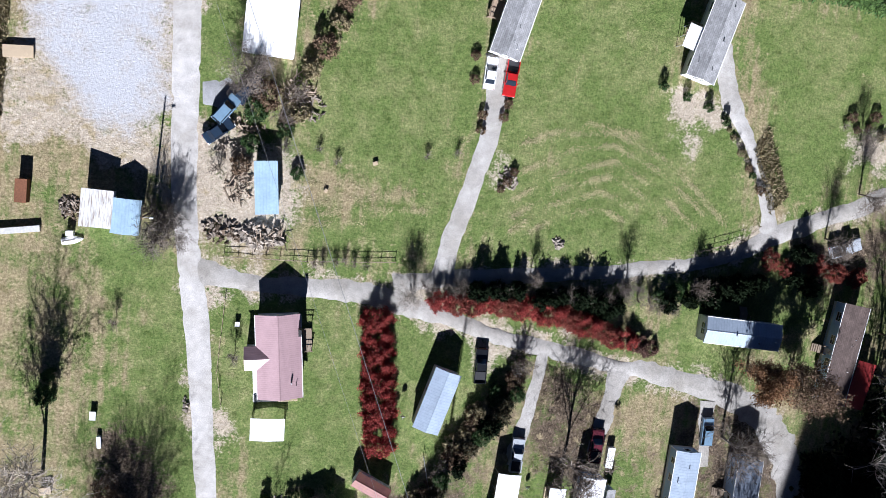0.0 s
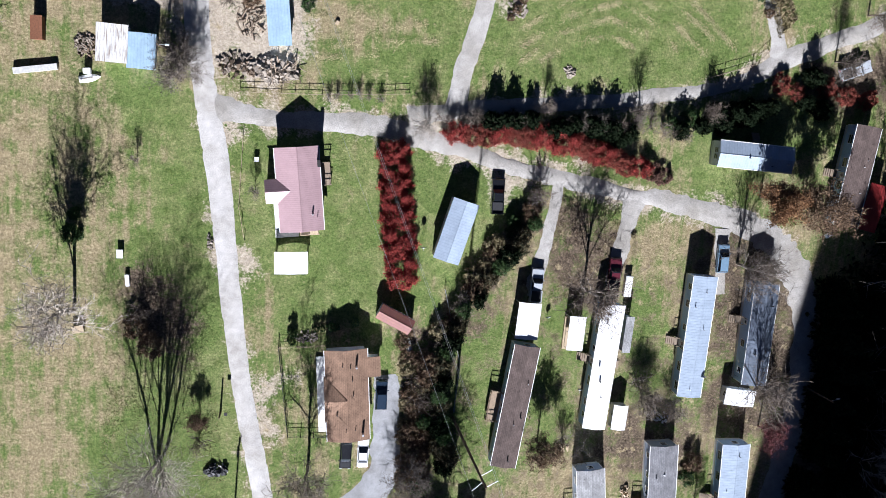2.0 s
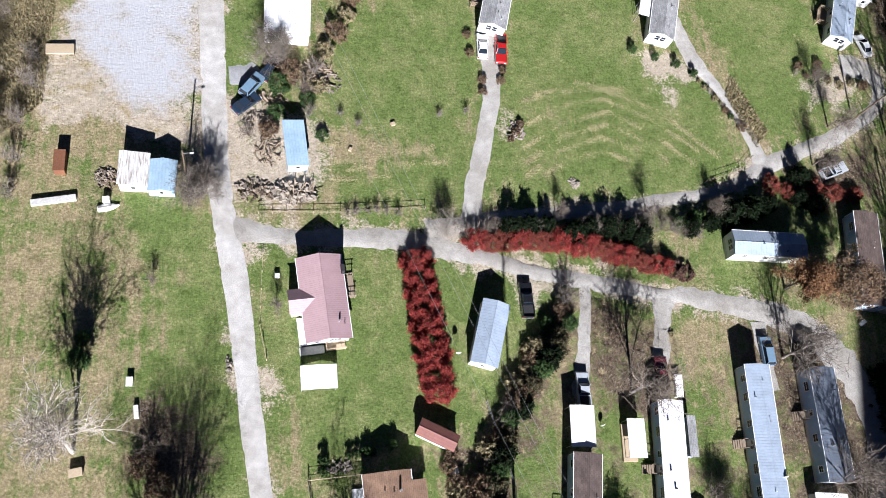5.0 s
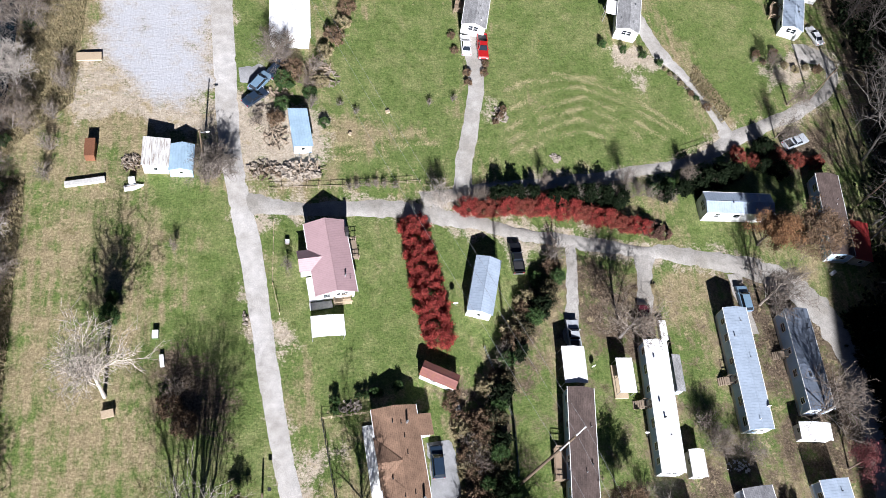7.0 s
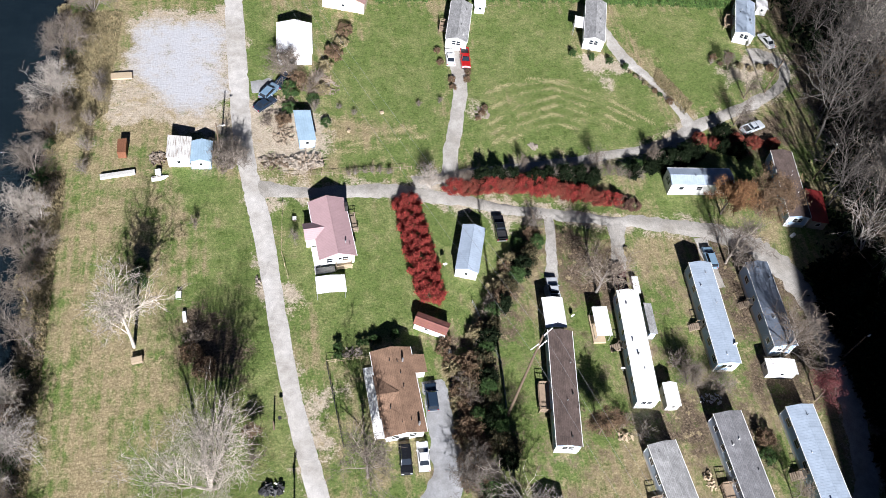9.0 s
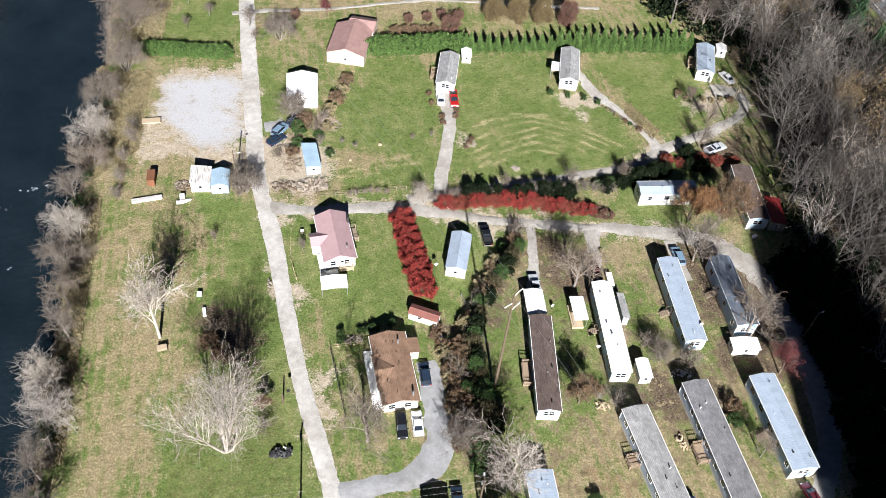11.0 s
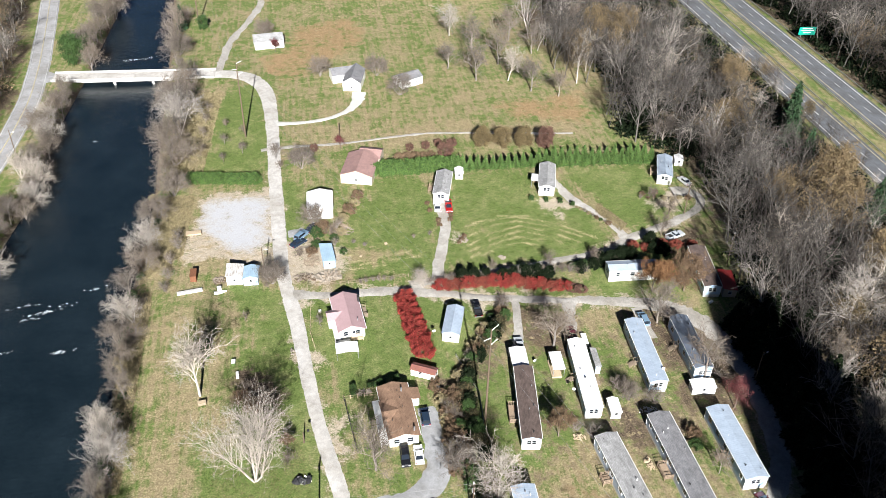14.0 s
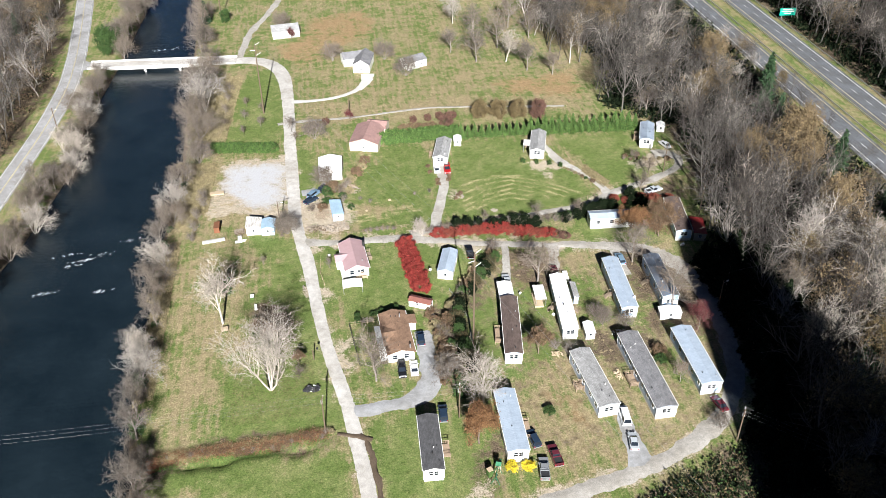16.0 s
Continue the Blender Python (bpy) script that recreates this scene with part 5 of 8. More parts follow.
def vehicle(front, rear, kind, colour, label, group="parked vehicles", z=0.0):
    m, _ = axis_pose(front, rear, z)
    L, half = {"sedan": (4.7, 0.9), "suv": (4.7, 0.93), "pickup": (5.5, 0.98), "van": (5.4, 1.0)}[kind]
    name = {"sedan": "car", "suv": "car", "pickup": "pickup_truck", "van": "van"}[kind]
    c = thing(name, m, label, {"pickup": "pickup truck", "van": "van"}.get(kind, "car"), group)
    a, b = L / 2, -L / 2
    if kind == "pickup":
        lower = [(b, 0.4), (b, 1.0), (a - 1.5, 1.02), (a - 0.15, 0.95), (a, 0.75), (a, 0.4)]
        cab = [(-0.75, 1.0), (-0.62, 1.62), (0.55, 1.66), (1.15, 1.0)]
    elif kind == "van":
        lower = [(b, 0.4), (b, 1.15), (a - 0.8, 1.15), (a - 0.1, 0.95), (a, 0.75), (a, 0.4)]
        cab = [(b + 0.02, 1.13), (b + 0.12, 2.05), (a - 1.7, 2.05), (a - 0.75, 1.13)]
    elif kind == "suv":
        lower = [(b, 0.4), (b, 1.05), (a - 1.3, 1.08), (a - 0.15, 0.95), (a, 0.7), (a, 0.4)]
        cab = [(b + 0.05, 1.05), (b + 0.3, 1.68), (0.35, 1.7), (1.05, 1.05)]
    else:
        lower = [(b, 0.35), (b, 0.88), (b + 0.2, 0.95), (a - 1.3, 0.95), (a - 0.15, 0.8), (a, 0.6), (a, 0.35)]
        cab = [(b + 0.75, 0.93), (b + 1.35, 1.42), (0.3, 1.44), (1.15, 0.93)]
    body = part("body", body_shape(lower, half, 0.08), PAINT[colour], c, smooth=False, bevel=0.04)
    part("cabin_glass", body_shape(cab, half * 0.92, 0.22), MAT["glass"], c, bevel=0.03)
    zt, y0, y1 = cab[1][1], cab[1][0], cab[2][0]
    part("roof", Shape().prism([(-half * 0.72, y0 + 0.02), (half * 0.72, y0 + 0.02), (half * 0.72, y1), (-half * 0.72, y1)], zt - 0.05, zt + 0.035), PAINT[colour], c, bevel=0.03)
    for sx in (-1, 1):
        for (ya, za), (yb, zb) in ((cab[0], cab[1]), (cab[3], cab[2])):
            part("pillar", Shape().rod((sx * half * 0.9, ya, za), (sx * half * 0.75, yb, zb), 0.05, sides=6), PAINT[colour], c)
        for y in (a - 0.95, b + 1.0):
            wheel(c, sx * (half - 0.12), y, 0.34)
        part("headlight", Shape().box(sx * half * 0.72 - 0.18, a - 0.08, 0.62, sx * half * 0.72 + 0.18, a + 0.015, 0.78), MAT["lamp_glass"], c)
        part("tail_light", Shape().box(sx * half * 0.8 - 0.12, b - 0.015, 0.66, sx * half * 0.8 + 0.12, b + 0.08, 0.88), MAT["red_lamp"], c)
        part("mirror", Shape().box(sx * (half + 0.08) - 0.1, 0.75, 0.98, sx * (half + 0.08) + 0.1, 0.87, 1.12), PAINT[colour], c)
    part("bumper", Shape().box(-half * 0.92, a - 0.06, 0.34, half * 0.92, a + 0.06, 0.52), MAT["dark_plastic"], c)
    part("rear_bumper", Shape().box(-half * 0.92, b - 0.06, 0.36, half * 0.92, b + 0.06, 0.54), MAT["steel"], c)
    if kind == "pickup":
        part("bed", Shape().box(-half * 0.82, b + 0.12, 0.985, half * 0.82, -0.95, 1.015), MAT["dark_plastic"], c)
        for s in (-1, 1):
            part("bed_side", Shape().box(s * half * 0.9 - 0.07, b + 0.02, 0.95, s * half * 0.9 + 0.07, -0.85, 1.28), PAINT[colour], c)
        part("tailgate", Shape().box(-half * 0.9, b + 0.0, 0.6, half * 0.9, b + 0.08, 1.28), PAINT[colour], c)
        part("headboard", Shape().box(-half * 0.85, -0.9, 0.95, half * 0.85, -0.83, 1.26), PAINT[colour], c)
    return c


vehicle((10.5, 5.7), (10.5, 0.4), "pickup", "black", "black pickup truck parked on the grass")
vehicle((17.8, -8.6), (17.6, -13.2), "pickup", "silver", "silver pickup truck in front of a white carport")
vehicle((30.6, -6.8), (30.4, -11.0), "pickup", "maroon", "dark red pickup truck parked on a gravel spur")
vehicle((48.9, -3.6), (48.9, -8.0), "suv", "blue", "blue-grey car parked under bare branches")
vehicle((-6.4, -26.6), (-6.4, -31.6), "suv", "navy", "dark blue car beside the brown house")
vehicle((-11.75, -41.3), (-11.65, -36.7), "suv", "black", "black car parked against the brown house")
vehicle((-8.9, -36.5), (-9.0, -41.0), "sedan", "white", "white car parked against the brown house")
vehicle((10.6, 44.4), (10.9, 49.2), "pickup", "red", "bright red pickup truck at a driveway's end")
vehicle((7.7, 49.2), (7.5, 45.2), "sedan", "white", "white car beside a red pickup")
vehicle((81.0, 53.4), (82.0, 49.6), "sedan", "white", "white car at the end of the upper lane")
vehicle((-28.6, 39.9), (-31.2, 36.5), "suv", "blue", "blue-grey car parked beside a heap of scrap")
vehicle((-26.3, 42.6), (-28.0, 39.9), "sedan", "navy", "dark blue car beside bare shrubs")
vehicle((-29.3, 36.3), (-32.3, 33.8), "sedan", "navy", "dark blue car half covered by brush and scrap")
vehicle((-4.3, -50.8), (-4.6, -55.8), "suv", "navy", "dark car beside a charcoal-roofed mobile home")
vehicle((12.4, -60.6), (13.3, -65.2), "suv", "navy", "dark car beside a porch")
vehicle((13.6, -68.4), (12.9, -73.2), "pickup", "grey", "grey pickup truck loaded with odds and ends")
vehicle((16.0, -65.0), (16.4, -70.6), "pickup", "maroon", "maroon pickup truck with a white bed cover")
vehicle((33.4, -56.4), (32.9, -62.6), "van", "white", "white van between two mobile homes")
vehicle((33.2, -64.2), (32.4, -68.8), "sedan", "silver", "silver car on the gravel strip")
vehicle((53.8, -54.6 - 2.2), (54.6, -61.2), "sedan", "maroon", "dark red car at the end of a mobile home")
vehicle((71.0, 31.5 - 5), (66.5, 28.8 - 4), "pickup", "silver", "silver pickup truck in the shade of the trees")


# ---------------------------------------------------------------- trees and shrubs
class Wood:
    """Collects tapered limbs quickly."""

    def __init__(self):
        self.v, self.f = [], []

    def limb(self, pts, radii, sides):
        k0 = len(self.v)
        n = len(pts)
        d = pts[-1] - pts[0]
        d = d / (np.linalg.norm(d) + 1e-9)
        u = np.cross(d, (0.0, 0.0, 1.0) if abs(d[2]) < 0.9 else (1.0, 0.0, 0.0))
        u = u / np.linalg.norm(u)
        w = np.cross(d, u)
        for i in range(n):
            if i == n - 1 and radii[i] <= 0:
                self.v.append(tuple(pts[i]))
            else:
                for a in range(sides):
                    t = 6.28318 * a / sides
                    self.v.append(tuple(pts[i] + (u * math.cos(t) + w * math.sin(t)) * radii[i]))
        for i in range(n - 1):
            if i == n - 2 and radii[-1] <= 0:
                tip = k0 + (n - 1) * sides
                self.f.extend((k0 + i * sides + a, k0 + i * sides + (a + 1) % sides, tip) for a in range(sides))
            else:
                self.f.extend((k0 + i * sides + a, k0 + i * sides + (a + 1) % sides, k0 + (i + 1) * sides + (a + 1) % sides, k0 + (i + 1) * sides + a) for a in range(sides))


    def sliver(self, a, b, r, rng):
        """One thin twig."""
        d = b - a
        u = np.cross(d, rng.normal(0, 1, 3))
        u = u / (np.linalg.norm(u) + 1e-9) * r
        k = len(self.v)
        self.v.extend((tuple(a - u), tuple(a + u), tuple(b)))
        self.f.append((k, k + 1, k + 2))


TWIG = 0.023


def grow(rng, wood, p, d, length, r, level, last, counts, upward, tips):
    steps_ = 4 if level == 0 else (1 if level == last or level == 2 else (3 if level == 1 else 2))
    pts, dirs = [p], [d]
    for i in range(steps_):
        d = d + rng.normal(0, 0.10 + 0.07 * level, 3) + np.array([0, 0, upward[min(level, len(upward) - 1)]])
        d = d / np.linalg.norm(d)
        p = p + d * length / steps_
        pts.append(p)
        dirs.append(d)
    taper = 0.45 if level < last else 0.0
    rad = [r * (1 - (1 - taper) * i / steps_) for i in range(steps_ + 1)]
    if level == last:
        rad[-1] = 0.0
    if level == last:
        wood[min(2, len(wood) - 1)].sliver(pts[0], pts[-1], r, rng)
    else:
        wood[0 if level == 0 else (1 if level < 3 or len(wood) < 3 else 2)].limb(pts, rad, 7 if level == 0 else (4 if level == 1 else 3))
    tips.append(p)
    if level >= last:
        return
    n = counts[level]
    for i in range(n):
        t = (0.28 if level == 0 else 0.2) + (0.72 if level == 0 else 0.8) * (i + rng.uniform(0, 1)) / n
        k = min(steps_ - 1, int(t * steps_))
        q = pts[k] + (pts[k + 1] - pts[k]) * (t * steps_ - k)
        side = rng.normal(0, 1, 3)
        side = side - dirs[k] * (side @ dirs[k])
        side = side / np.linalg.norm(side)
        lean = rng.uniform(0.42, 0.9) if level == 0 else rng.uniform(0.5, 1.1)
        nd = dirs[k] * math.cos(lean) + side * math.sin(lean)
        grow(rng, wood, q, nd, length * rng.uniform(0.45, 0.72) * (1.2 - 0.5 * t if level == 0 else 1), max(TWIG, r * rng.uniform(0.33, 0.5) * (1.1 - 0.5 * t)), level + 1, last, counts, upward, tips)


def bare_tree_meshes(seed, height, counts, r=None, upward=(0.05, 0.10, 0.06, 0.02), trunks=1, spread=0.38):
    rng = np.random.default_rng(seed)
    wood = (Wood(), Wood(), Wood())
    tips = []
    for k in range(trunks):
        d = np.array([rng.normal(0, 0.04), rng.normal(0, 0.04), 1.0]) if trunks == 1 else np.array([rng.normal(0, spread), rng.normal(0, spread), 1.0])
        d = d / np.linalg.norm(d)
        grow(rng, wood, np.array([rng.normal(0, 0.1) * (trunks > 1), rng.normal(0, 0.1) * (trunks > 1), -0.15]), d, height * rng.uniform(0.62, 0.78), (r or height * 0.02) / (1 if trunks == 1 else 1.6), 0, len(counts), counts, upward, tips)
    return wood[0], wood[1], wood[2], np.array(tips)


def wood_mesh(name, w, mat):
    me = bpy.data.meshes.new(name)
    me.from_pydata(w.v, [], w.f)
    me.materials.append(mat)
    return me


def leaf_cloud(rng, centres, spread, n, size, flat=0.0):
    """Many small two-triangle leaves round a set of centres. Returns vertices and faces."""
    c = centres[rng.integers(0, len(centres), n)] + rng.normal(0, 1, (n, 3)) * spread
    a = rng.normal(0, 1, (n, 3))
    a[:, 2] *= 1 - flat
    a /= np.linalg.norm(a, axis=1)[:, None]
    b = np.cross(a, rng.normal(0, 1, (n, 3)))
    b /= np.linalg.norm(b, axis=1)[:, None] + 1e-9
    s = (size * rng.uniform(0.6, 1.4, n))[:, None]
    v = np.stack([c - a * s, c + b * s * 0.55, c + a * s, c - b * s * 0.55], 1).reshape(-1, 3)
    f = np.arange(4 * n).reshape(-1, 4)
    return v, f


def cloud_mesh(name, v, f, mat):
    me = bpy.data.meshes.new(name)
    me.from_pydata(v.tolist(), [], f.tolist())
    me.materials.append(mat)
    return me


def make_tree(name, seed, height, counts, mat, label, leaves=None, leaf_mat=None, leaf_n=0, leaf_size=0.14, trunks=1, r=None, upward=(0.05, 0.10, 0.06, 0.02), category="tree", spread=0.38):
    """A template tree, out of which copies are made."""
    trunk, limbs, twigs, tips = bare_tree_meshes(seed, height, counts, r, upward, trunks, spread)
    t = thing(name, pose(0, 0, 0), label, category)
    part("trunk", wood_mesh("trunk", trunk, mat), mat, t)
    part("crown", wood_mesh("crown", limbs, mat), mat, t)
    if twigs.f:
        fine = MAT["twig_pale"] if mat == MAT["bark_white"] else MAT["twig"]
        tagged(part("twig_haze", wood_mesh("twig_haze", twigs, fine), fine, t), kind="stuff")
    if leaf_n:
        rng = np.random.default_rng(seed + 100)
        hi = tips[tips[:, 2] > height * 0.22]
        v, f = leaf_cloud(rng, hi, height * 0.035, leaf_n, leaf_size)
        part("foliage", cloud_mesh("foliage", v, f, leaf_mat), leaf_mat, t)
    return t


def shrub(name, seed, rx, ry, h, mat, label, n=2600, size=0.11, category="shrub", cone=0.0, stems=True):
    """A leafy shrub with an uneven outline: lumps of leaves over thin stems."""
    rng = np.random.default_rng(seed)
    t = thing(name, pose(0, 0, 0), label, category)
    if stems:
        sh = Wood()
        for _ in range(9):
            a = rng.uniform(0, 6.283)
            e = np.array([math.cos(a) * rx * 0.55, math.sin(a) * ry * 0.55, h * rng.uniform(0.5, 0.85)])
            sh.limb([np.array([e[0] * 0.15, e[1] * 0.15, -0.1]), e * np.array([0.6, 0.6, 0.55]), e], [0.035, 0.025, 0.01], 4)
        part("woody_base", wood_mesh("woody_base", sh, MAT["bark_dark"]), MAT["bark_dark"], t)
    lumps = []
    k = 46
    for _ in range(k):
        a, z = rng.uniform(0, 6.283), rng.uniform(0.06, 1.0)
        prof = (1 - cone * z) * math.sqrt(max(0.02, 1 - max(0, (z - 0.45) / 0.58) ** 2)) * (0.82 + 0.18 * min(1, z / 0.2))
        q = rng.uniform(0.55, 1.0) * prof
        lumps.append((math.cos(a) * rx * q, math.sin(a) * ry * q, h * z * rng.uniform(0.86, 1.04)))
    v, f = leaf_cloud(rng, np.array(lumps), min(rx, ry, h * 0.6) * 0.15, n, size)
    v[:, 2] = np.maximum(v[:, 2], 0.03)
    part("foliage", cloud_mesh("foliage", v, f, mat), mat, t)
    return t


def conifer(name, seed, r, h, mat, label, n=3200, size=0.2, trunk=True, category="tree"):
    rng = np.random.default_rng(seed)
    t = thing(name, pose(0, 0, 0), label, category)
    part("trunk", Shape().rod((0, 0, -0.1), (0, 0, h * 0.92), max(0.05, h * 0.016), 0.02, 7), MAT["bark_dark"], t)
    z = 1 - np.sqrt(rng.uniform(0, 1, n))
    tier = np.floor(z * 14) / 14
    a = rng.integers(0, 11, n) * 0.571 + tier * 37 + rng.normal(0, 0.16, n)
    q = rng.uniform(0.25, 1, n) ** 0.6
    rad = r * (1 - tier) * q * (0.85 + 0.3 * np.sin(a * 3 + tier * 50))
    c = np.stack([np.cos(a) * rad, np.sin(a) * rad, h * (0.04 + 0.96 * tier) + 0.2 - 0.25 * rad * 0.6 + rng.normal(0, h * 0.012, n)], 1)
    d = np.stack([np.cos(a), np.sin(a), np.full(n, -0.25)], 1) + rng.normal(0, 0.35, (n, 3))
    d /= np.linalg.norm(d, axis=1)[:, None]
    b = np.cross(d, rng.normal(0, 1, (n, 3)))
    b /= np.linalg.norm(b, axis=1)[:, None]
    s = (size * rng.uniform(0.6, 1.4, n))[:, None]
    v = np.stack([c - d * s, c + b * s * 0.45, c + d * s, c - b * s * 0.45], 1).reshape(-1, 3)
    v[:, 2] = np.maximum(v[:, 2], 0.03)
    part("foliage", cloud_mesh("foliage", v, np.arange(4 * n).reshape(-1, 4), mat), mat, t)
    return t


def place(template, x, y, scale=1.0, turn=0.0, label="", group="", z=None, squash=1.0):
    """A copy of a plant on the land."""
    zz = float(land_z(x, y)) if z is None else z
    template.scale = (scale, scale, scale * squash)
    o = copy_thing(template, pose(x, y, zz - 0.03, 0, 0, turn))
    tagged(o, label, "", group)
    return o


def retire(*templates):
    for t in templates:
        for o in (*t.children_recursive, t):
            bpy.data.objects.remove(o)


R = random.Random(21)
big_sycamore = make_tree("tree", 3, 17.5, (10, 6, 5, 2), MAT["bark_white"], "large bare pale-barked sycamore in the west field", r=0.36, trunks=5, upward=(0.12, 0.42, 0.26, 0.10), spread=0.17)
bare_a = make_tree("tree", 4, 10.0, (13, 8, 5, 3), MAT["bark"], "bare grey tree", upward=(0.05, 0.18, 0.1, 0.03))
bare_b = make_tree("tree", 5, 9.5, (13, 8, 5, 3), MAT["bark"], "bare grey tree", trunks=1, upward=(0.05, 0.16, 0.1, 0.04))
bare_white = make_tree("tree", 6, 10.0, (14, 8, 5, 3), MAT["bark_white"], "bare pale tree", upward=(0.05, 0.2, 0.12, 0.04))
bare_dark = make_tree("tree", 7, 10.0, (12, 7, 5, 3), MAT["bark_dark"], "bare dark tree")
multi = make_tree("tree", 8, 8.5, (8, 6, 5, 2), MAT["bark"], "bare many-stemmed tree", trunks=6, upward=(0.1, 0.12, 0.08, 0.02))
multi_b = make_tree("tree", 9, 9.5, (8, 6, 5, 2), MAT["bark_white"], "pale many-stemmed tree", trunks=5, upward=(0.1, 0.12, 0.08, 0.02))
leafy_brown = make_tree("tree", 10, 8.0, (8, 5, 4), MAT["bark_dark"], "tree with withered brown leaves", leaf_mat=MAT["leaf_brown"], leaf_n=13000, leaf_size=0.10)
leafy_orange = make_tree("tree", 11, 8.0, (8, 5, 4), MAT["bark_dark"], "tree with rust-orange leaves", leaf_mat=MAT["leaf_orange"], leaf_n=17000, leaf_size=0.10)
leafy_tan = make_tree("tree", 12, 12.0, (9, 5, 4), MAT["bark"], "oak with tan leaves", leaf_mat=MAT["leaf_tan"], leaf_n=12000, leaf_size=0.135)
leafy_maroon = make_tree("tree", 13, 6.0, (9, 6, 4), MAT["bark_dark"], "small tree with maroon leaves", leaf_mat=MAT["leaf_maroon"], leaf_n=5200, leaf_size=0.075)

# single trees in the yards and fields
place(big_sycamore, -40.6, -40.4, 1.0, 30, "large bare sycamore with pale limbs beside the road")
place(bare_white, -52.5, -16.4, 1.5, 70, "bare pale tree with a garden table under it")
place(bare_a, -17.6, -41.0, 1.25, 10, "bare tree in front of the brown house")
place(bare_white, 4.8, -51.0, 1.4, 200, "bare tree beside the tall power pole")
place(bare_b, 25.6, -11.4, 1.4, 140, "bare pale tree leaning over a white porch roof")
place(multi_b, -0.9, 13.0, 0.55, 0, "small pale many-stemmed tree at the driveway corner")
place(bare_b, 52.0, -6.8, 1.35, 260, "bare pale tree above a parked car")
place(bare_a, 55.5, -26.2, 1.3, 20, "bare pale tree over a grey mobile home")
place(bare_a, 37.0, -29.0, 0.5, 20, "small bare shrub tree between mobile homes")
place(leafy_maroon, 58.8, -35.0, 1.35, 0, "small tree with maroon leaves beside the lane")
place(leafy_brown, 19.8, -37.5, 0.9, 0, "small tree with withered leaves beside a mobile home")
place(leafy_orange, 1.8, -62.0, 1.3, 90, "small tree with rust-orange leaves beside the driveway")
place(leafy_orange, 54.8, 4.4, 1.3, 10, "rust-leaved tree beside a small white home")
place(leafy_brown, 62.6, 3.6, 1.35, 120, "brown-leaved tree in front of a dark roof")
place(leafy_orange, 62.0, 4.5, 0.7, 200, "rust-leaved tree beside the lane")
place(bare_dark, 32.5, 17.4, 0.55, 0, "slender bare tree at the field's edge")
place(bare_dark, 17.0, 17.8, 0.4, 90, "small bare tree at the field's edge")
place(bare_dark, 70.2, 34.5, 0.8, 40, "bare dark tree beside the upper lane")
place(bare_dark, 69.0, 43.0, 0.5, 300, "small bare tree in the gravel loop")
place(multi, -37.4, 19.6, 0.8, 0, "spreading leafless shrub tree at the road junction")
place(multi, -27.0, 43.5, 0.8, 50, "leafless shrub tree beside parked cars")
place(multi, -1.8, -43.0, 0.85, 10, "bare thicket tree beside the driveway")
place(multi, -29.0, 73.0, 0.9, 0, "bare reddish tree beside the ranch house")
place(leafy_maroon, -17.0, 83.5, 0.75, 40, "maroon ornamental tree behind the ranch house")
place(bare_a, -36.5, 79.0, 0.55, 80, "bare ornamental tree by the road")
for x, y, sc in ((65.3, 26.9, 0.75), (44, 17, 0.5)):
    place(bare_dark, x, y, sc, R.uniform(0, 360), "bare dark tree beside the upper lane", "lane-side trees")
place(multi, 37.1, -29.8, 0.6, 40, "leafless shrub tree between mobile homes")
place(multi, 42.3, -31.2, 0.5, 90, "leafless shrub tree behind a mobile home")
place(multi, 52.0, -65.0, 0.5, 80, "bare many-stemmed tree at a mobile home's end")
place(bare_a, 48.5, -51.0, 0.6, 10, "slender bare tree between mobile homes")
for x, y, s in ((24.8, 135.6, 0.95), (33.2, 125.1, 1.1), (44.3, 123.4, 1.0), (50.5, 114.6, 1.15), (59, 109.7, 0.9), (43.6, 137.2, 1.2), (65.2, 151.5, 1.2), (75, 153, 1.2), (36, 148, 1.1), (52, 158, 1.2), (58, 145, 1.1), (30, 165, 1.0), (70, 138, 1.1), (74, 128, 1.1)):
    place(R.choice([bare_a, bare_white, bare_b]), x, y, s * 1.25, R.uniform(0, 360), "bare tree on the far hillside", "hillside trees")

for x, y in ((-21, 134.5), (-1.2, 133), (5.5, 117), (-40.5, 170)):
    place(multi, x, y, 0.95, R.uniform(0, 360), "round leafless bush beside the hillside house", "hillside bushes")
place(leafy_maroon, -36.5, 157, 0.9, 0, "red-leaved tree in front of the farmhouse")
# trees along the river banks
ty = -72.0
while ty < 132:
    x = float(river_e(ty)) + (R.uniform(0.5, 3.5) if ty < 60 else R.uniform(3.0, 8.0))
    if not 134 < ty < 146:
        place(R.choice([multi, multi, multi_b, bare_a, bare_b]), x, ty, R.uniform(0.85, 1.1) * (1.4 if ty > 70 else 1.0), R.uniform(0, 360), "bare riverbank tree leaning over the water", "riverbank trees")
    ty += R.uniform(6.0, 10.5) if not 30 < ty < 62 else R.uniform(10, 14)
ty = -40.0
while ty < 215:
    x = float(river_w(ty)) - R.uniform(-0.5, 5.0)
    if not 132 < ty < 148:
        place(R.choice([multi, multi_b, bare_a, bare_b]), x, ty, R.uniform(0.85, 1.15), R.uniform(0, 360), "bare tree on the far river bank", "riverbank trees")
    ty += R.uniform(3.4, 5.4)
for ty in (150, 158, 166, 176, 188):
    place(R.choice([multi, bare_a]), float(river_e(ty)) + R.uniform(2, 6), ty, 1.1, R.uniform(0, 360), "bare riverbank tree beyond the bridge", "riverbank trees")

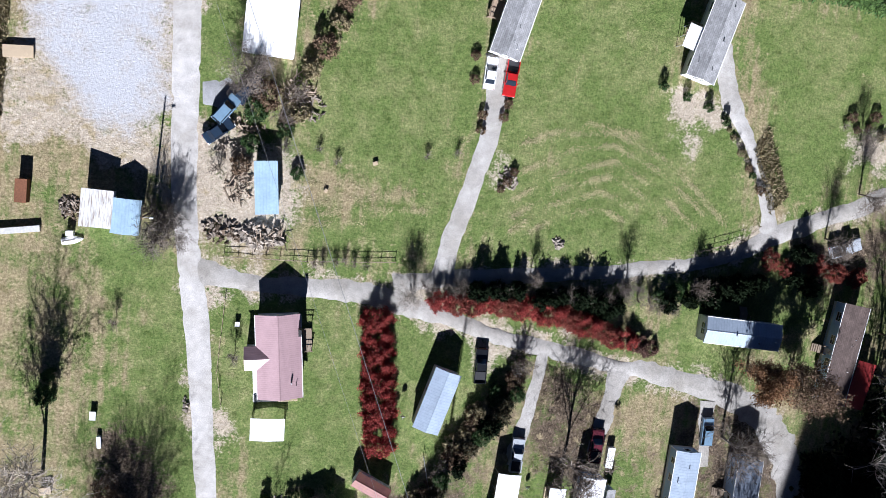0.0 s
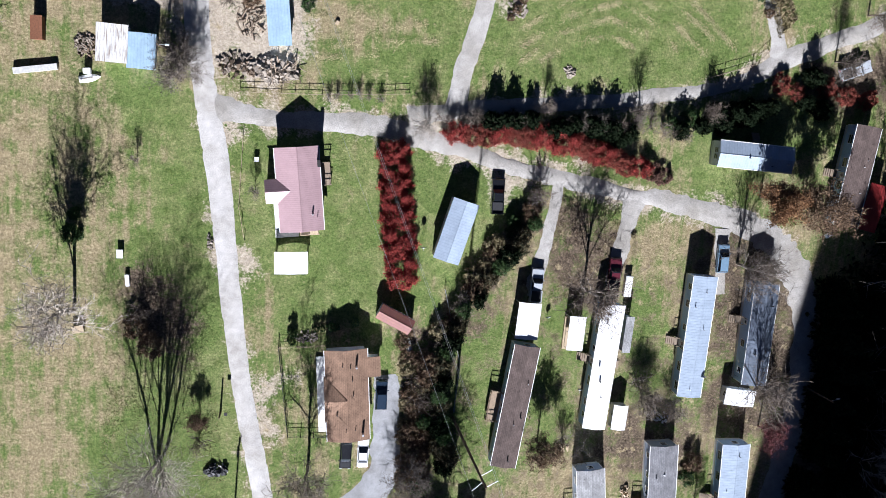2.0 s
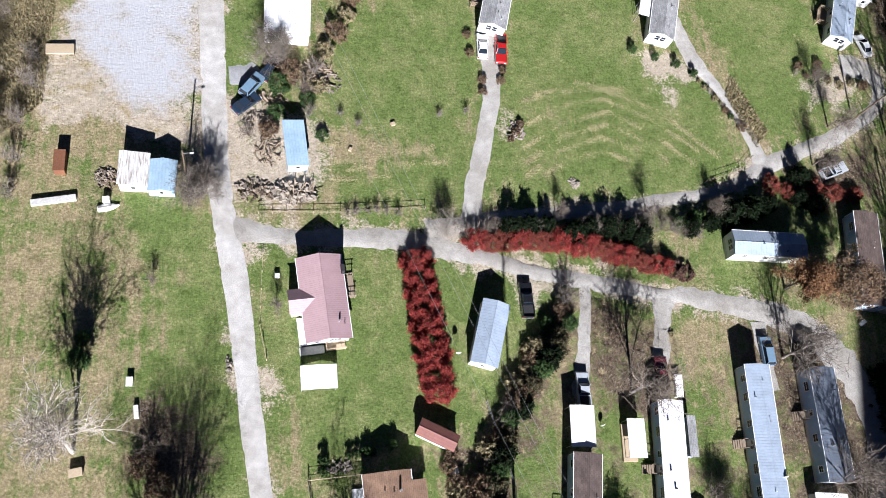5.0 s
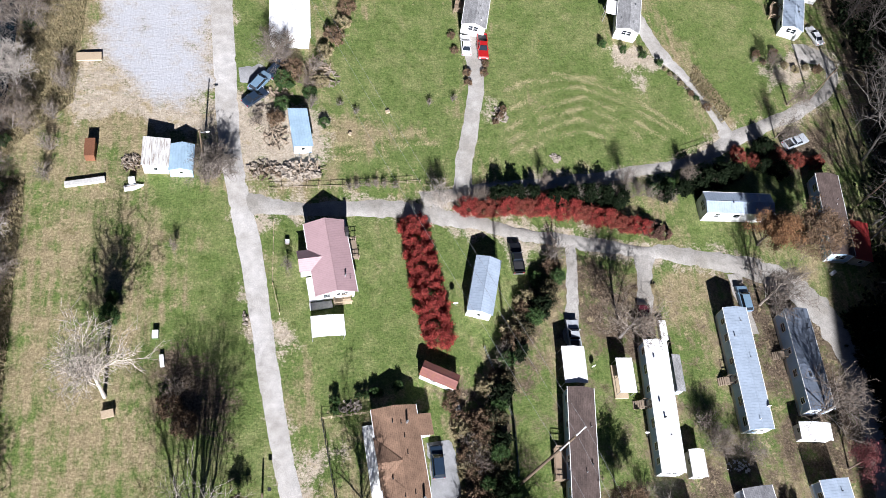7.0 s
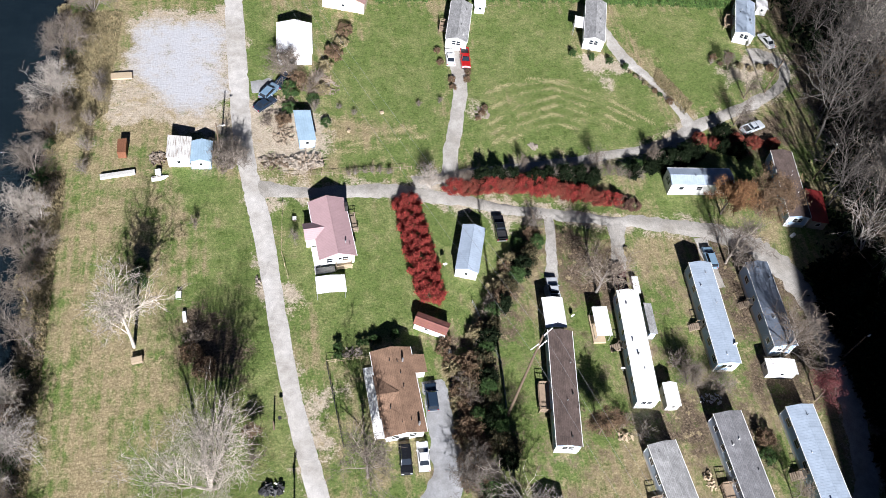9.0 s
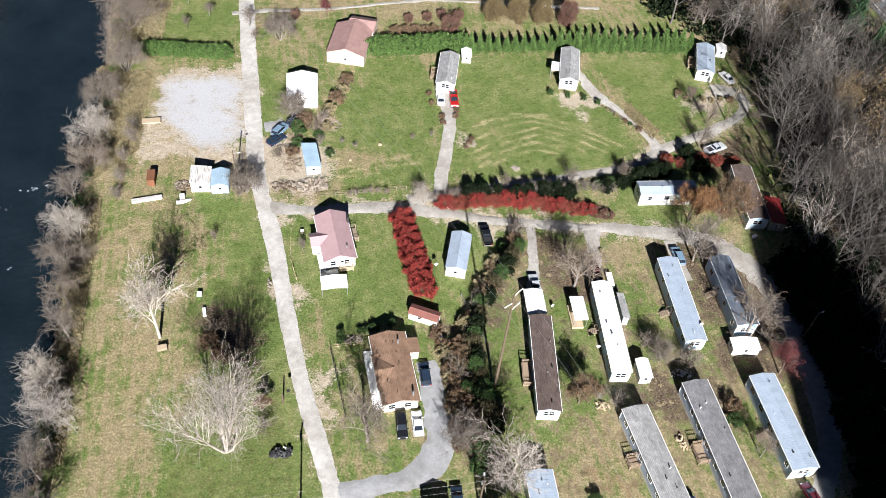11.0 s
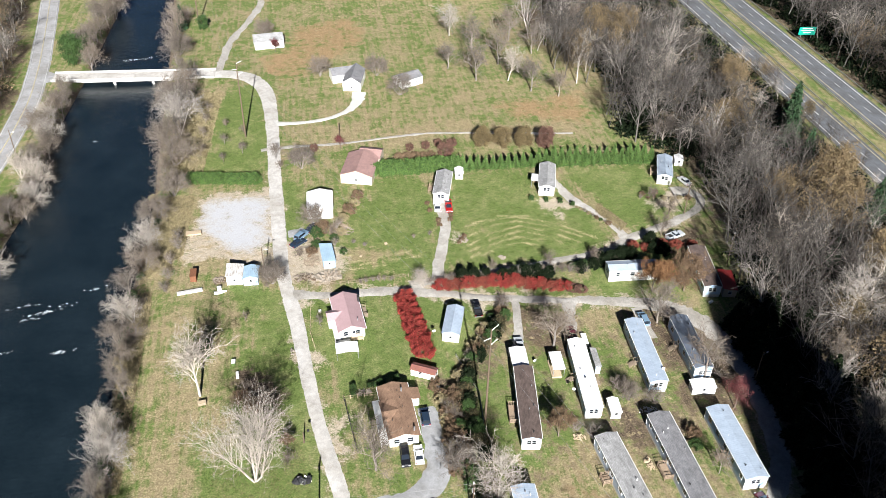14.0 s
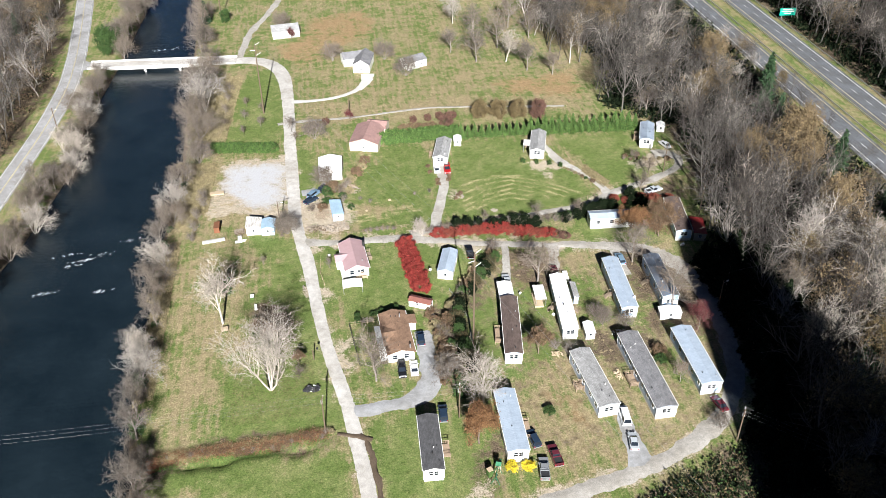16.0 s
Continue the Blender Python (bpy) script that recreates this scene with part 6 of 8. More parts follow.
# shrubs
red_a = shrub("red_bush", 31, 2.6, 1.8, 2.7, MAT["leaf_red"], "rounded bush with bright red leaves", 8000, 0.095)
red_b = shrub("red_bush", 32, 2.5, 1.9, 2.6, MAT["leaf_red"], "rounded bush with bright red leaves", 8000, 0.095)
for i in range(9):
    t = i / 8
    place(red_a if i % 2 else red_b, -6.0 + t * 1.9, 9.3 - t * 19.6, R.uniform(0.95, 1.1), R.choice([0, 180]) + R.uniform(-15, 15), "bright red bush in a row between two lawns", "row of red bushes")
rust_a = shrub("red_bush", 33, 2.4, 1.8, 2.2, MAT["leaf_rust"], "spreading bush with fading red leaves", 7500, 0.09)
brown_rust = shrub("red_bush", 34, 2.4, 1.8, 2.0, MAT["leaf_dull"], "spreading bush with brown-red leaves", 6500, 0.095)
for i in range(7):
    t = i / 6
    place(rust_a if i % 3 else red_b, 3.6 + t * 13.6, 12.4 + 0.5 * t + R.uniform(-0.4, 0.4), R.uniform(0.9, 1.1), R.uniform(-20, 20), "fading red bush along the gravel lane", "red bushes along the lane", squash=0.85)
for i in range(9):
    t = i / 8
    place(brown_rust if i > 6 else (rust_a if i % 3 else red_a), 20.4 + t * 17.0, 12.2 - t * 5.4 + R.uniform(-0.3, 0.8), R.uniform(1.0, 1.2) * (1 - 0.25 * t), R.uniform(-20, 20), "fading red bush along the gravel lane", "red bushes along the lane", squash=0.85)
for x, y, s in ((56.0, 22.8, 0.8), (59.0, 21.5, 0.7), (64.0, 22.5, 0.8), (67.5, 21.5, 0.9), (71.5, 21, 0.8)):
    place(rust_a, x, y, s, R.uniform(0, 360), "fading red bush under the trees of the upper lane", "red bushes along the lane")
bare_shrub = make_tree("bare_shrub", 41, 3.0, (5, 5), MAT["bark"], "leafless grey-brown shrub", trunks=12, r=0.05, category="shrub")
bare_shrub_b = make_tree("bare_shrub", 42, 3.0, (5, 5), MAT["bark_dark"], "leafless dark shrub", trunks=12, r=0.05, category="shrub")
brown_shrub = shrub("shrub", 43, 1.6, 1.5, 1.9, MAT["leaf_brown"], "withered brown shrub", 2200, 0.11)
green_shrub = shrub("shrub", 44, 1.4, 1.4, 1.7, MAT["leaf_green"], "dark evergreen shrub", 2600, 0.1)
tan_shrub = shrub("shrub", 45, 1.5, 1.5, 1.5, MAT["straw"], "clump of dry brush", 2000, 0.12)
yellow_shrub = shrub("shrub", 46, 1.25, 1.2, 1.9, MAT["leaf_yellow"], "golden-yellow shrub at a home's end", 2600, 0.11)
vine_tower = shrub("shrub", 47, 2.2, 2.4, 6.0, MAT["leaf_green"], "tall vine-covered evergreen clump", 6000, 0.15)
for x, y, k in ((-106, 155, 1.5), (-108.5, 159, 1.6), (-105.5, 162, 1.4), (-64, 182, 0.9), (-141, 196, 0.9)):
    place(vine_tower, x, y, k, R.uniform(0, 360), "large round evergreen beside the bridge", "river evergreens")
for x, y, k in ((-58.4, 86, 0.3), (-58.6, 95, 0.4), (-58.5, 104, 0.4), (-51.8, 79, 0.36), (-52, 90, 0.38), (-52, 100, 0.36), (-46.5, 84, 0.4), (-46.3, 96, 0.36), (-58.2, 112, 0.4), (-31, 75, 0.5), (-35, 73, 0.36)):
    place(bare_dark if k < 0.37 else bare_a, x, y, k, R.uniform(0, 360), "young leafless tree in a planted row", "planted young trees")
place(yellow_shrub, 7.0, -69.4, 1, 0, "golden-yellow shrub against a white gable", "golden shrubs")
place(yellow_shrub, 10.4, -69.8, 1, 70, "golden-yellow shrub against a white gable", "golden shrubs")
place(vine_tower, -52.3, -4.5, 0.6, 0, "dark evergreen clump overgrown with vines in the west field")
place(vine_tower, -52.0, -1.6, 0.42, 90, "dark vine-covered clump in the west field")
place(brown_shrub, -43.8, -18.5, 1.2, 30, "heap of rust-brown brush in the field")
place(brown_shrub, -41.5, -21.5, 1.3, 90, "heap of rust-brown brush in the field")
place(bare_shrub_b, -43, -16, 1.4, 0, "dark leafless thicket in the field")
place(bare_shrub_b, -34.5, -36.5, 1.2, 0, "dark leafless shrub beside the road")
place(leafy_brown, -34.5, -33, 0.45, 0, "small brown-leaved tree beside the road")
place(green_shrub, 18.0, -55.8, 0.9, 0, "round evergreen shrub on a brown lawn")
place(bare_shrub, 36.2, -26.5, 1.4, 0, "leafless shrub between mobile homes")
place(green_shrub, 46.5, -44.0, 1.0, 0, "green shrub between mobile homes")
place(brown_shrub, 47.0, -41.0, 1.1, 0, "red-brown shrub between mobile homes")
place(bare_shrub, 24.2, -36.5, 1.1, 0, "leafless shrub at a mobile home's end")
place(bare_shrub, 26.8, -38.6, 1.3, 40, "leafless shrub at a mobile home's end")
place(tan_shrub, 33.5, -2.6, 0.35, 0, "small dry sapling on the grass island")
# hedgerow from the lane down past the tall pole
for i in range(30):
    t = i / 29
    y = 4.5 - t * 52
    x = float(np.interp(y, [-46, -36, -29, -23, -15, -6, 0, 5], [-0.5, -1.6, -0.4, 1.7, 5.0, 10.6, 14.9, 18.0])) + R.uniform(-1.0, 1.0)
    place(R.choice([bare_shrub, brown_shrub, tan_shrub, green_shrub, bare_shrub_b, brown_shrub]), x, y, R.uniform(0.9, 1.5), R.uniform(0, 360), "tangled shrub in the overgrown hedgerow", "hedgerow shrubs")
for i in range(14):
    y = -19 - i * 1.9
    place(R.choice([brown_shrub, brown_shrub, tan_shrub, bare_shrub]), -2.8 + 0.14 * (y + 19) * -0.4 + R.uniform(-0.9, 0.9), y, R.uniform(0.7, 1.15), R.uniform(0, 360), "withered brown brush beside the driveway", "hedgerow shrubs")
for x, y, k in ((-38.6, 21.2, 1.5), (-37.2, 22.8, 1.4), (-38.8, 18.6, 1.4), (-36.9, 20.6, 1.3), (-39.6, 23.4, 1.2)):
    place(bare_shrub_b, x, y, k, R.uniform(0, 360), "dark leafless shrub at the road junction", "junction shrubs")
for i in range(22):
    x = 0.5 + i * 1.9
    place(R.choice([bare_shrub, bare_shrub_b, bare_shrub_b]), x, float(np.interp(x, [0, 20, 42], [14.2, 14.8, 14.6])) + R.uniform(-0.5, 0.5), R.uniform(0.7, 1.0), R.uniform(0, 360), "leafless grey brush behind the red bushes", "lane-side brush")
for x, y, k in ((-26.0, 38.5, 1.3), (-24.4, 40.5, 1.4), (-27.6, 30.4, 1.0), (-30.4, 30.0, 0.9), (-22.4, 38.0, 1.2), (-25.6, 43.6, 1.3), (-21.4, 33.4, 0.9), (-26.2, 33.6, 1.0), (-19.4, 30, 0.7)):
    place(R.choice([bare_shrub_b, bare_shrub, brown_shrub, green_shrub]), x, y, k, R.uniform(0, 360), "tangled brush over scrap beside the road", "scrap-yard brush")
thicket_b = shrub("thicket", 49, 1.7, 1.7, 3.0, MAT["leaf_tangle"], "tangled brown and green thicket", 2600, 0.15)
# this one's near-black leaves imitate shadow
thicket = shrub("thicket", 48, 1.7, 1.7, 3.6, MAT["leaf_shade"], "dense thicket coloured black to stand in for shadow", 2400, 0.19)
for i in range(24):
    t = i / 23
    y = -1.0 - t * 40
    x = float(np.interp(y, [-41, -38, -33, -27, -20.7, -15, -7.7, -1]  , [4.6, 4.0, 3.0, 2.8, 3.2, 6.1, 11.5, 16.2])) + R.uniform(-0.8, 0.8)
    place(vine_tower if i % 4 == 0 else (thicket_b if i % 4 < 3 else thicket), x, y, R.uniform(0.45, 0.6) if i % 4 == 0 else R.uniform(0.75, 1.1), R.uniform(0, 360), "dense dark evergreen growth in the hedgerow, some coloured black as shadow", "hedgerow thicket")
# black bushes set where the red bushes and trees throw their shadow
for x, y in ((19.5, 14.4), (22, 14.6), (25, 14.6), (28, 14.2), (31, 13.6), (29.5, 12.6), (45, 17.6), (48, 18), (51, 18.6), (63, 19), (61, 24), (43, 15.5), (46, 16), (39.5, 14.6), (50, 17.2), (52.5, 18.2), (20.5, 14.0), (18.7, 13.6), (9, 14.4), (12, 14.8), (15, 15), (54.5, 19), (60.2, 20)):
    place(thicket, x, y, R.uniform(0.7, 1.0), R.uniform(0, 360), "shade-black brush added for the shadow between two lanes", "lane-side brush")
# brush along the upper lane, the river bank and the creek
for i in range(16):
    x = 6 + i * 2.9
    y = float(np.interp(x, [6, 26, 38, 50], [15.0, 15.6, 16.6, 18.6])) + R.uniform(-0.8, 0.3)
    place(R.choice([bare_shrub, bare_shrub_b, bare_shrub, green_shrub]), x, y, R.uniform(0.6, 1.1), R.uniform(0, 360), "leafless brush between two lanes", "lane-side brush")
for i in range(46):
    y = -66 + i * 2.9
    if 22 < y < 62 and i % 2:
        continue
    x = float(river_e(y)) + R.uniform(0.5, 4.5)
    place(R.choice([green_shrub, bare_shrub_b, brown_shrub, green_shrub, tan_shrub, bare_shrub_b]), x, y, R.uniform(0.6, 1.2), R.uniform(0, 360), "dark brush on the river bank", "riverbank brush")
for i in range(36):
    x = -63 + i * 1.0
    place(R.choice([tan_shrub, brown_shrub, brown_shrub, bare_shrub]), x, -56.4 + 0.06 * (x + 45) + R.uniform(-0.8, 0.8), R.uniform(0.25, 0.55), R.uniform(0, 360), "dry weeds along the ditch", "ditch weeds")
for x, y in ((-61.5, 37), (-62.8, 31), (-62.8, 25), (-63.2, 20), (-61.8, 42)):
    place(bare_shrub, x, y, R.uniform(1.1, 1.5), R.uniform(0, 360), "leafless reddish shrub along the bank path", "riverbank brush")
for x, y, s in ((-20.5, 41, 1.2), (-18.4, 45, 1.1), (-16.7, 48.5, 1.2), (-14.8, 52, 1), (-13.8, 55.2, 1.1), (-21.5, 36, 0.9), (-19.5, 38.5, 1.0)):
    place(R.choice([brown_shrub, bare_shrub, green_shrub, tan_shrub]), x, y, s, R.uniform(0, 360), "overgrown shrub along the field's edge", "field-edge shrubs")
for x, y in ((7.2, 41), (7.0, 38.8), (10.4, 41), (10.8, 43), (5.2, 49.5), (5.4, 46)):
    place(brown_shrub, x, y, 0.5, R.uniform(0, 360), "brown ornamental bush beside a driveway", "driveway bushes")
for x, y in ((34.7, 48.1), (38.7, 46.9), (42.5, 45.6), (45.5, 43.8)):
    place(green_shrub, x, y, 0.5, R.uniform(0, 360), "small clipped evergreen beside the flower bed", "flower bed shrubs", squash=1.8)
for i in range(9):
    t = i / 8
    place(R.choice([brown_shrub, tan_shrub, bare_shrub, green_shrub]), 46.5 + t * 6.4, 42.6 - t * 9, R.uniform(0.3, 0.55), R.uniform(0, 360), "low plant in the long flower bed", "flower bed shrubs")
for x, y in ((66, 45), (68, 44.6), (70, 45.2), (72.5, 44), (74.5, 43), (77, 43.6), (79.3, 43), (67, 46.6), (71, 47)):
    place(R.choice([brown_shrub, brown_shrub, bare_shrub, tan_shrub]), x, y, R.uniform(0.4, 0.7), R.uniform(0, 360), "brown plant in the round flower bed", "flower bed shrubs")
for x, y, s in ((11.9, 31.5, 0.5), (12.8, 33, 0.45), (10.9, 30.2, 0.4)):
    place(brown_shrub, x, y, s, R.uniform(0, 360), "brown plant on a rocky island bed", "flower bed shrubs")
for x in np.arange(-16, -7, 1.5):
    place(bare_shrub, x, 17.3 + R.uniform(-0.3, 0.3), 0.55, R.uniform(0, 360), "leafless sapling along the fence", "fence saplings")
for x, y in ((-20.5, -19.2), (-17, -18.6), (-16, -18.5), (-14.6, -18.2), (-13.8, -18.2), (-20.6, -20.6), (-11, -17.4)):
    place(green_shrub, x, y, R.uniform(0.4, 0.55), 0, "small upright evergreen behind the brown house", "garden evergreens", squash=1.8)
place(green_shrub, 3.2, -33.6, 1.6, 0, "evergreen shrub at the foot of the tall pole")
place(vine_tower, 0.2, -33.2, 0.5, 0, "ivy-covered stump in the hedgerow")
place(bare_a, -43.5, 7.5 - 1, 0.25, 0, "young tree in a ring of stones")
place(bare_a, -26.5, 4.5 - 2, 0.3, 0, "young tree in the front lawn")
for x, y in ((-0.5, 34.2), (3.7, 34.9), (-13.6, 32.2), (-16.7, 33.8)):
    place(bare_shrub, x, y, 0.5, R.uniform(0, 360), "sapling on the green field", "field saplings")

# clipped hedges and rows
arbor = conifer("arborvitae", 51, 1.45, 4.7, MAT["leaf_hedge"], "upright arborvitae", 3000, 0.15)
for i in range(26):
    x = 18.0 + i * 2.3
    place(arbor, x, float(np.interp(x, [18, 43, 76], [66.6, 66.0, 64.4])) + R.uniform(-0.3, 0.3), R.uniform(0.95, 1.25) * (0.9 if 20 < x < 40 else 1.2), R.uniform(0, 360), "upright arborvitae in a long row behind the field", "row of arborvitae")
hedge = shrub("hedge_bush", 52, 1.6, 1.4, 2.4, MAT["leaf_hedge"], "clipped green hedge bush", 2200, 0.14)
for i in range(12):
    x = -7.0 + i * 2.1
    place(hedge, x, 67.2 + R.uniform(-0.3, 0.3), R.uniform(1.5, 1.75), R.uniform(0, 360), "clipped green hedge bush behind the field", "green hedge")
for i in range(10):
    x = -60.5 + i * 2.0
    place(hedge, x, 69.3 - i * 0.28, R.uniform(1.15, 1.3), R.uniform(0, 360), "clipped green hedge bush beside the gravel lot", "roadside hedge")
round_tree = shrub("tree", 53, 2.9, 2.9, 5.4, MAT["leaf_dull"], "round ornamental tree with dull red-brown leaves", 9000, 0.14, "tree")
round_green = shrub("tree", 54, 2.9, 2.9, 5.4, MAT["leaf_olive"], "round ornamental tree with olive-brown leaves", 9000, 0.14, "tree")
for i, (x, y) in enumerate(((26.9, 80.6), (33.1, 79.8), (39.6, 79.0), (46.2, 78.0))):
    place(round_green if i < 3 else round_tree, x, y, 0.95, i * 70, "rounded ornamental tree in a row of four", "row of four round trees", squash=1.15)
place(round_tree, 14.5, 76.0, 0.8, 0, "rounded grey-red shrub tree beside the hedge")
for x, y, s in ((4, 80, 0.4), (9, 80.5, 0.42), (13, 81.5, 0.42), (17.5, 81, 0.45), (-25, 83, 0.4)):
    place(round_tree, x, y, s, 0, "small rounded shrub at the foot of the hill", "small round shrubs")
for x in (0, 2.5, 5, 7.5, 10):
    place(brown_shrub, x, 75 + R.uniform(-0.4, 0.4), 1.0, R.uniform(0, 360), "red-brown shrub behind the hedge", "shrubs behind the hedge")

retire(rust_a, brown_rust, thicket, thicket_b, big_sycamore, arbor, hedge, round_tree, round_green, red_a, red_b, yellow_shrub, vine_tower, bare_shrub, bare_shrub_b, brown_shrub, green_shrub, tan_shrub, leafy_maroon)


# ---------------------------------------------------------------- the woods
EDGE_Y = [-300, -110, -84, -66, -60, -50, -40, -5, 6, 19, 30, 41, 52, 62, 82, 118, 147, 180, 240]
EDGE_X = [48, 52, 56, 58.5, 61.5, 65.6, 67.2, 68.5, 77, 80, 85, 87, 86.5, 85, 68, 76, 77, 70, 70]


def woods():
    rng = np.random.default_rng(77)
    global TWIG
    TWIG = 0.04
    kinds = []
    for seed, h, mat, leafy in ((61, 15, "forest_grey", 0), (62, 17, "forest_grey", 0), (63, 16, "forest_pale", 0), (64, 14, "forest_dark", 0), (65, 18, "forest_grey", 0), (66, 13, "forest_dark", 1), (67, 12, "forest_dark", 2)):
        a, b, c, tips = bare_tree_meshes(seed, h, (10, 6, 4), h * 0.012, (0.08, 0.24, 0.16, 0.08))
        v = np.array(a.v + b.v)
        k = len(a.v)
        faces = list(a.f) + [tuple(i + k for i in f) for f in b.f]
        fine_v, fine_f = np.array(c.v), np.array(c.f).reshape(-1, 3)
        tri = np.array([f for f in faces if len(f) == 3]).reshape(-1, 3)
        quad = np.array([f for f in faces if len(f) == 4]).reshape(-1, 4)
        lv = None
        if leafy:
            lv, _ = leaf_cloud(np.random.default_rng(seed), tips[tips[:, 2] > h * 0.25], h * 0.04, 2600, 0.18)
        kinds.append((v, tri, quad, mat, leafy, lv, fine_v, fine_f))
    CELL = 6.6
    spots = []
    edge_y, edge_x = EDGE_Y, EDGE_X
    for _ in range(12000):
        x, y = rng.uniform(40, 225), rng.uniform(-100, 245)
        hx = float(highway_x(y))
        e = float(np.interp(y, edge_y, edge_x))
        if x < e + (9 if y < 4 else 0.5) or hx - 2 < x < hx + 33:
            continue
        if x > hx + 33 and rng.uniform() < 0.6:
            continue
        spots.append((x, y))
    for _ in range(1500):
        x, y = rng.uniform(-200, -124), rng.uniform(20, 260)
        if x < float(np.interp(y, [20, 85, 128, 184, 218, 320], [-131, -124.5, -123, -130, -135, -150])) - 2:
            spots.append((x, y))
    for _ in range(90):
        x, y = rng.uniform(60, 84), rng.uniform(118, 180)
        spots.append((x, y))
    taken = {}
    kept = []
    for x, y in spots:
        c = (int(x // CELL), int(y // CELL))
        if c in taken:
            continue
        taken[c] = 1
        kept.append((x, y))
    groups = {}
    for x, y in kept:
        i = int(rng.choice(7, p=[0.25, 0.19, 0.17, 0.19, 0.15, 0.03, 0.02]))
        v, tri, quad, mat, leafy, lv, fine_v, fine_f = kinds[i]
        a, s = rng.uniform(0, 6.283), rng.uniform(0.85, 1.4) * (0.8 if x < 0 else (0.5 if 0 < highway_x(y) - x < 14 else (0.75 if 0 < highway_x(y) - x < 24 else 1)))
        ca, sa = math.cos(a) * s, math.sin(a) * s
        z = float(land_z(x, y)) - 0.1
        g = groups.setdefault(mat, [[], [], [], 0])
        g[0].append(np.stack([v[:, 0] * ca - v[:, 1] * sa + x, v[:, 0] * sa + v[:, 1] * ca + y, v[:, 2] * s + z], 1))
        g[1].append(tri + g[3])
        g[2].append(quad + g[3])
        g[3] += len(v)
        g = groups.setdefault("twig_light" if mat == "forest_pale" else "twig_dark", [[], [], [], 0])
        g[0].append(np.stack([fine_v[:, 0] * ca - fine_v[:, 1] * sa + x, fine_v[:, 0] * sa + fine_v[:, 1] * ca + y, fine_v[:, 2] * s + z], 1))
        g[1].append(fine_f + g[3])
        g[3] += len(fine_v)
        if leafy:
            g = groups.setdefault({1: "leaf_tan", 2: "leaf_olive"}[leafy], [[], [], [], 0])
            g[0].append(np.stack([lv[:, 0] * ca - lv[:, 1] * sa + x, lv[:, 0] * sa + lv[:, 1] * ca + y, lv[:, 2] * s + z], 1))
            g[2].append(np.arange(len(lv)).reshape(-1, 4) + g[3])
            g[3] += len(lv)
    for mat, (vs, ts, qs, _) in groups.items():
        me = bpy.data.meshes.new("woodland")
        v = np.concatenate(vs).astype(np.float32)
        t = np.concatenate(ts).ravel() if ts else np.zeros(0, int)
        q = np.concatenate(qs).ravel() if qs else np.zeros(0, int)
        loops = np.r_[t, q].astype(np.int32)
        starts = np.r_[np.arange(len(t) // 3) * 3, len(t) + np.arange(len(q) // 4) * 4].astype(np.int32)
        totals = np.r_[np.full(len(t) // 3, 3), np.full(len(q) // 4, 4)].astype(np.int32)
        me.vertices.add(len(v))
        me.vertices.foreach_set("co", v.ravel())
        me.loops.add(len(loops))
        me.loops.foreach_set("vertex_index", loops)
        me.polygons.add(len(starts))
        me.polygons.foreach_set("loop_start", starts)
        me.polygons.foreach_set("loop_total", totals)
        me.update(calc_edges=True)
        me.materials.append(MAT[mat])
        word = {"forest_grey": "bare grey", "forest_pale": "bare pale", "forest_dark": "bare dark", "twig_dark": "fine dark twigs of", "twig_light": "fine pale twigs of"}.get(mat, "dry-leaved")
        tagged(new("woodland", me), word + " trees of the woods beside the highway", "woods", kind="stuff")


woods()


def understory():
    """Evergreen growth over the floor of the woods; its near-black colour stands for forest shade."""
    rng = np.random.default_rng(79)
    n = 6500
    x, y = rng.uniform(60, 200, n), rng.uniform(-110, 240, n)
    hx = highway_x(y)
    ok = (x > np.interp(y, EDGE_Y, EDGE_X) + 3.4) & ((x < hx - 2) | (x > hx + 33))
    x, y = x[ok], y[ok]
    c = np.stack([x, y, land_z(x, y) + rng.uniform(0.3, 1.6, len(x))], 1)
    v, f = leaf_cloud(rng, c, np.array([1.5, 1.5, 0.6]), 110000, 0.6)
    tagged(new("understory", cloud_mesh("understory", v, f, MAT["leaf_shade"])), "evergreen undergrowth on the floor of the woods, coloured black as shade", "undergrowth", kind="stuff")


understory()


def west_brush():
    """Brown brush under the woods beyond the county road."""
    rng = np.random.default_rng(81)
    x, y = rng.uniform(-190, -122, 1500), rng.uniform(10, 250, 1500)
    ok = x < np.interp(y, [10, 84, 128, 184, 218, 300], [-133, -124.5, -123, -130, -135, -150]) - 2
    x, y = x[ok], y[ok]
    c = np.stack([x, y, land_z(x, y) + rng.uniform(0.3, 1.3, len(x))], 1)
    for mat, share in (("leaf_brown", 16000), ("leaf_tan", 9000), ("leaf_shade", 7000)):
        v, f = leaf_cloud(rng, c, np.array([1.3, 1.3, 0.5]), share, 0.35)
        tagged(new("brush", cloud_mesh("brush", v, f, MAT[mat])), "brown and dark brush under bare woods", "brush", kind="stuff")


west_brush()


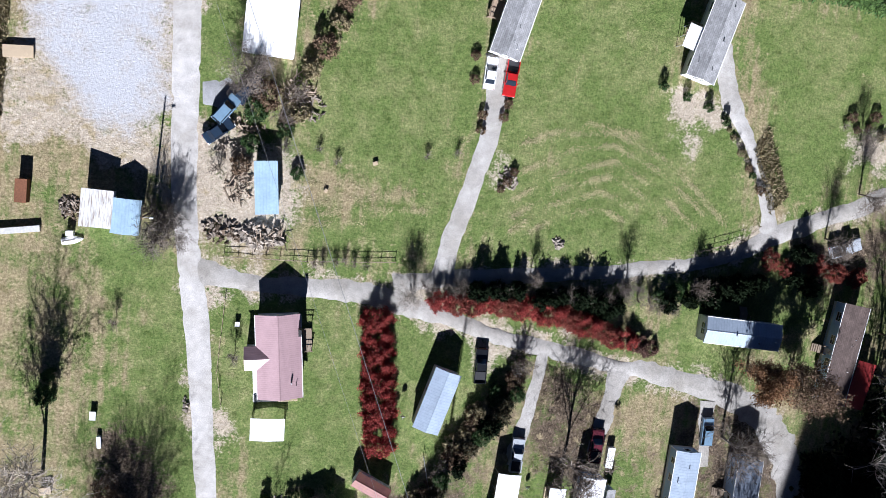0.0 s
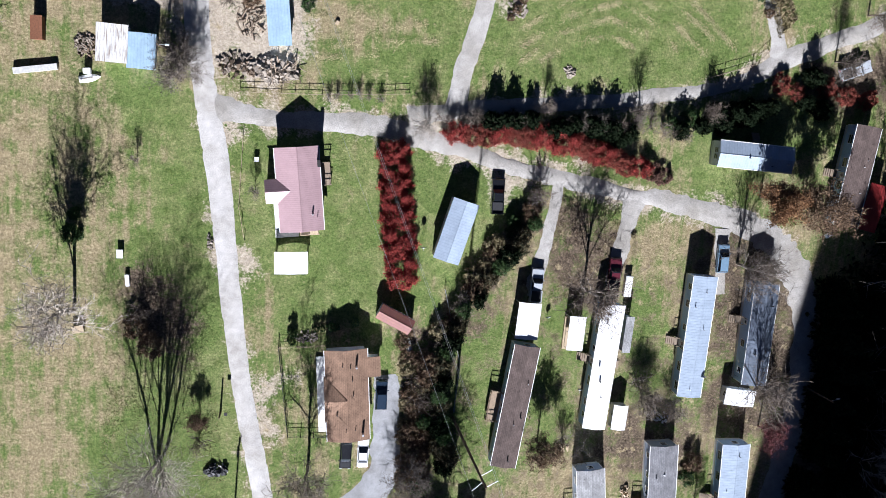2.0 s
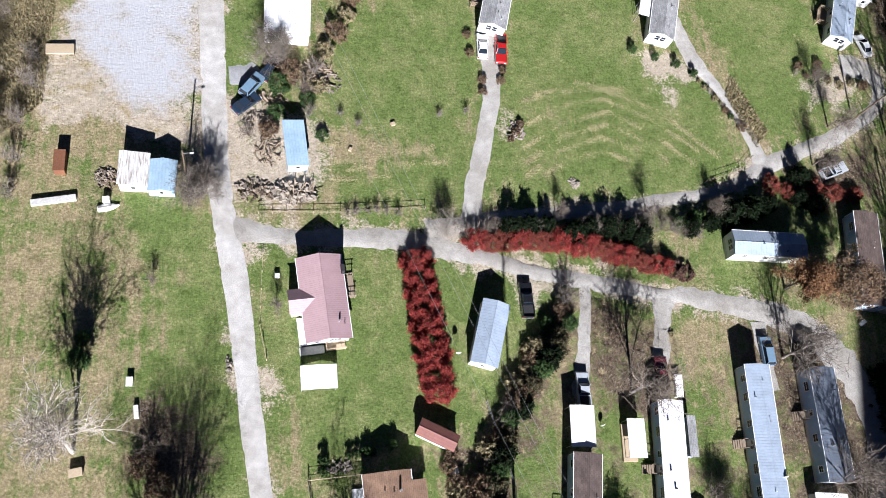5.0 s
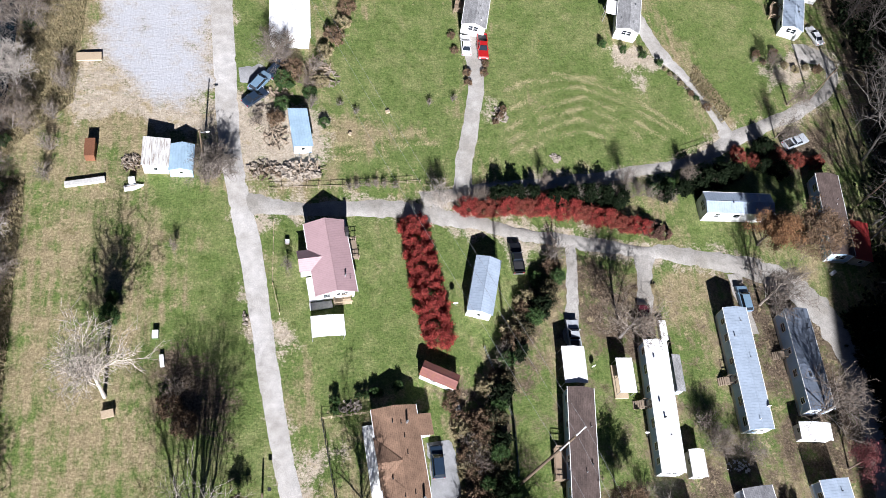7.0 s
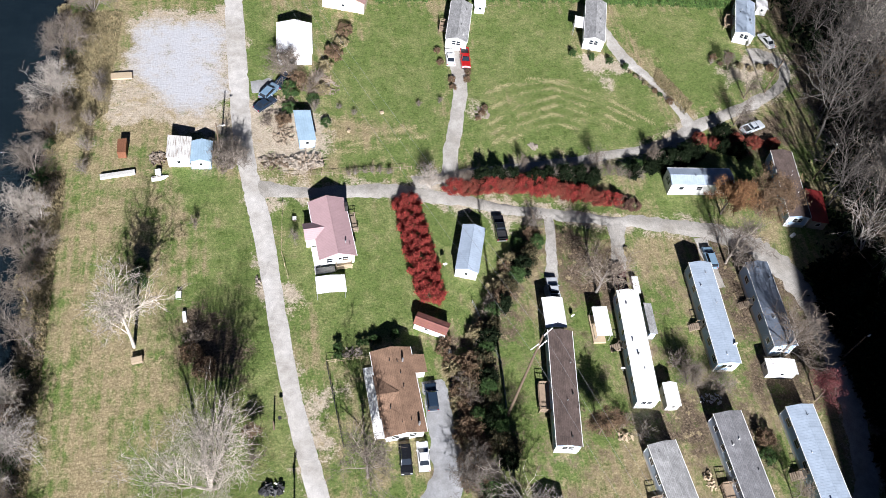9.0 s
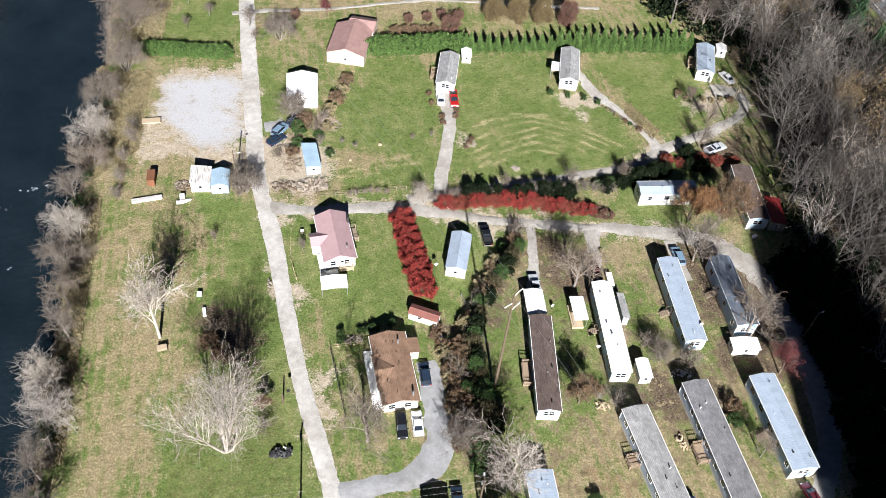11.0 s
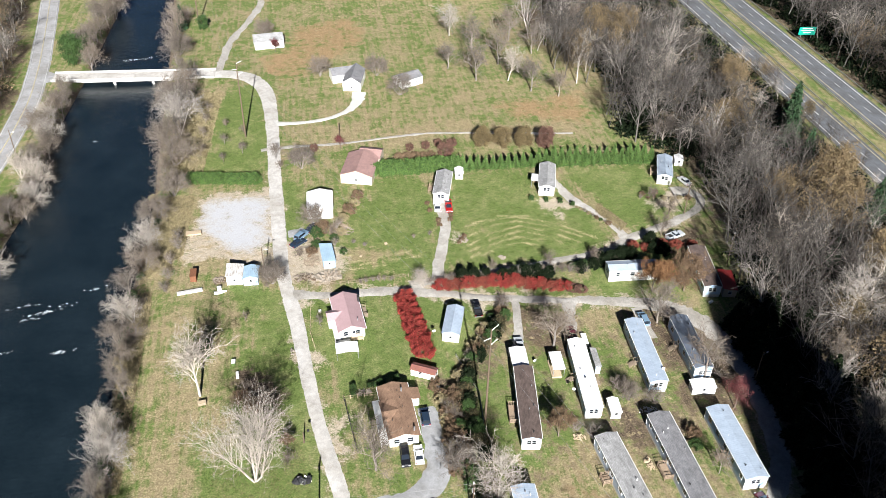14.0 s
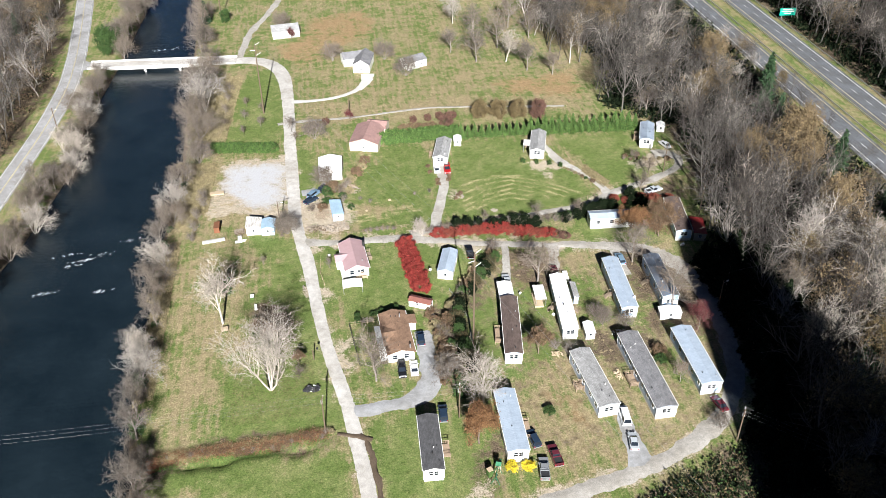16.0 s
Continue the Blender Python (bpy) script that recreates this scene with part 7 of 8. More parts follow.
def brush_field():
    rng = np.random.default_rng(80)
    n = 1500
    x, y = rng.uniform(22, 76, n), rng.uniform(-118, -48, n)
    ok = (y < np.interp(x, [20, 33, 47, 54, 61, 68, 76], [-85, -78.5, -74.5, -71.5, -64.5, -52, -48])) & (x < 74)
    x, y = x[ok], y[ok]
    c = np.stack([x, y, land_z(x, y) + rng.uniform(0.2, 1.1, len(x))], 1)
    # the near-black share paints the shade near the lane into the brush
    for mat, share in (("leaf_shade", 24000), ("leaf_olive", 5000), ("leaf_green", 5000)):
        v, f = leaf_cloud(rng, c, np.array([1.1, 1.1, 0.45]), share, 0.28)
        tagged(new("brush", cloud_mesh("brush", v, f, MAT[mat])), "tangled brush beyond the gravel lane, partly coloured black as shade", "brush", kind="stuff")


brush_field()
# conifers added to fill the black shaded strip; the shade is in their leaf colour
hemlock = conifer("hemlock", 72, 2.9, 11.0, MAT["leaf_shade"], "dense conifer with shade-black leaves", 2400, 0.40)
shade_conifer_b = conifer("hemlock", 73, 3.2, 9.0, MAT["leaf_shade"], "dense conifer with shade-black leaves", 2400, 0.40)
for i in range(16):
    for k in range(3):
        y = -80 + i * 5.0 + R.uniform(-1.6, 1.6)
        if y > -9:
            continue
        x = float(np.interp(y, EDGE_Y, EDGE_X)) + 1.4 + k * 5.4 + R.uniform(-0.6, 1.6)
        place(R.choice([hemlock, shade_conifer_b]), x, y, R.uniform(0.85, 1.2), R.uniform(0, 360), "dense shade-black conifer added to darken the edge of the woods", "hemlocks along the lane")
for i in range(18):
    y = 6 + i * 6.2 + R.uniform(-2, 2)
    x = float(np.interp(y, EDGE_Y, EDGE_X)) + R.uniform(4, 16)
    place(R.choice([hemlock, shade_conifer_b]), x, y, R.uniform(0.6, 1.0), R.uniform(0, 360), "shade-black conifer added in the woods", "hemlocks in the woods")
pine = conifer("pine", 71, 3.4, 15.0, MAT["leaf_pine"], "tall green pine", 3600, 0.55)
for x, y, s in ((118, 62, 1.0), (122, 70, 1.1), (117, 50, 0.9), (120, -6, 1.0), (117.7, -14, 1.1), (110, -30, 0.9), (121, 20, 1.0), (100, -48, 0.8), (-148, 182, 0.6), (-72, 182, 0.7), (104, 8, 0.7), (92, -52, 0.9)):
    place(pine, x, y, s, R.uniform(0, 360), "tall green pine among bare trees", "pines")
for x, y, s in ((84, -30, 1.6), (92, -18, 1.9), (99, -38, 1.8), (88, 5, 1.6), (95, 15, 1.7), (104, -50, 1.7), (81, -50, 1.5), (110, 0, 1.5), (100, 45, 1.6), (93, 60, 1.5), (87, 95, 1.6), (96, 110, 1.5), (82, 72, 1.4), (106, -22, 1.8)):
    place(R.choice([bare_white, bare_white, bare_b]), x, y, s, R.uniform(0, 360), "tall bare pale-limbed tree standing over dark woods", "tall trees of the woods")
for x, y, s in ((110, 92, 1.1), (100, 70, 1.0), (114, 30, 1.2), (112, 20, 1.1), (105, -5, 1.2), (108, -20, 1.0), (88, 138, 1.2), (83, 142, 1.1), (98, 30, 0.9)):
    place(leafy_tan, x, y, s * 1.35, R.uniform(0, 360), "tall tree with dry tan leaves in the woods", "dry-leaved trees")
retire(hemlock, shade_conifer_b, pine, leafy_tan, leafy_orange, leafy_brown, bare_a, bare_b, bare_white, bare_dark, multi, multi_b)


# ---------------------------------------------------------------- poles and wires
def tall_pole(x, y, h, turn, label):
    p = thing("power_pole", pose(x, y, 0, 0, 0, turn), label, "power pole", "power poles")
    part("pole", Shape().rod((0, 0, -0.3), (0, 0, h), 0.26, 0.15, 10), MAT["pole_wood"], p)
    ends = []
    for z, s in ((h - 0.4, 1), (h - 2.2, -1), (h - 4.0, 1)):
        a = part("arm", Shape().rod((0, 0, z), (s * 1.5, 0, z + 0.35), 0.09, 0.07, 6), MAT["white_trim"], p, "pale line-post arm")
        part("insulator", Shape().rod((s * 1.5, 0, z + 0.3), (s * 1.9, 0, z + 0.4), 0.11, 0.08, 8), MAT["ceramic"], a)
        ends.append(pose(x, y, 0, 0, 0, turn) @ Vector((s * 1.9, 0, z + 0.4)))
    return ends


def utility_pole(x, y, h, turn, label="wooden utility pole with one crossarm", arm=True, lamp=False):
    p = thing("utility_pole", pose(x, y, float(land_z(x, y)), 0, 0, turn), label, "utility pole", "utility poles")
    part("pole", Shape().rod((0, 0, -0.3), (0, 0, h), 0.17, 0.11, 9), MAT["pole_wood"], p)
    ends = []
    if arm:
        a = part("crossarm", Shape().box(-1.2, -0.16, h - 0.7, 1.2, -0.04, h - 0.55), MAT["wood"], p)
        for s in (-1.1, 0.0, 1.1):
            part("insulator", Shape().rod((s, -0.1, h - 0.55), (s, -0.1, h - 0.35), 0.06, 0.04, 8), MAT["ceramic"], a)
            ends.append(pose(x, y, float(land_z(x, y)), 0, 0, turn) @ Vector((s, -0.1, h - 0.33)))
        part("transformer", Shape().rod((0.3, 0.12, h - 2.0), (0.3, 0.12, h - 1.1), 0.22, sides=12), MAT["steel"], p)
    if lamp:
        l = part("lamp_arm", Shape().rod((0, 0, h - 0.9), (1.1, 0, h - 0.5), 0.035, sides=6), MAT["steel"], p)
        part("lamp_head", Shape().rod((1.0, 0, h - 0.68), (1.5, 0, h - 0.55), 0.16, 0.1, 8), MAT["ceramic"], l)
    return ends


def wire(a, b, sag, r=0.016, mat="wire"):
    a, b = Vector(a), Vector(b)
    pts = [a.lerp(b, i / 16) - Vector((0, 0, 4 * sag * (i / 16) * (1 - i / 16))) for i in range(17)]
    sh = Shape()
    d = (b - a).normalized()
    u, w = d.cross((0, 0, 1)).normalized(), Vector((0, 0, 1))
    for p in pts:
        sh.v.extend(tuple(p + o * r) for o in (u, w, -u, -w))
    for i in range(16):
        sh.f.extend((4 * i + k, 4 * i + (k + 1) % 4, 4 * i + 4 + (k + 1) % 4, 4 * i + 4 + k) for k in range(4))
    tagged(new("power_line", sh.mesh("power_line", MAT[mat])), "thin overhead power line strung between poles", "power line", "power lines")


TALL = [tall_pole(5.4, -33.2, 27, 35, "very tall wooden transmission pole beside the hedgerow"), tall_pole(-45.8, 94, 25, 35, "very tall wooden transmission pole beside the road"), tall_pole(-66, 186, 25, 35, "tall wooden transmission pole beyond the bridge")]
far_south = [e + Vector((62, -170, 0)) for e in TALL[0]]
for a, b in ((TALL[0], TALL[1]), (TALL[1], TALL[2]), (far_south, TALL[0])):
    for p, q in zip(a, b):
        wire(p, q, 2.6)
UP = {}
for key, x, y, h, t, arm, lamp in (("a", -39.3, 22.6, 9, 0, False, True), ("b", -29.2, -54.5, 10, 80, True, False), ("c", -1.1, -54.3, 9, 80, True, True), ("d", 77.5, 12, 10, 60, True, True), ("e", 80.4, 2.6, 10, 60, True, False), ("f", 66.7, -27.9, 8.5, 20, False, True), ("h", -31.2, -32.1, 3, 0, False, False), ("i", 53.9, -69.0, 9, 60, True, True), ("j", -112, 88, 10, 0, False, True), ("k", -17, 86.4, 7, 0, False, False), ("l", 75.5, 36, 10, 60, True, False)):
    UP[key] = utility_pole(x, y, h, t, "plain wooden utility pole" + (" with crossarm and transformer" if arm else "") + (" and a white lamp" if lamp else ""), arm, lamp)
for a, b in (("b", "c"), ("d", "e"), ("d", "l")):
    for p, q in zip(UP[a], UP[b]):
        wire(p, q, 0.9, 0.011)
for p in UP["b"]:
    wire(p, p + Vector((-110, 0, -0.5)), 1.8, 0.009)
for p in UP["i"]:
    wire(p, p + Vector((70, -60, 2)), 1.5, 0.012)
    wire(p, p + Vector((-38, 2, -4.4)), 0.8, 0.007, "wire_dark")


# ---------------------------------------------------------------- clutter
def fence(name, pts, h, label, post=2.2, rails=2, mat="wood", mesh_wire=False):
    f = thing(name, pose(0, 0, 0), label, "fence")
    pm = Shape().box(-0.05, -0.05, -0.2, 0.05, 0.05, h).mesh("post", MAT[mat])
    for (ax, ay), (bx, by) in zip(pts[:-1], pts[1:]):
        n = max(1, int(math.hypot(bx - ax, by - ay) / post))
        for i in range(n + 1):
            o = new("post", pm)
            px, py = ax + (bx - ax) * i / n, ay + (by - ay) * i / n
            o.matrix_basis = pose(px, py, float(land_z(px, py)))
            o.parent = f
        for k in range(rails):
            z = h * (k + 0.7) / rails
            part("rail", Shape().rod((ax, ay, z), (bx, by, z), 0.03, sides=5), MAT[mat], f)


fence("fence", [(-28.4, 10.6), (-28.9, 0), (-28.0, -5)], 0.9, "low rope and post fence round the front lawn", 2.4, 1, "wood_pale")
fence("fence", [(-22.6, -21.6), (-15.4, -21.2)], 1.2, "pale garden fence beside the brown house", 1.4, 2, "wood_pale")
fence("fence", [(-22.6, -21.6), (-20.9, -36), (-14.8, -36)], 1.2, "dark wire fence round a small yard", 1.8, 3, "black_pipe")
fence("fence", [(-29, 17), (-17, 17.2), (-4, 18)], 1.0, "wire fence along the lane with wooden posts", 2.0, 2, "wood")
fence("fence", [(44, 23.2), (51, 25.5), (53.5, 28)], 1.1, "wooden post fence at the field's corner", 2.0, 2, "wood")
fence("fence", [(3, -12), (6, -24), (5.4, -32)], 1.0, "thin wire fence behind the hedgerow", 2.6, 2, "steel")


def heap(name, x, y, rx, ry, h, n, mat, label, category, seed, size=(0.2, 0.6), long=1.0, kind="stuff"):
    """A heap of rough blocks or boards."""
    rng = np.random.default_rng(seed)
    sh = Shape()
    for _ in range(n):
        a, q = rng.uniform(0, 6.283), math.sqrt(rng.uniform(0, 1))
        px, py = x + math.cos(a) * rx * q, y + math.sin(a) * ry * q
        s = rng.uniform(*size)
        z = float(land_z(px, py)) + h * (1 - q) * rng.uniform(0.2, 1) + s * 0.15
        m = Matrix.Translation((px, py, z)) @ Euler(rng.normal(0, 0.5, 3) + np.array([0, 0, rng.uniform(0, 6.28)])).to_matrix().to_4x4()
        b = Shape().box(-s * long, -s * 0.5, -s * 0.35, s * long, s * 0.5, s * 0.35)
        v = [m @ (Vector(p) + Vector(rng.normal(0, s * 0.12, 3))) for p in b.v]
        sh.add(v, b.f)
    tagged(new(name, sh.mesh(name, MAT[mat])), label, category, kind=kind)


heap("rock_pile", -24.0, 20.6, 3.6, 1.8, 0.9, 130, "stone", "heap of broken stone and brush beside the lane", "rock pile", 1)
heap("lumber_pile", -23.2, 20.2, 3.4, 1.5, 1.0, 60, "wood", "grey timber thrown on a stone heap", "lumber pile", 2, (0.06, 0.12), 14)
heap("stump_pile", -29.8, 21.0, 2.6, 1.8, 0.5, 46, "wood_old", "cut logs and stumps standing by the junction", "stump pile", 3, (0.2, 0.4))
heap("stump_pile", -29.4, 20.6, 2.8, 1.8, 0.5, 40, "pole_wood", "dark cut stumps standing by the junction", "stump pile", 4, (0.2, 0.4))
heap("scrap_pile", -28.6, 32.6, 2.4, 1.1, 0.7, 60, "wood_old", "heap of old boards and scrap", "scrap pile", 5, (0.08, 0.25), 2.5)
heap("scrap_pile", -26.8, 36.0, 2.4, 1.5, 0.8, 70, "wood", "heap of weathered scrap beside a parked car", "scrap pile", 6, (0.08, 0.26), 2.5)
heap("scrap_pile", -27.4, 27.4, 2.2, 2.6, 0.7, 70, "wood", "heap of old timber beside a blue shed", "scrap pile", 7, (0.06, 0.18), 5)
heap("log_pile", -20.0, 42.0, 2.6, 2.4, 0.7, 70, "wood", "cut logs and brush at the field's edge", "log pile", 8, (0.08, 0.16), 6)
heap("log_pile", -18.0, 39.5, 2.0, 1.8, 0.6, 60, "wood_old", "split logs at the field's edge", "log pile", 9, (0.1, 0.22), 2)
heap("firewood_pile", -50.6, 22.6, 1.5, 1.5, 0.5, 90, "wood_old", "scattered firewood beside a shed", "firewood", 10, (0.12, 0.3))
heap("firewood_pile", -50.4, 22.2, 1.7, 1.6, 0.4, 60, "pole_wood", "dark firewood beside a shed", "firewood", 11, (0.12, 0.3))
heap("fire_ring", 20.9, 22.7, 0.9, 0.9, 0.25, 40, "stone", "ring of stones round a fire pit in the field", "fire pit", 12, (0.15, 0.3))
heap("rock_bed", 12.0, 31.8, 1.6, 1.8, 0.3, 50, "stone", "rocks on a bare island bed", "rock bed", 13, (0.15, 0.35))
heap("junk_pile", -31.8, -41.6, 1.6, 1.0, 0.8, 40, "dark_plastic", "dark junk heap beside the road", "junk pile", 14)
heap("junk_pile", -31.4, -41.4, 1.4, 0.9, 0.9, 16, "white_trim", "white buckets and junk beside the road", "junk pile", 15, (0.15, 0.3))
heap("brush_pile", -64.5, -58.5, 2.6, 1.6, 1.4, 150, "rust", "red-brown brush pile on the river bank", "brush pile", 16, (0.05, 0.1), 10)
heap("junk_pile", 35.8, -46.8, 1.0, 1.6, 0.7, 36, "wood_pale", "odds and ends on a porch beside a mobile home", "junk pile", 17, (0.12, 0.35))
heap("junk_pile", 24.0, -38.4, 1.2, 0.8, 0.7, 24, "wood_pale", "lumber and bins at a mobile home's end", "junk pile", 18, (0.12, 0.3), 2)
heap("junk_pile", 40.5, -33.2, 2.2, 1.0, 0.6, 34, "white_trim", "toys and white junk between mobile homes", "junk pile", 19, (0.1, 0.3))
heap("junk_pile", -2.6, -27.2, 0.6, 1.6, 0.6, 26, "dark_plastic", "row of dark bins along the driveway", "junk pile", 20, (0.2, 0.35))
heap("junk_pile", -33.0, -5.4, 0.5, 1.2, 0.4, 16, "stone", "stones beside the road", "junk pile", 21, (0.12, 0.3))
heap("garden_bed", -18.3, -19.9, 1.8, 1.0, 0.4, 60, "stone", "round garden bed edged with stones", "garden bed", 22, (0.1, 0.25))


def box_thing(name, x, y, z, sx, sy, sz, turn, mat, label, category, lid=None, legs=False):
    t = thing(name, pose(x, y, z, 0, 0, turn), label, category)
    part("body", Shape().box(-sx / 2, -sy / 2, 0.25 if legs else 0, sx / 2, sy / 2, sz), MAT[mat], t, bevel=0.04)
    if lid:
        part("lid", Shape().box(-sx / 2 - 0.04, -sy / 2 - 0.04, sz + 0.004, sx / 2 + 0.04, sy / 2 + 0.04, sz + 0.07), MAT[lid], t)
    if legs:
        for a in (-1, 1):
            for b in (-1, 1):
                part("leg", Shape().box(a * (sx / 2 - 0.1) - 0.05, b * (sy / 2 - 0.1) - 0.05, 0, a * (sx / 2 - 0.1) + 0.05, b * (sy / 2 - 0.1) + 0.05, 0.3), MAT["wood"], t)
    return t


box_thing("trailer_box", -56.6, 24.3, 0, 1.5, 3.2, 1.7, 0, "rust", "rusty open trailer box in the dry grass", "trailer box", "rust")
box_thing("flatbed_trailer", -58.0, 43.2, 0, 4.0, 1.7, 0.6, 3, "wood_pale", "pale flatbed trailer beside the gravel lot", "trailer", None, True)
box_thing("long_trough", -57.2, 18.7, 0, 6.0, 0.9, 0.6, 9, "concrete", "long pale grey dock section lying in the grass", "dock section")
box_thing("cooler_box", -50.2, 18.8, 0, 1.0, 0.8, 1.0, 5, "white_trim", "white box beside a shed", "box")
box_thing("bench", -45.9, -7.5, 0, 0.8, 1.2, 0.7, 0, "leaf_green", "dark green garden box with a white front", "box", "white_trim")
box_thing("bench", -44.9, -11.5, 0, 0.6, 1.8, 0.6, 5, "white_trim", "white garden bench in the field", "bench")
box_thing("picnic_table", -51.9, -19.0, 0, 1.6, 1.0, 0.75, 10, "wood", "weathered table under a bare tree", "table", "wood_pale", True)
box_thing("mailbox", -30.2, -31.5, 2.6, 0.5, 0.5, 0.3, 0, "dark_plastic", "dark birdhouse box on a post", "birdhouse")
box_thing("trailer", 33.0, -10.8, 0, 1.2, 3.4, 1.0, -4, "white_trim", "narrow white trailer beside a mobile home", "trailer")
box_thing("porch_deck", 23.9, -18.8, 0, 2.2, 5.4, 0.5, -3, "wood_pale", "pale wooden deck under a white roof", "deck")
box_thing("white_bin", 67.6, -1.5, 0, 1.2, 0.6, 0.5, 30, "white_trim", "white bin beside the lane", "bin")
box_thing("stump", -8.2, 32.4, 0, 0.7, 0.6, 0.4, 20, "wood_pale", "pale cut stump in the field", "stump")
box_thing("stump", -15.1, 27.8, 0, 0.6, 0.5, 0.35, 60, "wood_pale", "pale cut stump in the dry grass", "stump")
box_thing("play_tower", 2.4, -70.5, 0, 1.0, 1.0, 1.8, 20, "leaf_green", "green play tower with a slide", "play set", "wood_pale")
box_thing("stone_well", -26.4, 7.2, 0, 0.6, 0.6, 0.6, 0, "stone", "small stone lantern on the lawn", "ornament", "white_trim")


def boat(x, y, length, width, height, turn, label):
    """A small boat lying keel up: a rounded hull that narrows to the bow, with its keel strip."""
    t = thing("boat", pose(x, y, 0, 0, 0, turn), label, "boat")
    hull = Shape()
    stations, ribs = 10, 9
    for i in range(stations):
        u = i / (stations - 1)
        half = width / 2 * (1 - 0.96 * max(0.0, (u - 0.45) / 0.55) ** 2) * (0.88 + 0.12 * min(1, u / 0.3))
        for j in range(ribs):
            a = math.pi * j / (ribs - 1)
            hull.v.append(((u - 0.5) * length, math.cos(a) * half, height * (1 - 0.25 * u * u) * math.sin(a) ** 0.7 + 0.02))
    for i in range(stations - 1):
        for j in range(ribs - 1):
            k = i * ribs + j
            hull.f.append((k, k + ribs, k + ribs + 1, k + 1))
    hull.f.append(tuple(range(ribs)))
    part("hull", hull, MAT["white_trim"], t, smooth=True)
    part("keel", Shape().box(-length * 0.46, -0.03, height * 0.97, length * 0.15, 0.03, height + 0.06), MAT["wood"], t)


boat(-49.9, 17.8, 3.0, 1.1, 0.45, 12, "upturned white boat in the grass")
boat(-2.4, -21.0, 2.7, 1.0, 0.5, 94, "white rowboat lying beside a low shed")


def road_sign():
    s = thing("highway_sign", pose(159.5, 132.2, float(land_z(159.5, 132.2)), 0, 0, -4), "green highway sign with unreadable white lines on two posts", "road sign")
    part("panel", Shape().box(-3.2, -0.05, 2.2, 3.2, 0.05, 5.2), plain("sign_green", (0.0, 0.28, 0.20), 0.5), s)
    for x in (-2, 2):
        part("post", Shape().rod((x, 0.1, -0.2), (x, 0.1, 5.1), 0.1, sides=8), MAT["steel"], s)
    for k, (w, z) in enumerate(((2.0, 4.5), (2.5, 3.7), (1.4, 2.9))):
        part("lettering", Shape().box(-w, -0.075, z, w, -0.055, z + 0.35), MAT["line_white"], s)


road_sign()


# ---------------------------------------------------------------- grass and leaves on the ground
def tufts(name, label, polys, n, mat, size, seed, height):
    rng = np.random.default_rng(seed)
    vs = []
    for poly, share in polys:
        p = np.array(poly)
        lo, hi = p.min(0), p.max(0)
        q = rng.uniform(0, 1, (int(n * share), 2)) * (hi - lo) + lo
        q = q[inside(q[:, 0], q[:, 1], poly)]
        vs.append(q)
    q = np.concatenate(vs)
    k = len(q)
    z = land_z(q[:, 0], q[:, 1])
    a = rng.uniform(0, 6.283, k)
    w = size * rng.uniform(0.5, 1.5, k)
    h = height * rng.uniform(0.4, 1.3, k)
    dx, dy = np.cos(a) * w, np.sin(a) * w
    lean = rng.normal(0, 0.5, (k, 2)) * h[:, None]
    v = np.stack([np.stack([q[:, 0] - dx, q[:, 1] - dy, z], 1), np.stack([q[:, 0] + dx, q[:, 1] + dy, z], 1), np.stack([q[:, 0] + lean[:, 0], q[:, 1] + lean[:, 1], z + h], 1)], 1).reshape(-1, 3)
    me = cloud_mesh(name, v, np.arange(3 * k).reshape(-1, 3), MAT[mat])
    tagged(new(name, me), label, "grass", kind="stuff")


tufts("dry_grass", "tall dry grass on the river bank", [([(-70, 62), (-59, 62), (-60, 34), (-70, 24)], 0.5), ([(-74, -40), (-66, -40), (-66, 20), (-74, 20)], 0.4), ([(-66, 66), (-58, 66), (-54, 126), (-70, 126)], 0.4), ([(53, 44), (58, 33), (55, 30), (51, 40)], 0.08)], 60000, "straw", 0.10, 3, 0.5)
tufts("fallen_leaves", "fallen brown leaves under the trees", [([(46, 0), (62, -4), (62, -36), (48, -36)], 0.4), ([(-48, -28), (-32, -28), (-30, -50), (-50, -50)], 0.5), ([(20, 3), (33, 2), (30, -14), (20, -14)], 0.3)], 30000, "leaf_brown", 0.10, 4, 0.05)


def hay_lines():
    """Thin lines of dry cut grass left by mowing."""
    rng = np.random.default_rng(91)
    c = []
    for line in HAY:
        p = np.array(line)
        d = np.r_[0, np.cumsum(np.hypot(*np.diff(p, axis=0).T))]
        s = rng.uniform(0, d[-1], int(d[-1] * 170))
        s = s[np.sin(s * 0.9) + np.sin(s * 0.37 + 2) + rng.normal(0, 0.9, len(s)) > 0.0]
        x, y = np.interp(s, d, p[:, 0]) + rng.normal(0, 0.32, len(s)), np.interp(s, d, p[:, 1]) + rng.normal(0, 0.3, len(s))
        c.append(np.stack([x, y, np.full(len(s), 0.05)], 1))
    c = np.concatenate(c)
    v, f = leaf_cloud(rng, c, np.array([0.03, 0.03, 0.01]), len(c), 0.085, 0.85)
    v[:, 2] = np.clip(v[:, 2], 0.045, 0.07)
    tagged(new("cut_grass", cloud_mesh("cut_grass", v, f, MAT["hay"])), "thin curving lines of dry cut grass on the field", "cut grass", kind="stuff")


hay_lines()


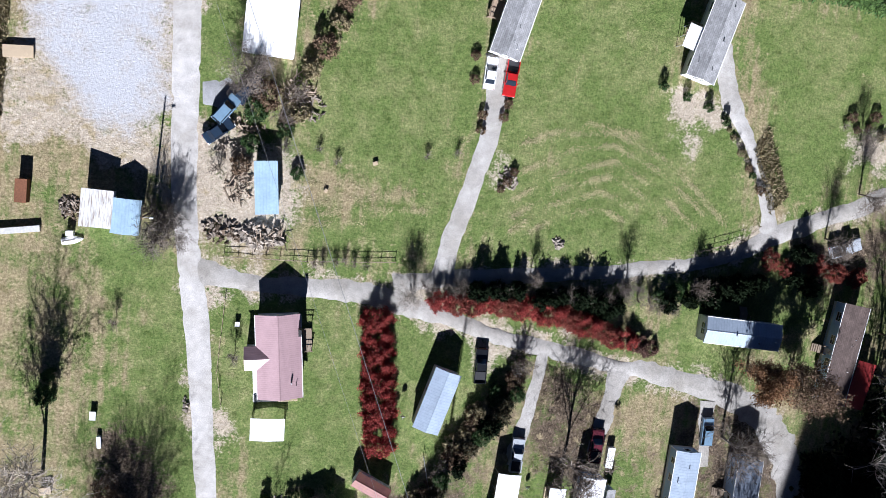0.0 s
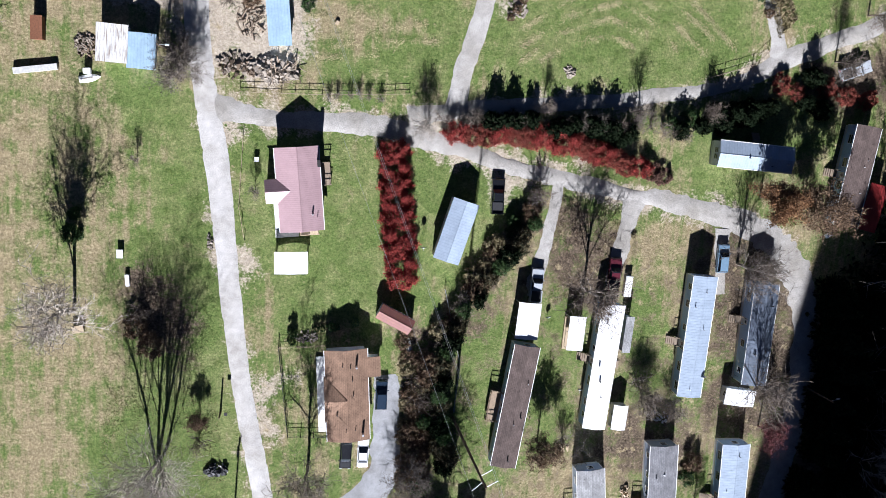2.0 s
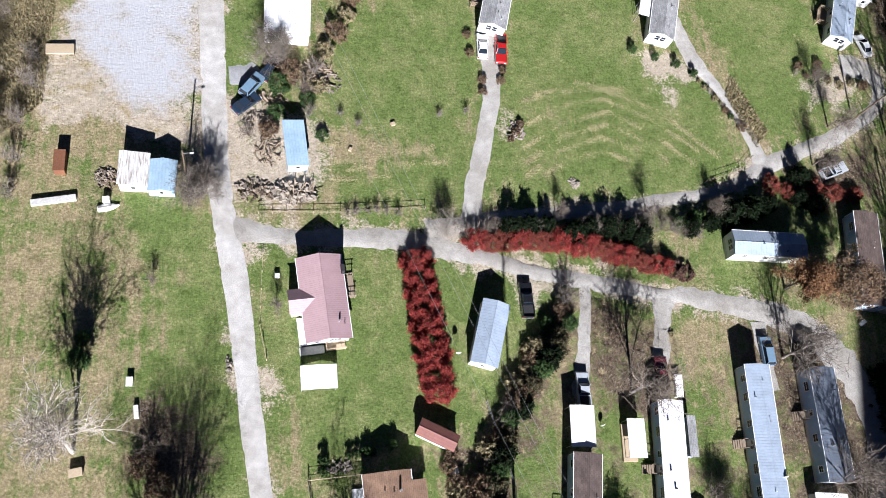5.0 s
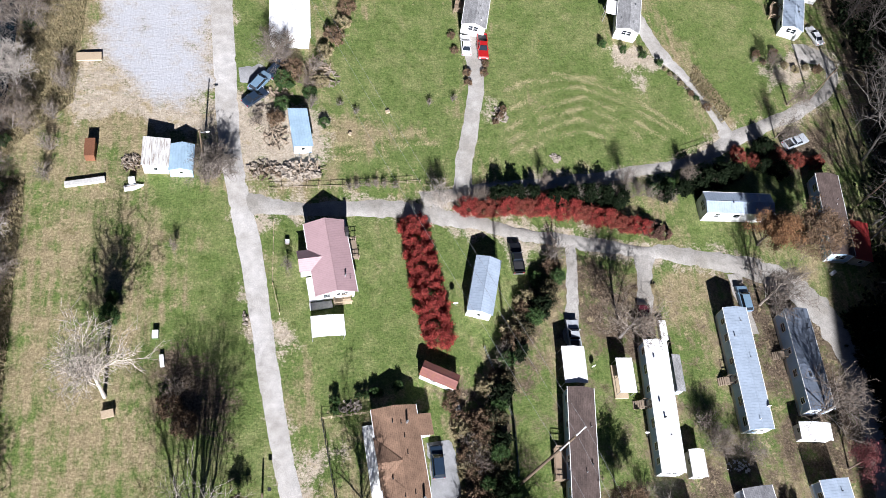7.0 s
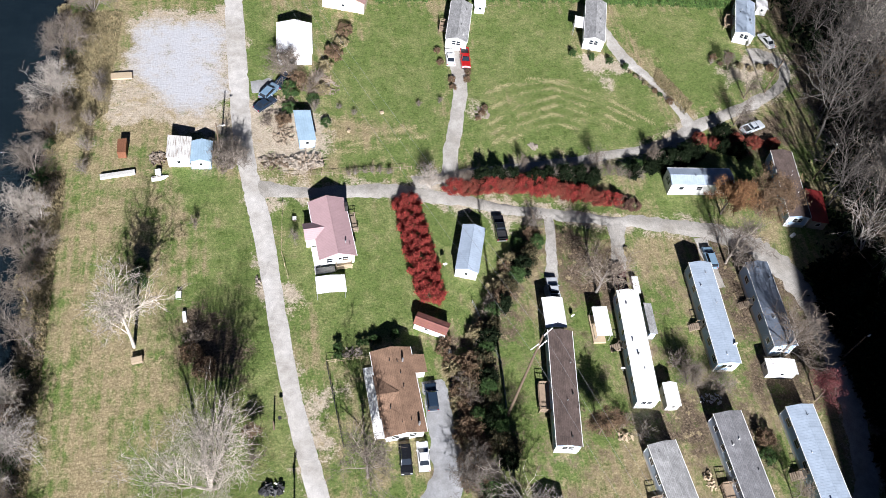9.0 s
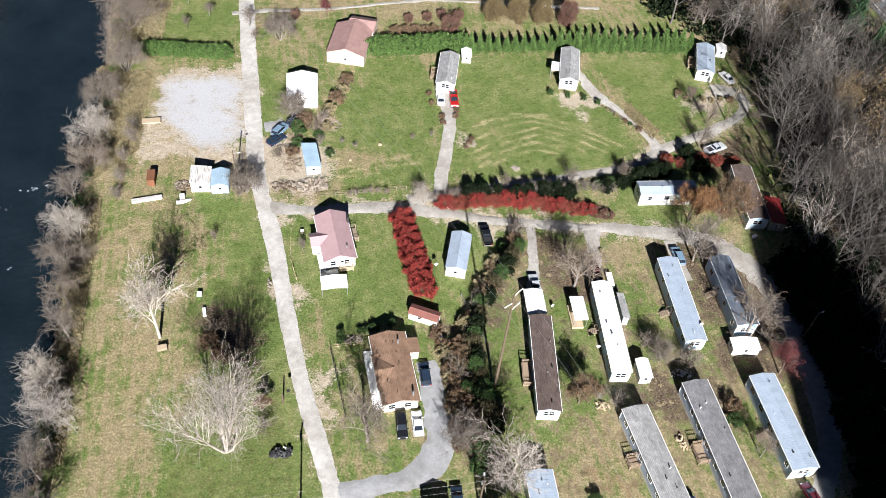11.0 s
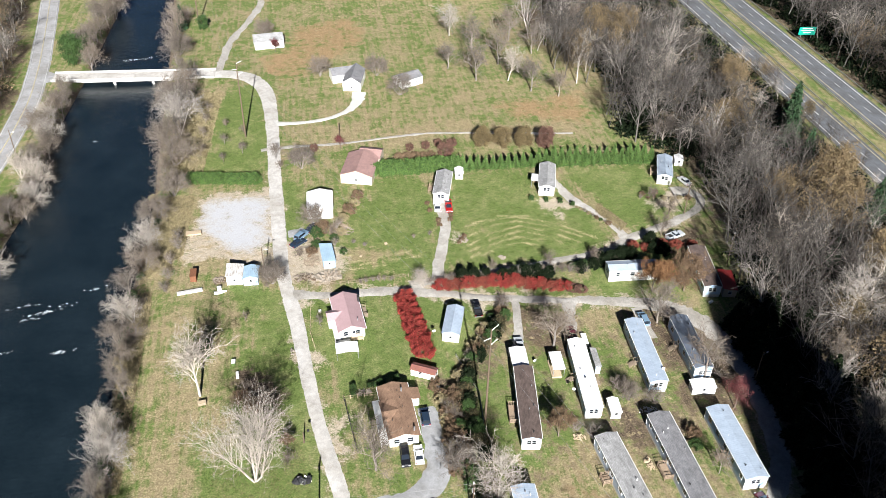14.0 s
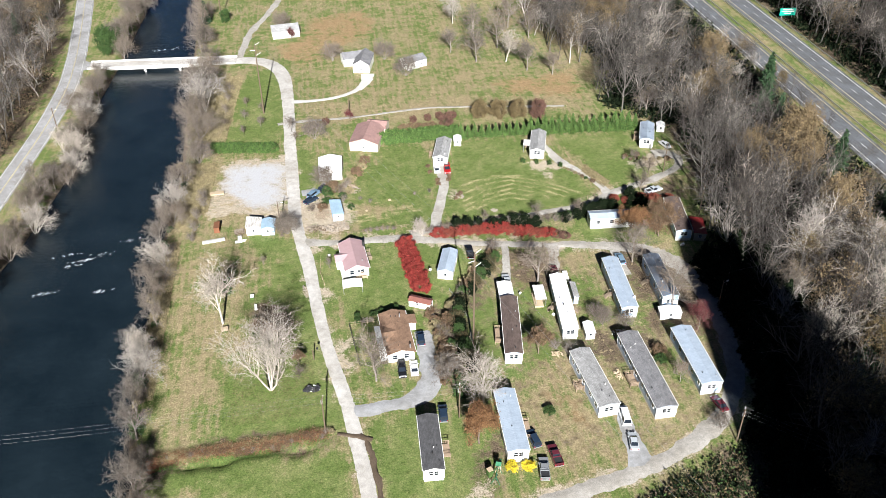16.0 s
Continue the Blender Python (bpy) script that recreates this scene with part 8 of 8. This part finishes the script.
def creek_weeds():
    """Rust-brown dead weeds in a thick band on the north bank of the creek, with green cress below."""
    rng = np.random.default_rng(97)
    n = 700
    x = rng.uniform(-64, -29, n)
    mid = -56.2 + 0.06 * (x + 45)
    y = mid + np.clip(rng.normal(0, 0.8, n), -1.6, 1.9)
    for mat, n_leaf, dy, tall, word in (("leaf_weed", 15000, 0.0, 0.55, "rust-brown dead weeds along the creek"), ("straw", 5000, 0.8, 0.45, "pale dead grass along the creek"), ("leaf_bright", 2600, -1.7, 0.2, "green cress at the creek's edge")):
        c = np.stack([x, y + dy, land_z(x, y + dy) + rng.uniform(0.05, tall, n)], 1)
        v, f = leaf_cloud(rng, c, np.array([0.35, 0.28, 0.14]), n_leaf, 0.12)
        v[:, 2] = np.maximum(v[:, 2], np.repeat(land_z(v[::4, 0], v[::4, 1]), 4) + 0.02)
        tagged(new("creek_weeds", cloud_mesh("creek_weeds", v, f, MAT[mat])), word, "weeds", kind="stuff")


creek_weeds()


def swing_set(x, y, turn):
    """A garden swing set: two pairs of splayed legs, a top beam, swings and a slide."""
    t = thing("swing_set", pose(x, y, 0, 0, 0, turn), "green wooden swing set with a slide and two swings", "swing set")
    for sx in (-1.4, 1.4):
        for sy in (-0.9, 0.9):
            part("leg", Shape().rod((sx, sy, 0), (sx, 0, 2.2), 0.06, sides=6), MAT["swing_green"], t)
    part("beam", Shape().rod((-1.7, 0, 2.2), (1.7, 0, 2.2), 0.07, sides=8), MAT["swing_green"], t)
    for sx in (-0.6, 0.5):
        swing = part("swing_seat", Shape().box(sx - 0.25, -0.1, 0.5, sx + 0.25, 0.1, 0.54), MAT["dark_plastic"], t)
        for dx in (-0.22, 0.22):
            part("chain", Shape().rod((sx + dx, 0, 0.54), (sx + dx, 0, 2.15), 0.012, sides=5), MAT["steel"], swing)
    part("platform", Shape().box(1.5, -0.5, 1.3, 2.6, 0.5, 1.38), MAT["wood_pale"], t)
    for px in (1.56, 2.54):
        for py in (-0.44, 0.44):
            part("post", Shape().box(px - 0.05, py - 0.05, 0, px + 0.05, py + 0.05, 2.1), MAT["wood_pale"], t)
    part("slide", Shape().prism_y([(2.6, 1.38), (4.6, 0.12), (4.9, 0.12), (4.9, 0.18), (4.62, 0.2), (2.6, 1.46)], -0.28, 0.28), MAT["swing_green"], t)
    part("canopy", Shape().prism_y([(1.4, 2.1), (2.7, 2.1), (2.05, 2.6)], -0.55, 0.55), MAT["swing_green"], t)


MAT["swing_green"] = plain("green_play_paint", (0.03, 0.16, 0.08), 0.6)
swing_set(3.6, -71.5, 70)
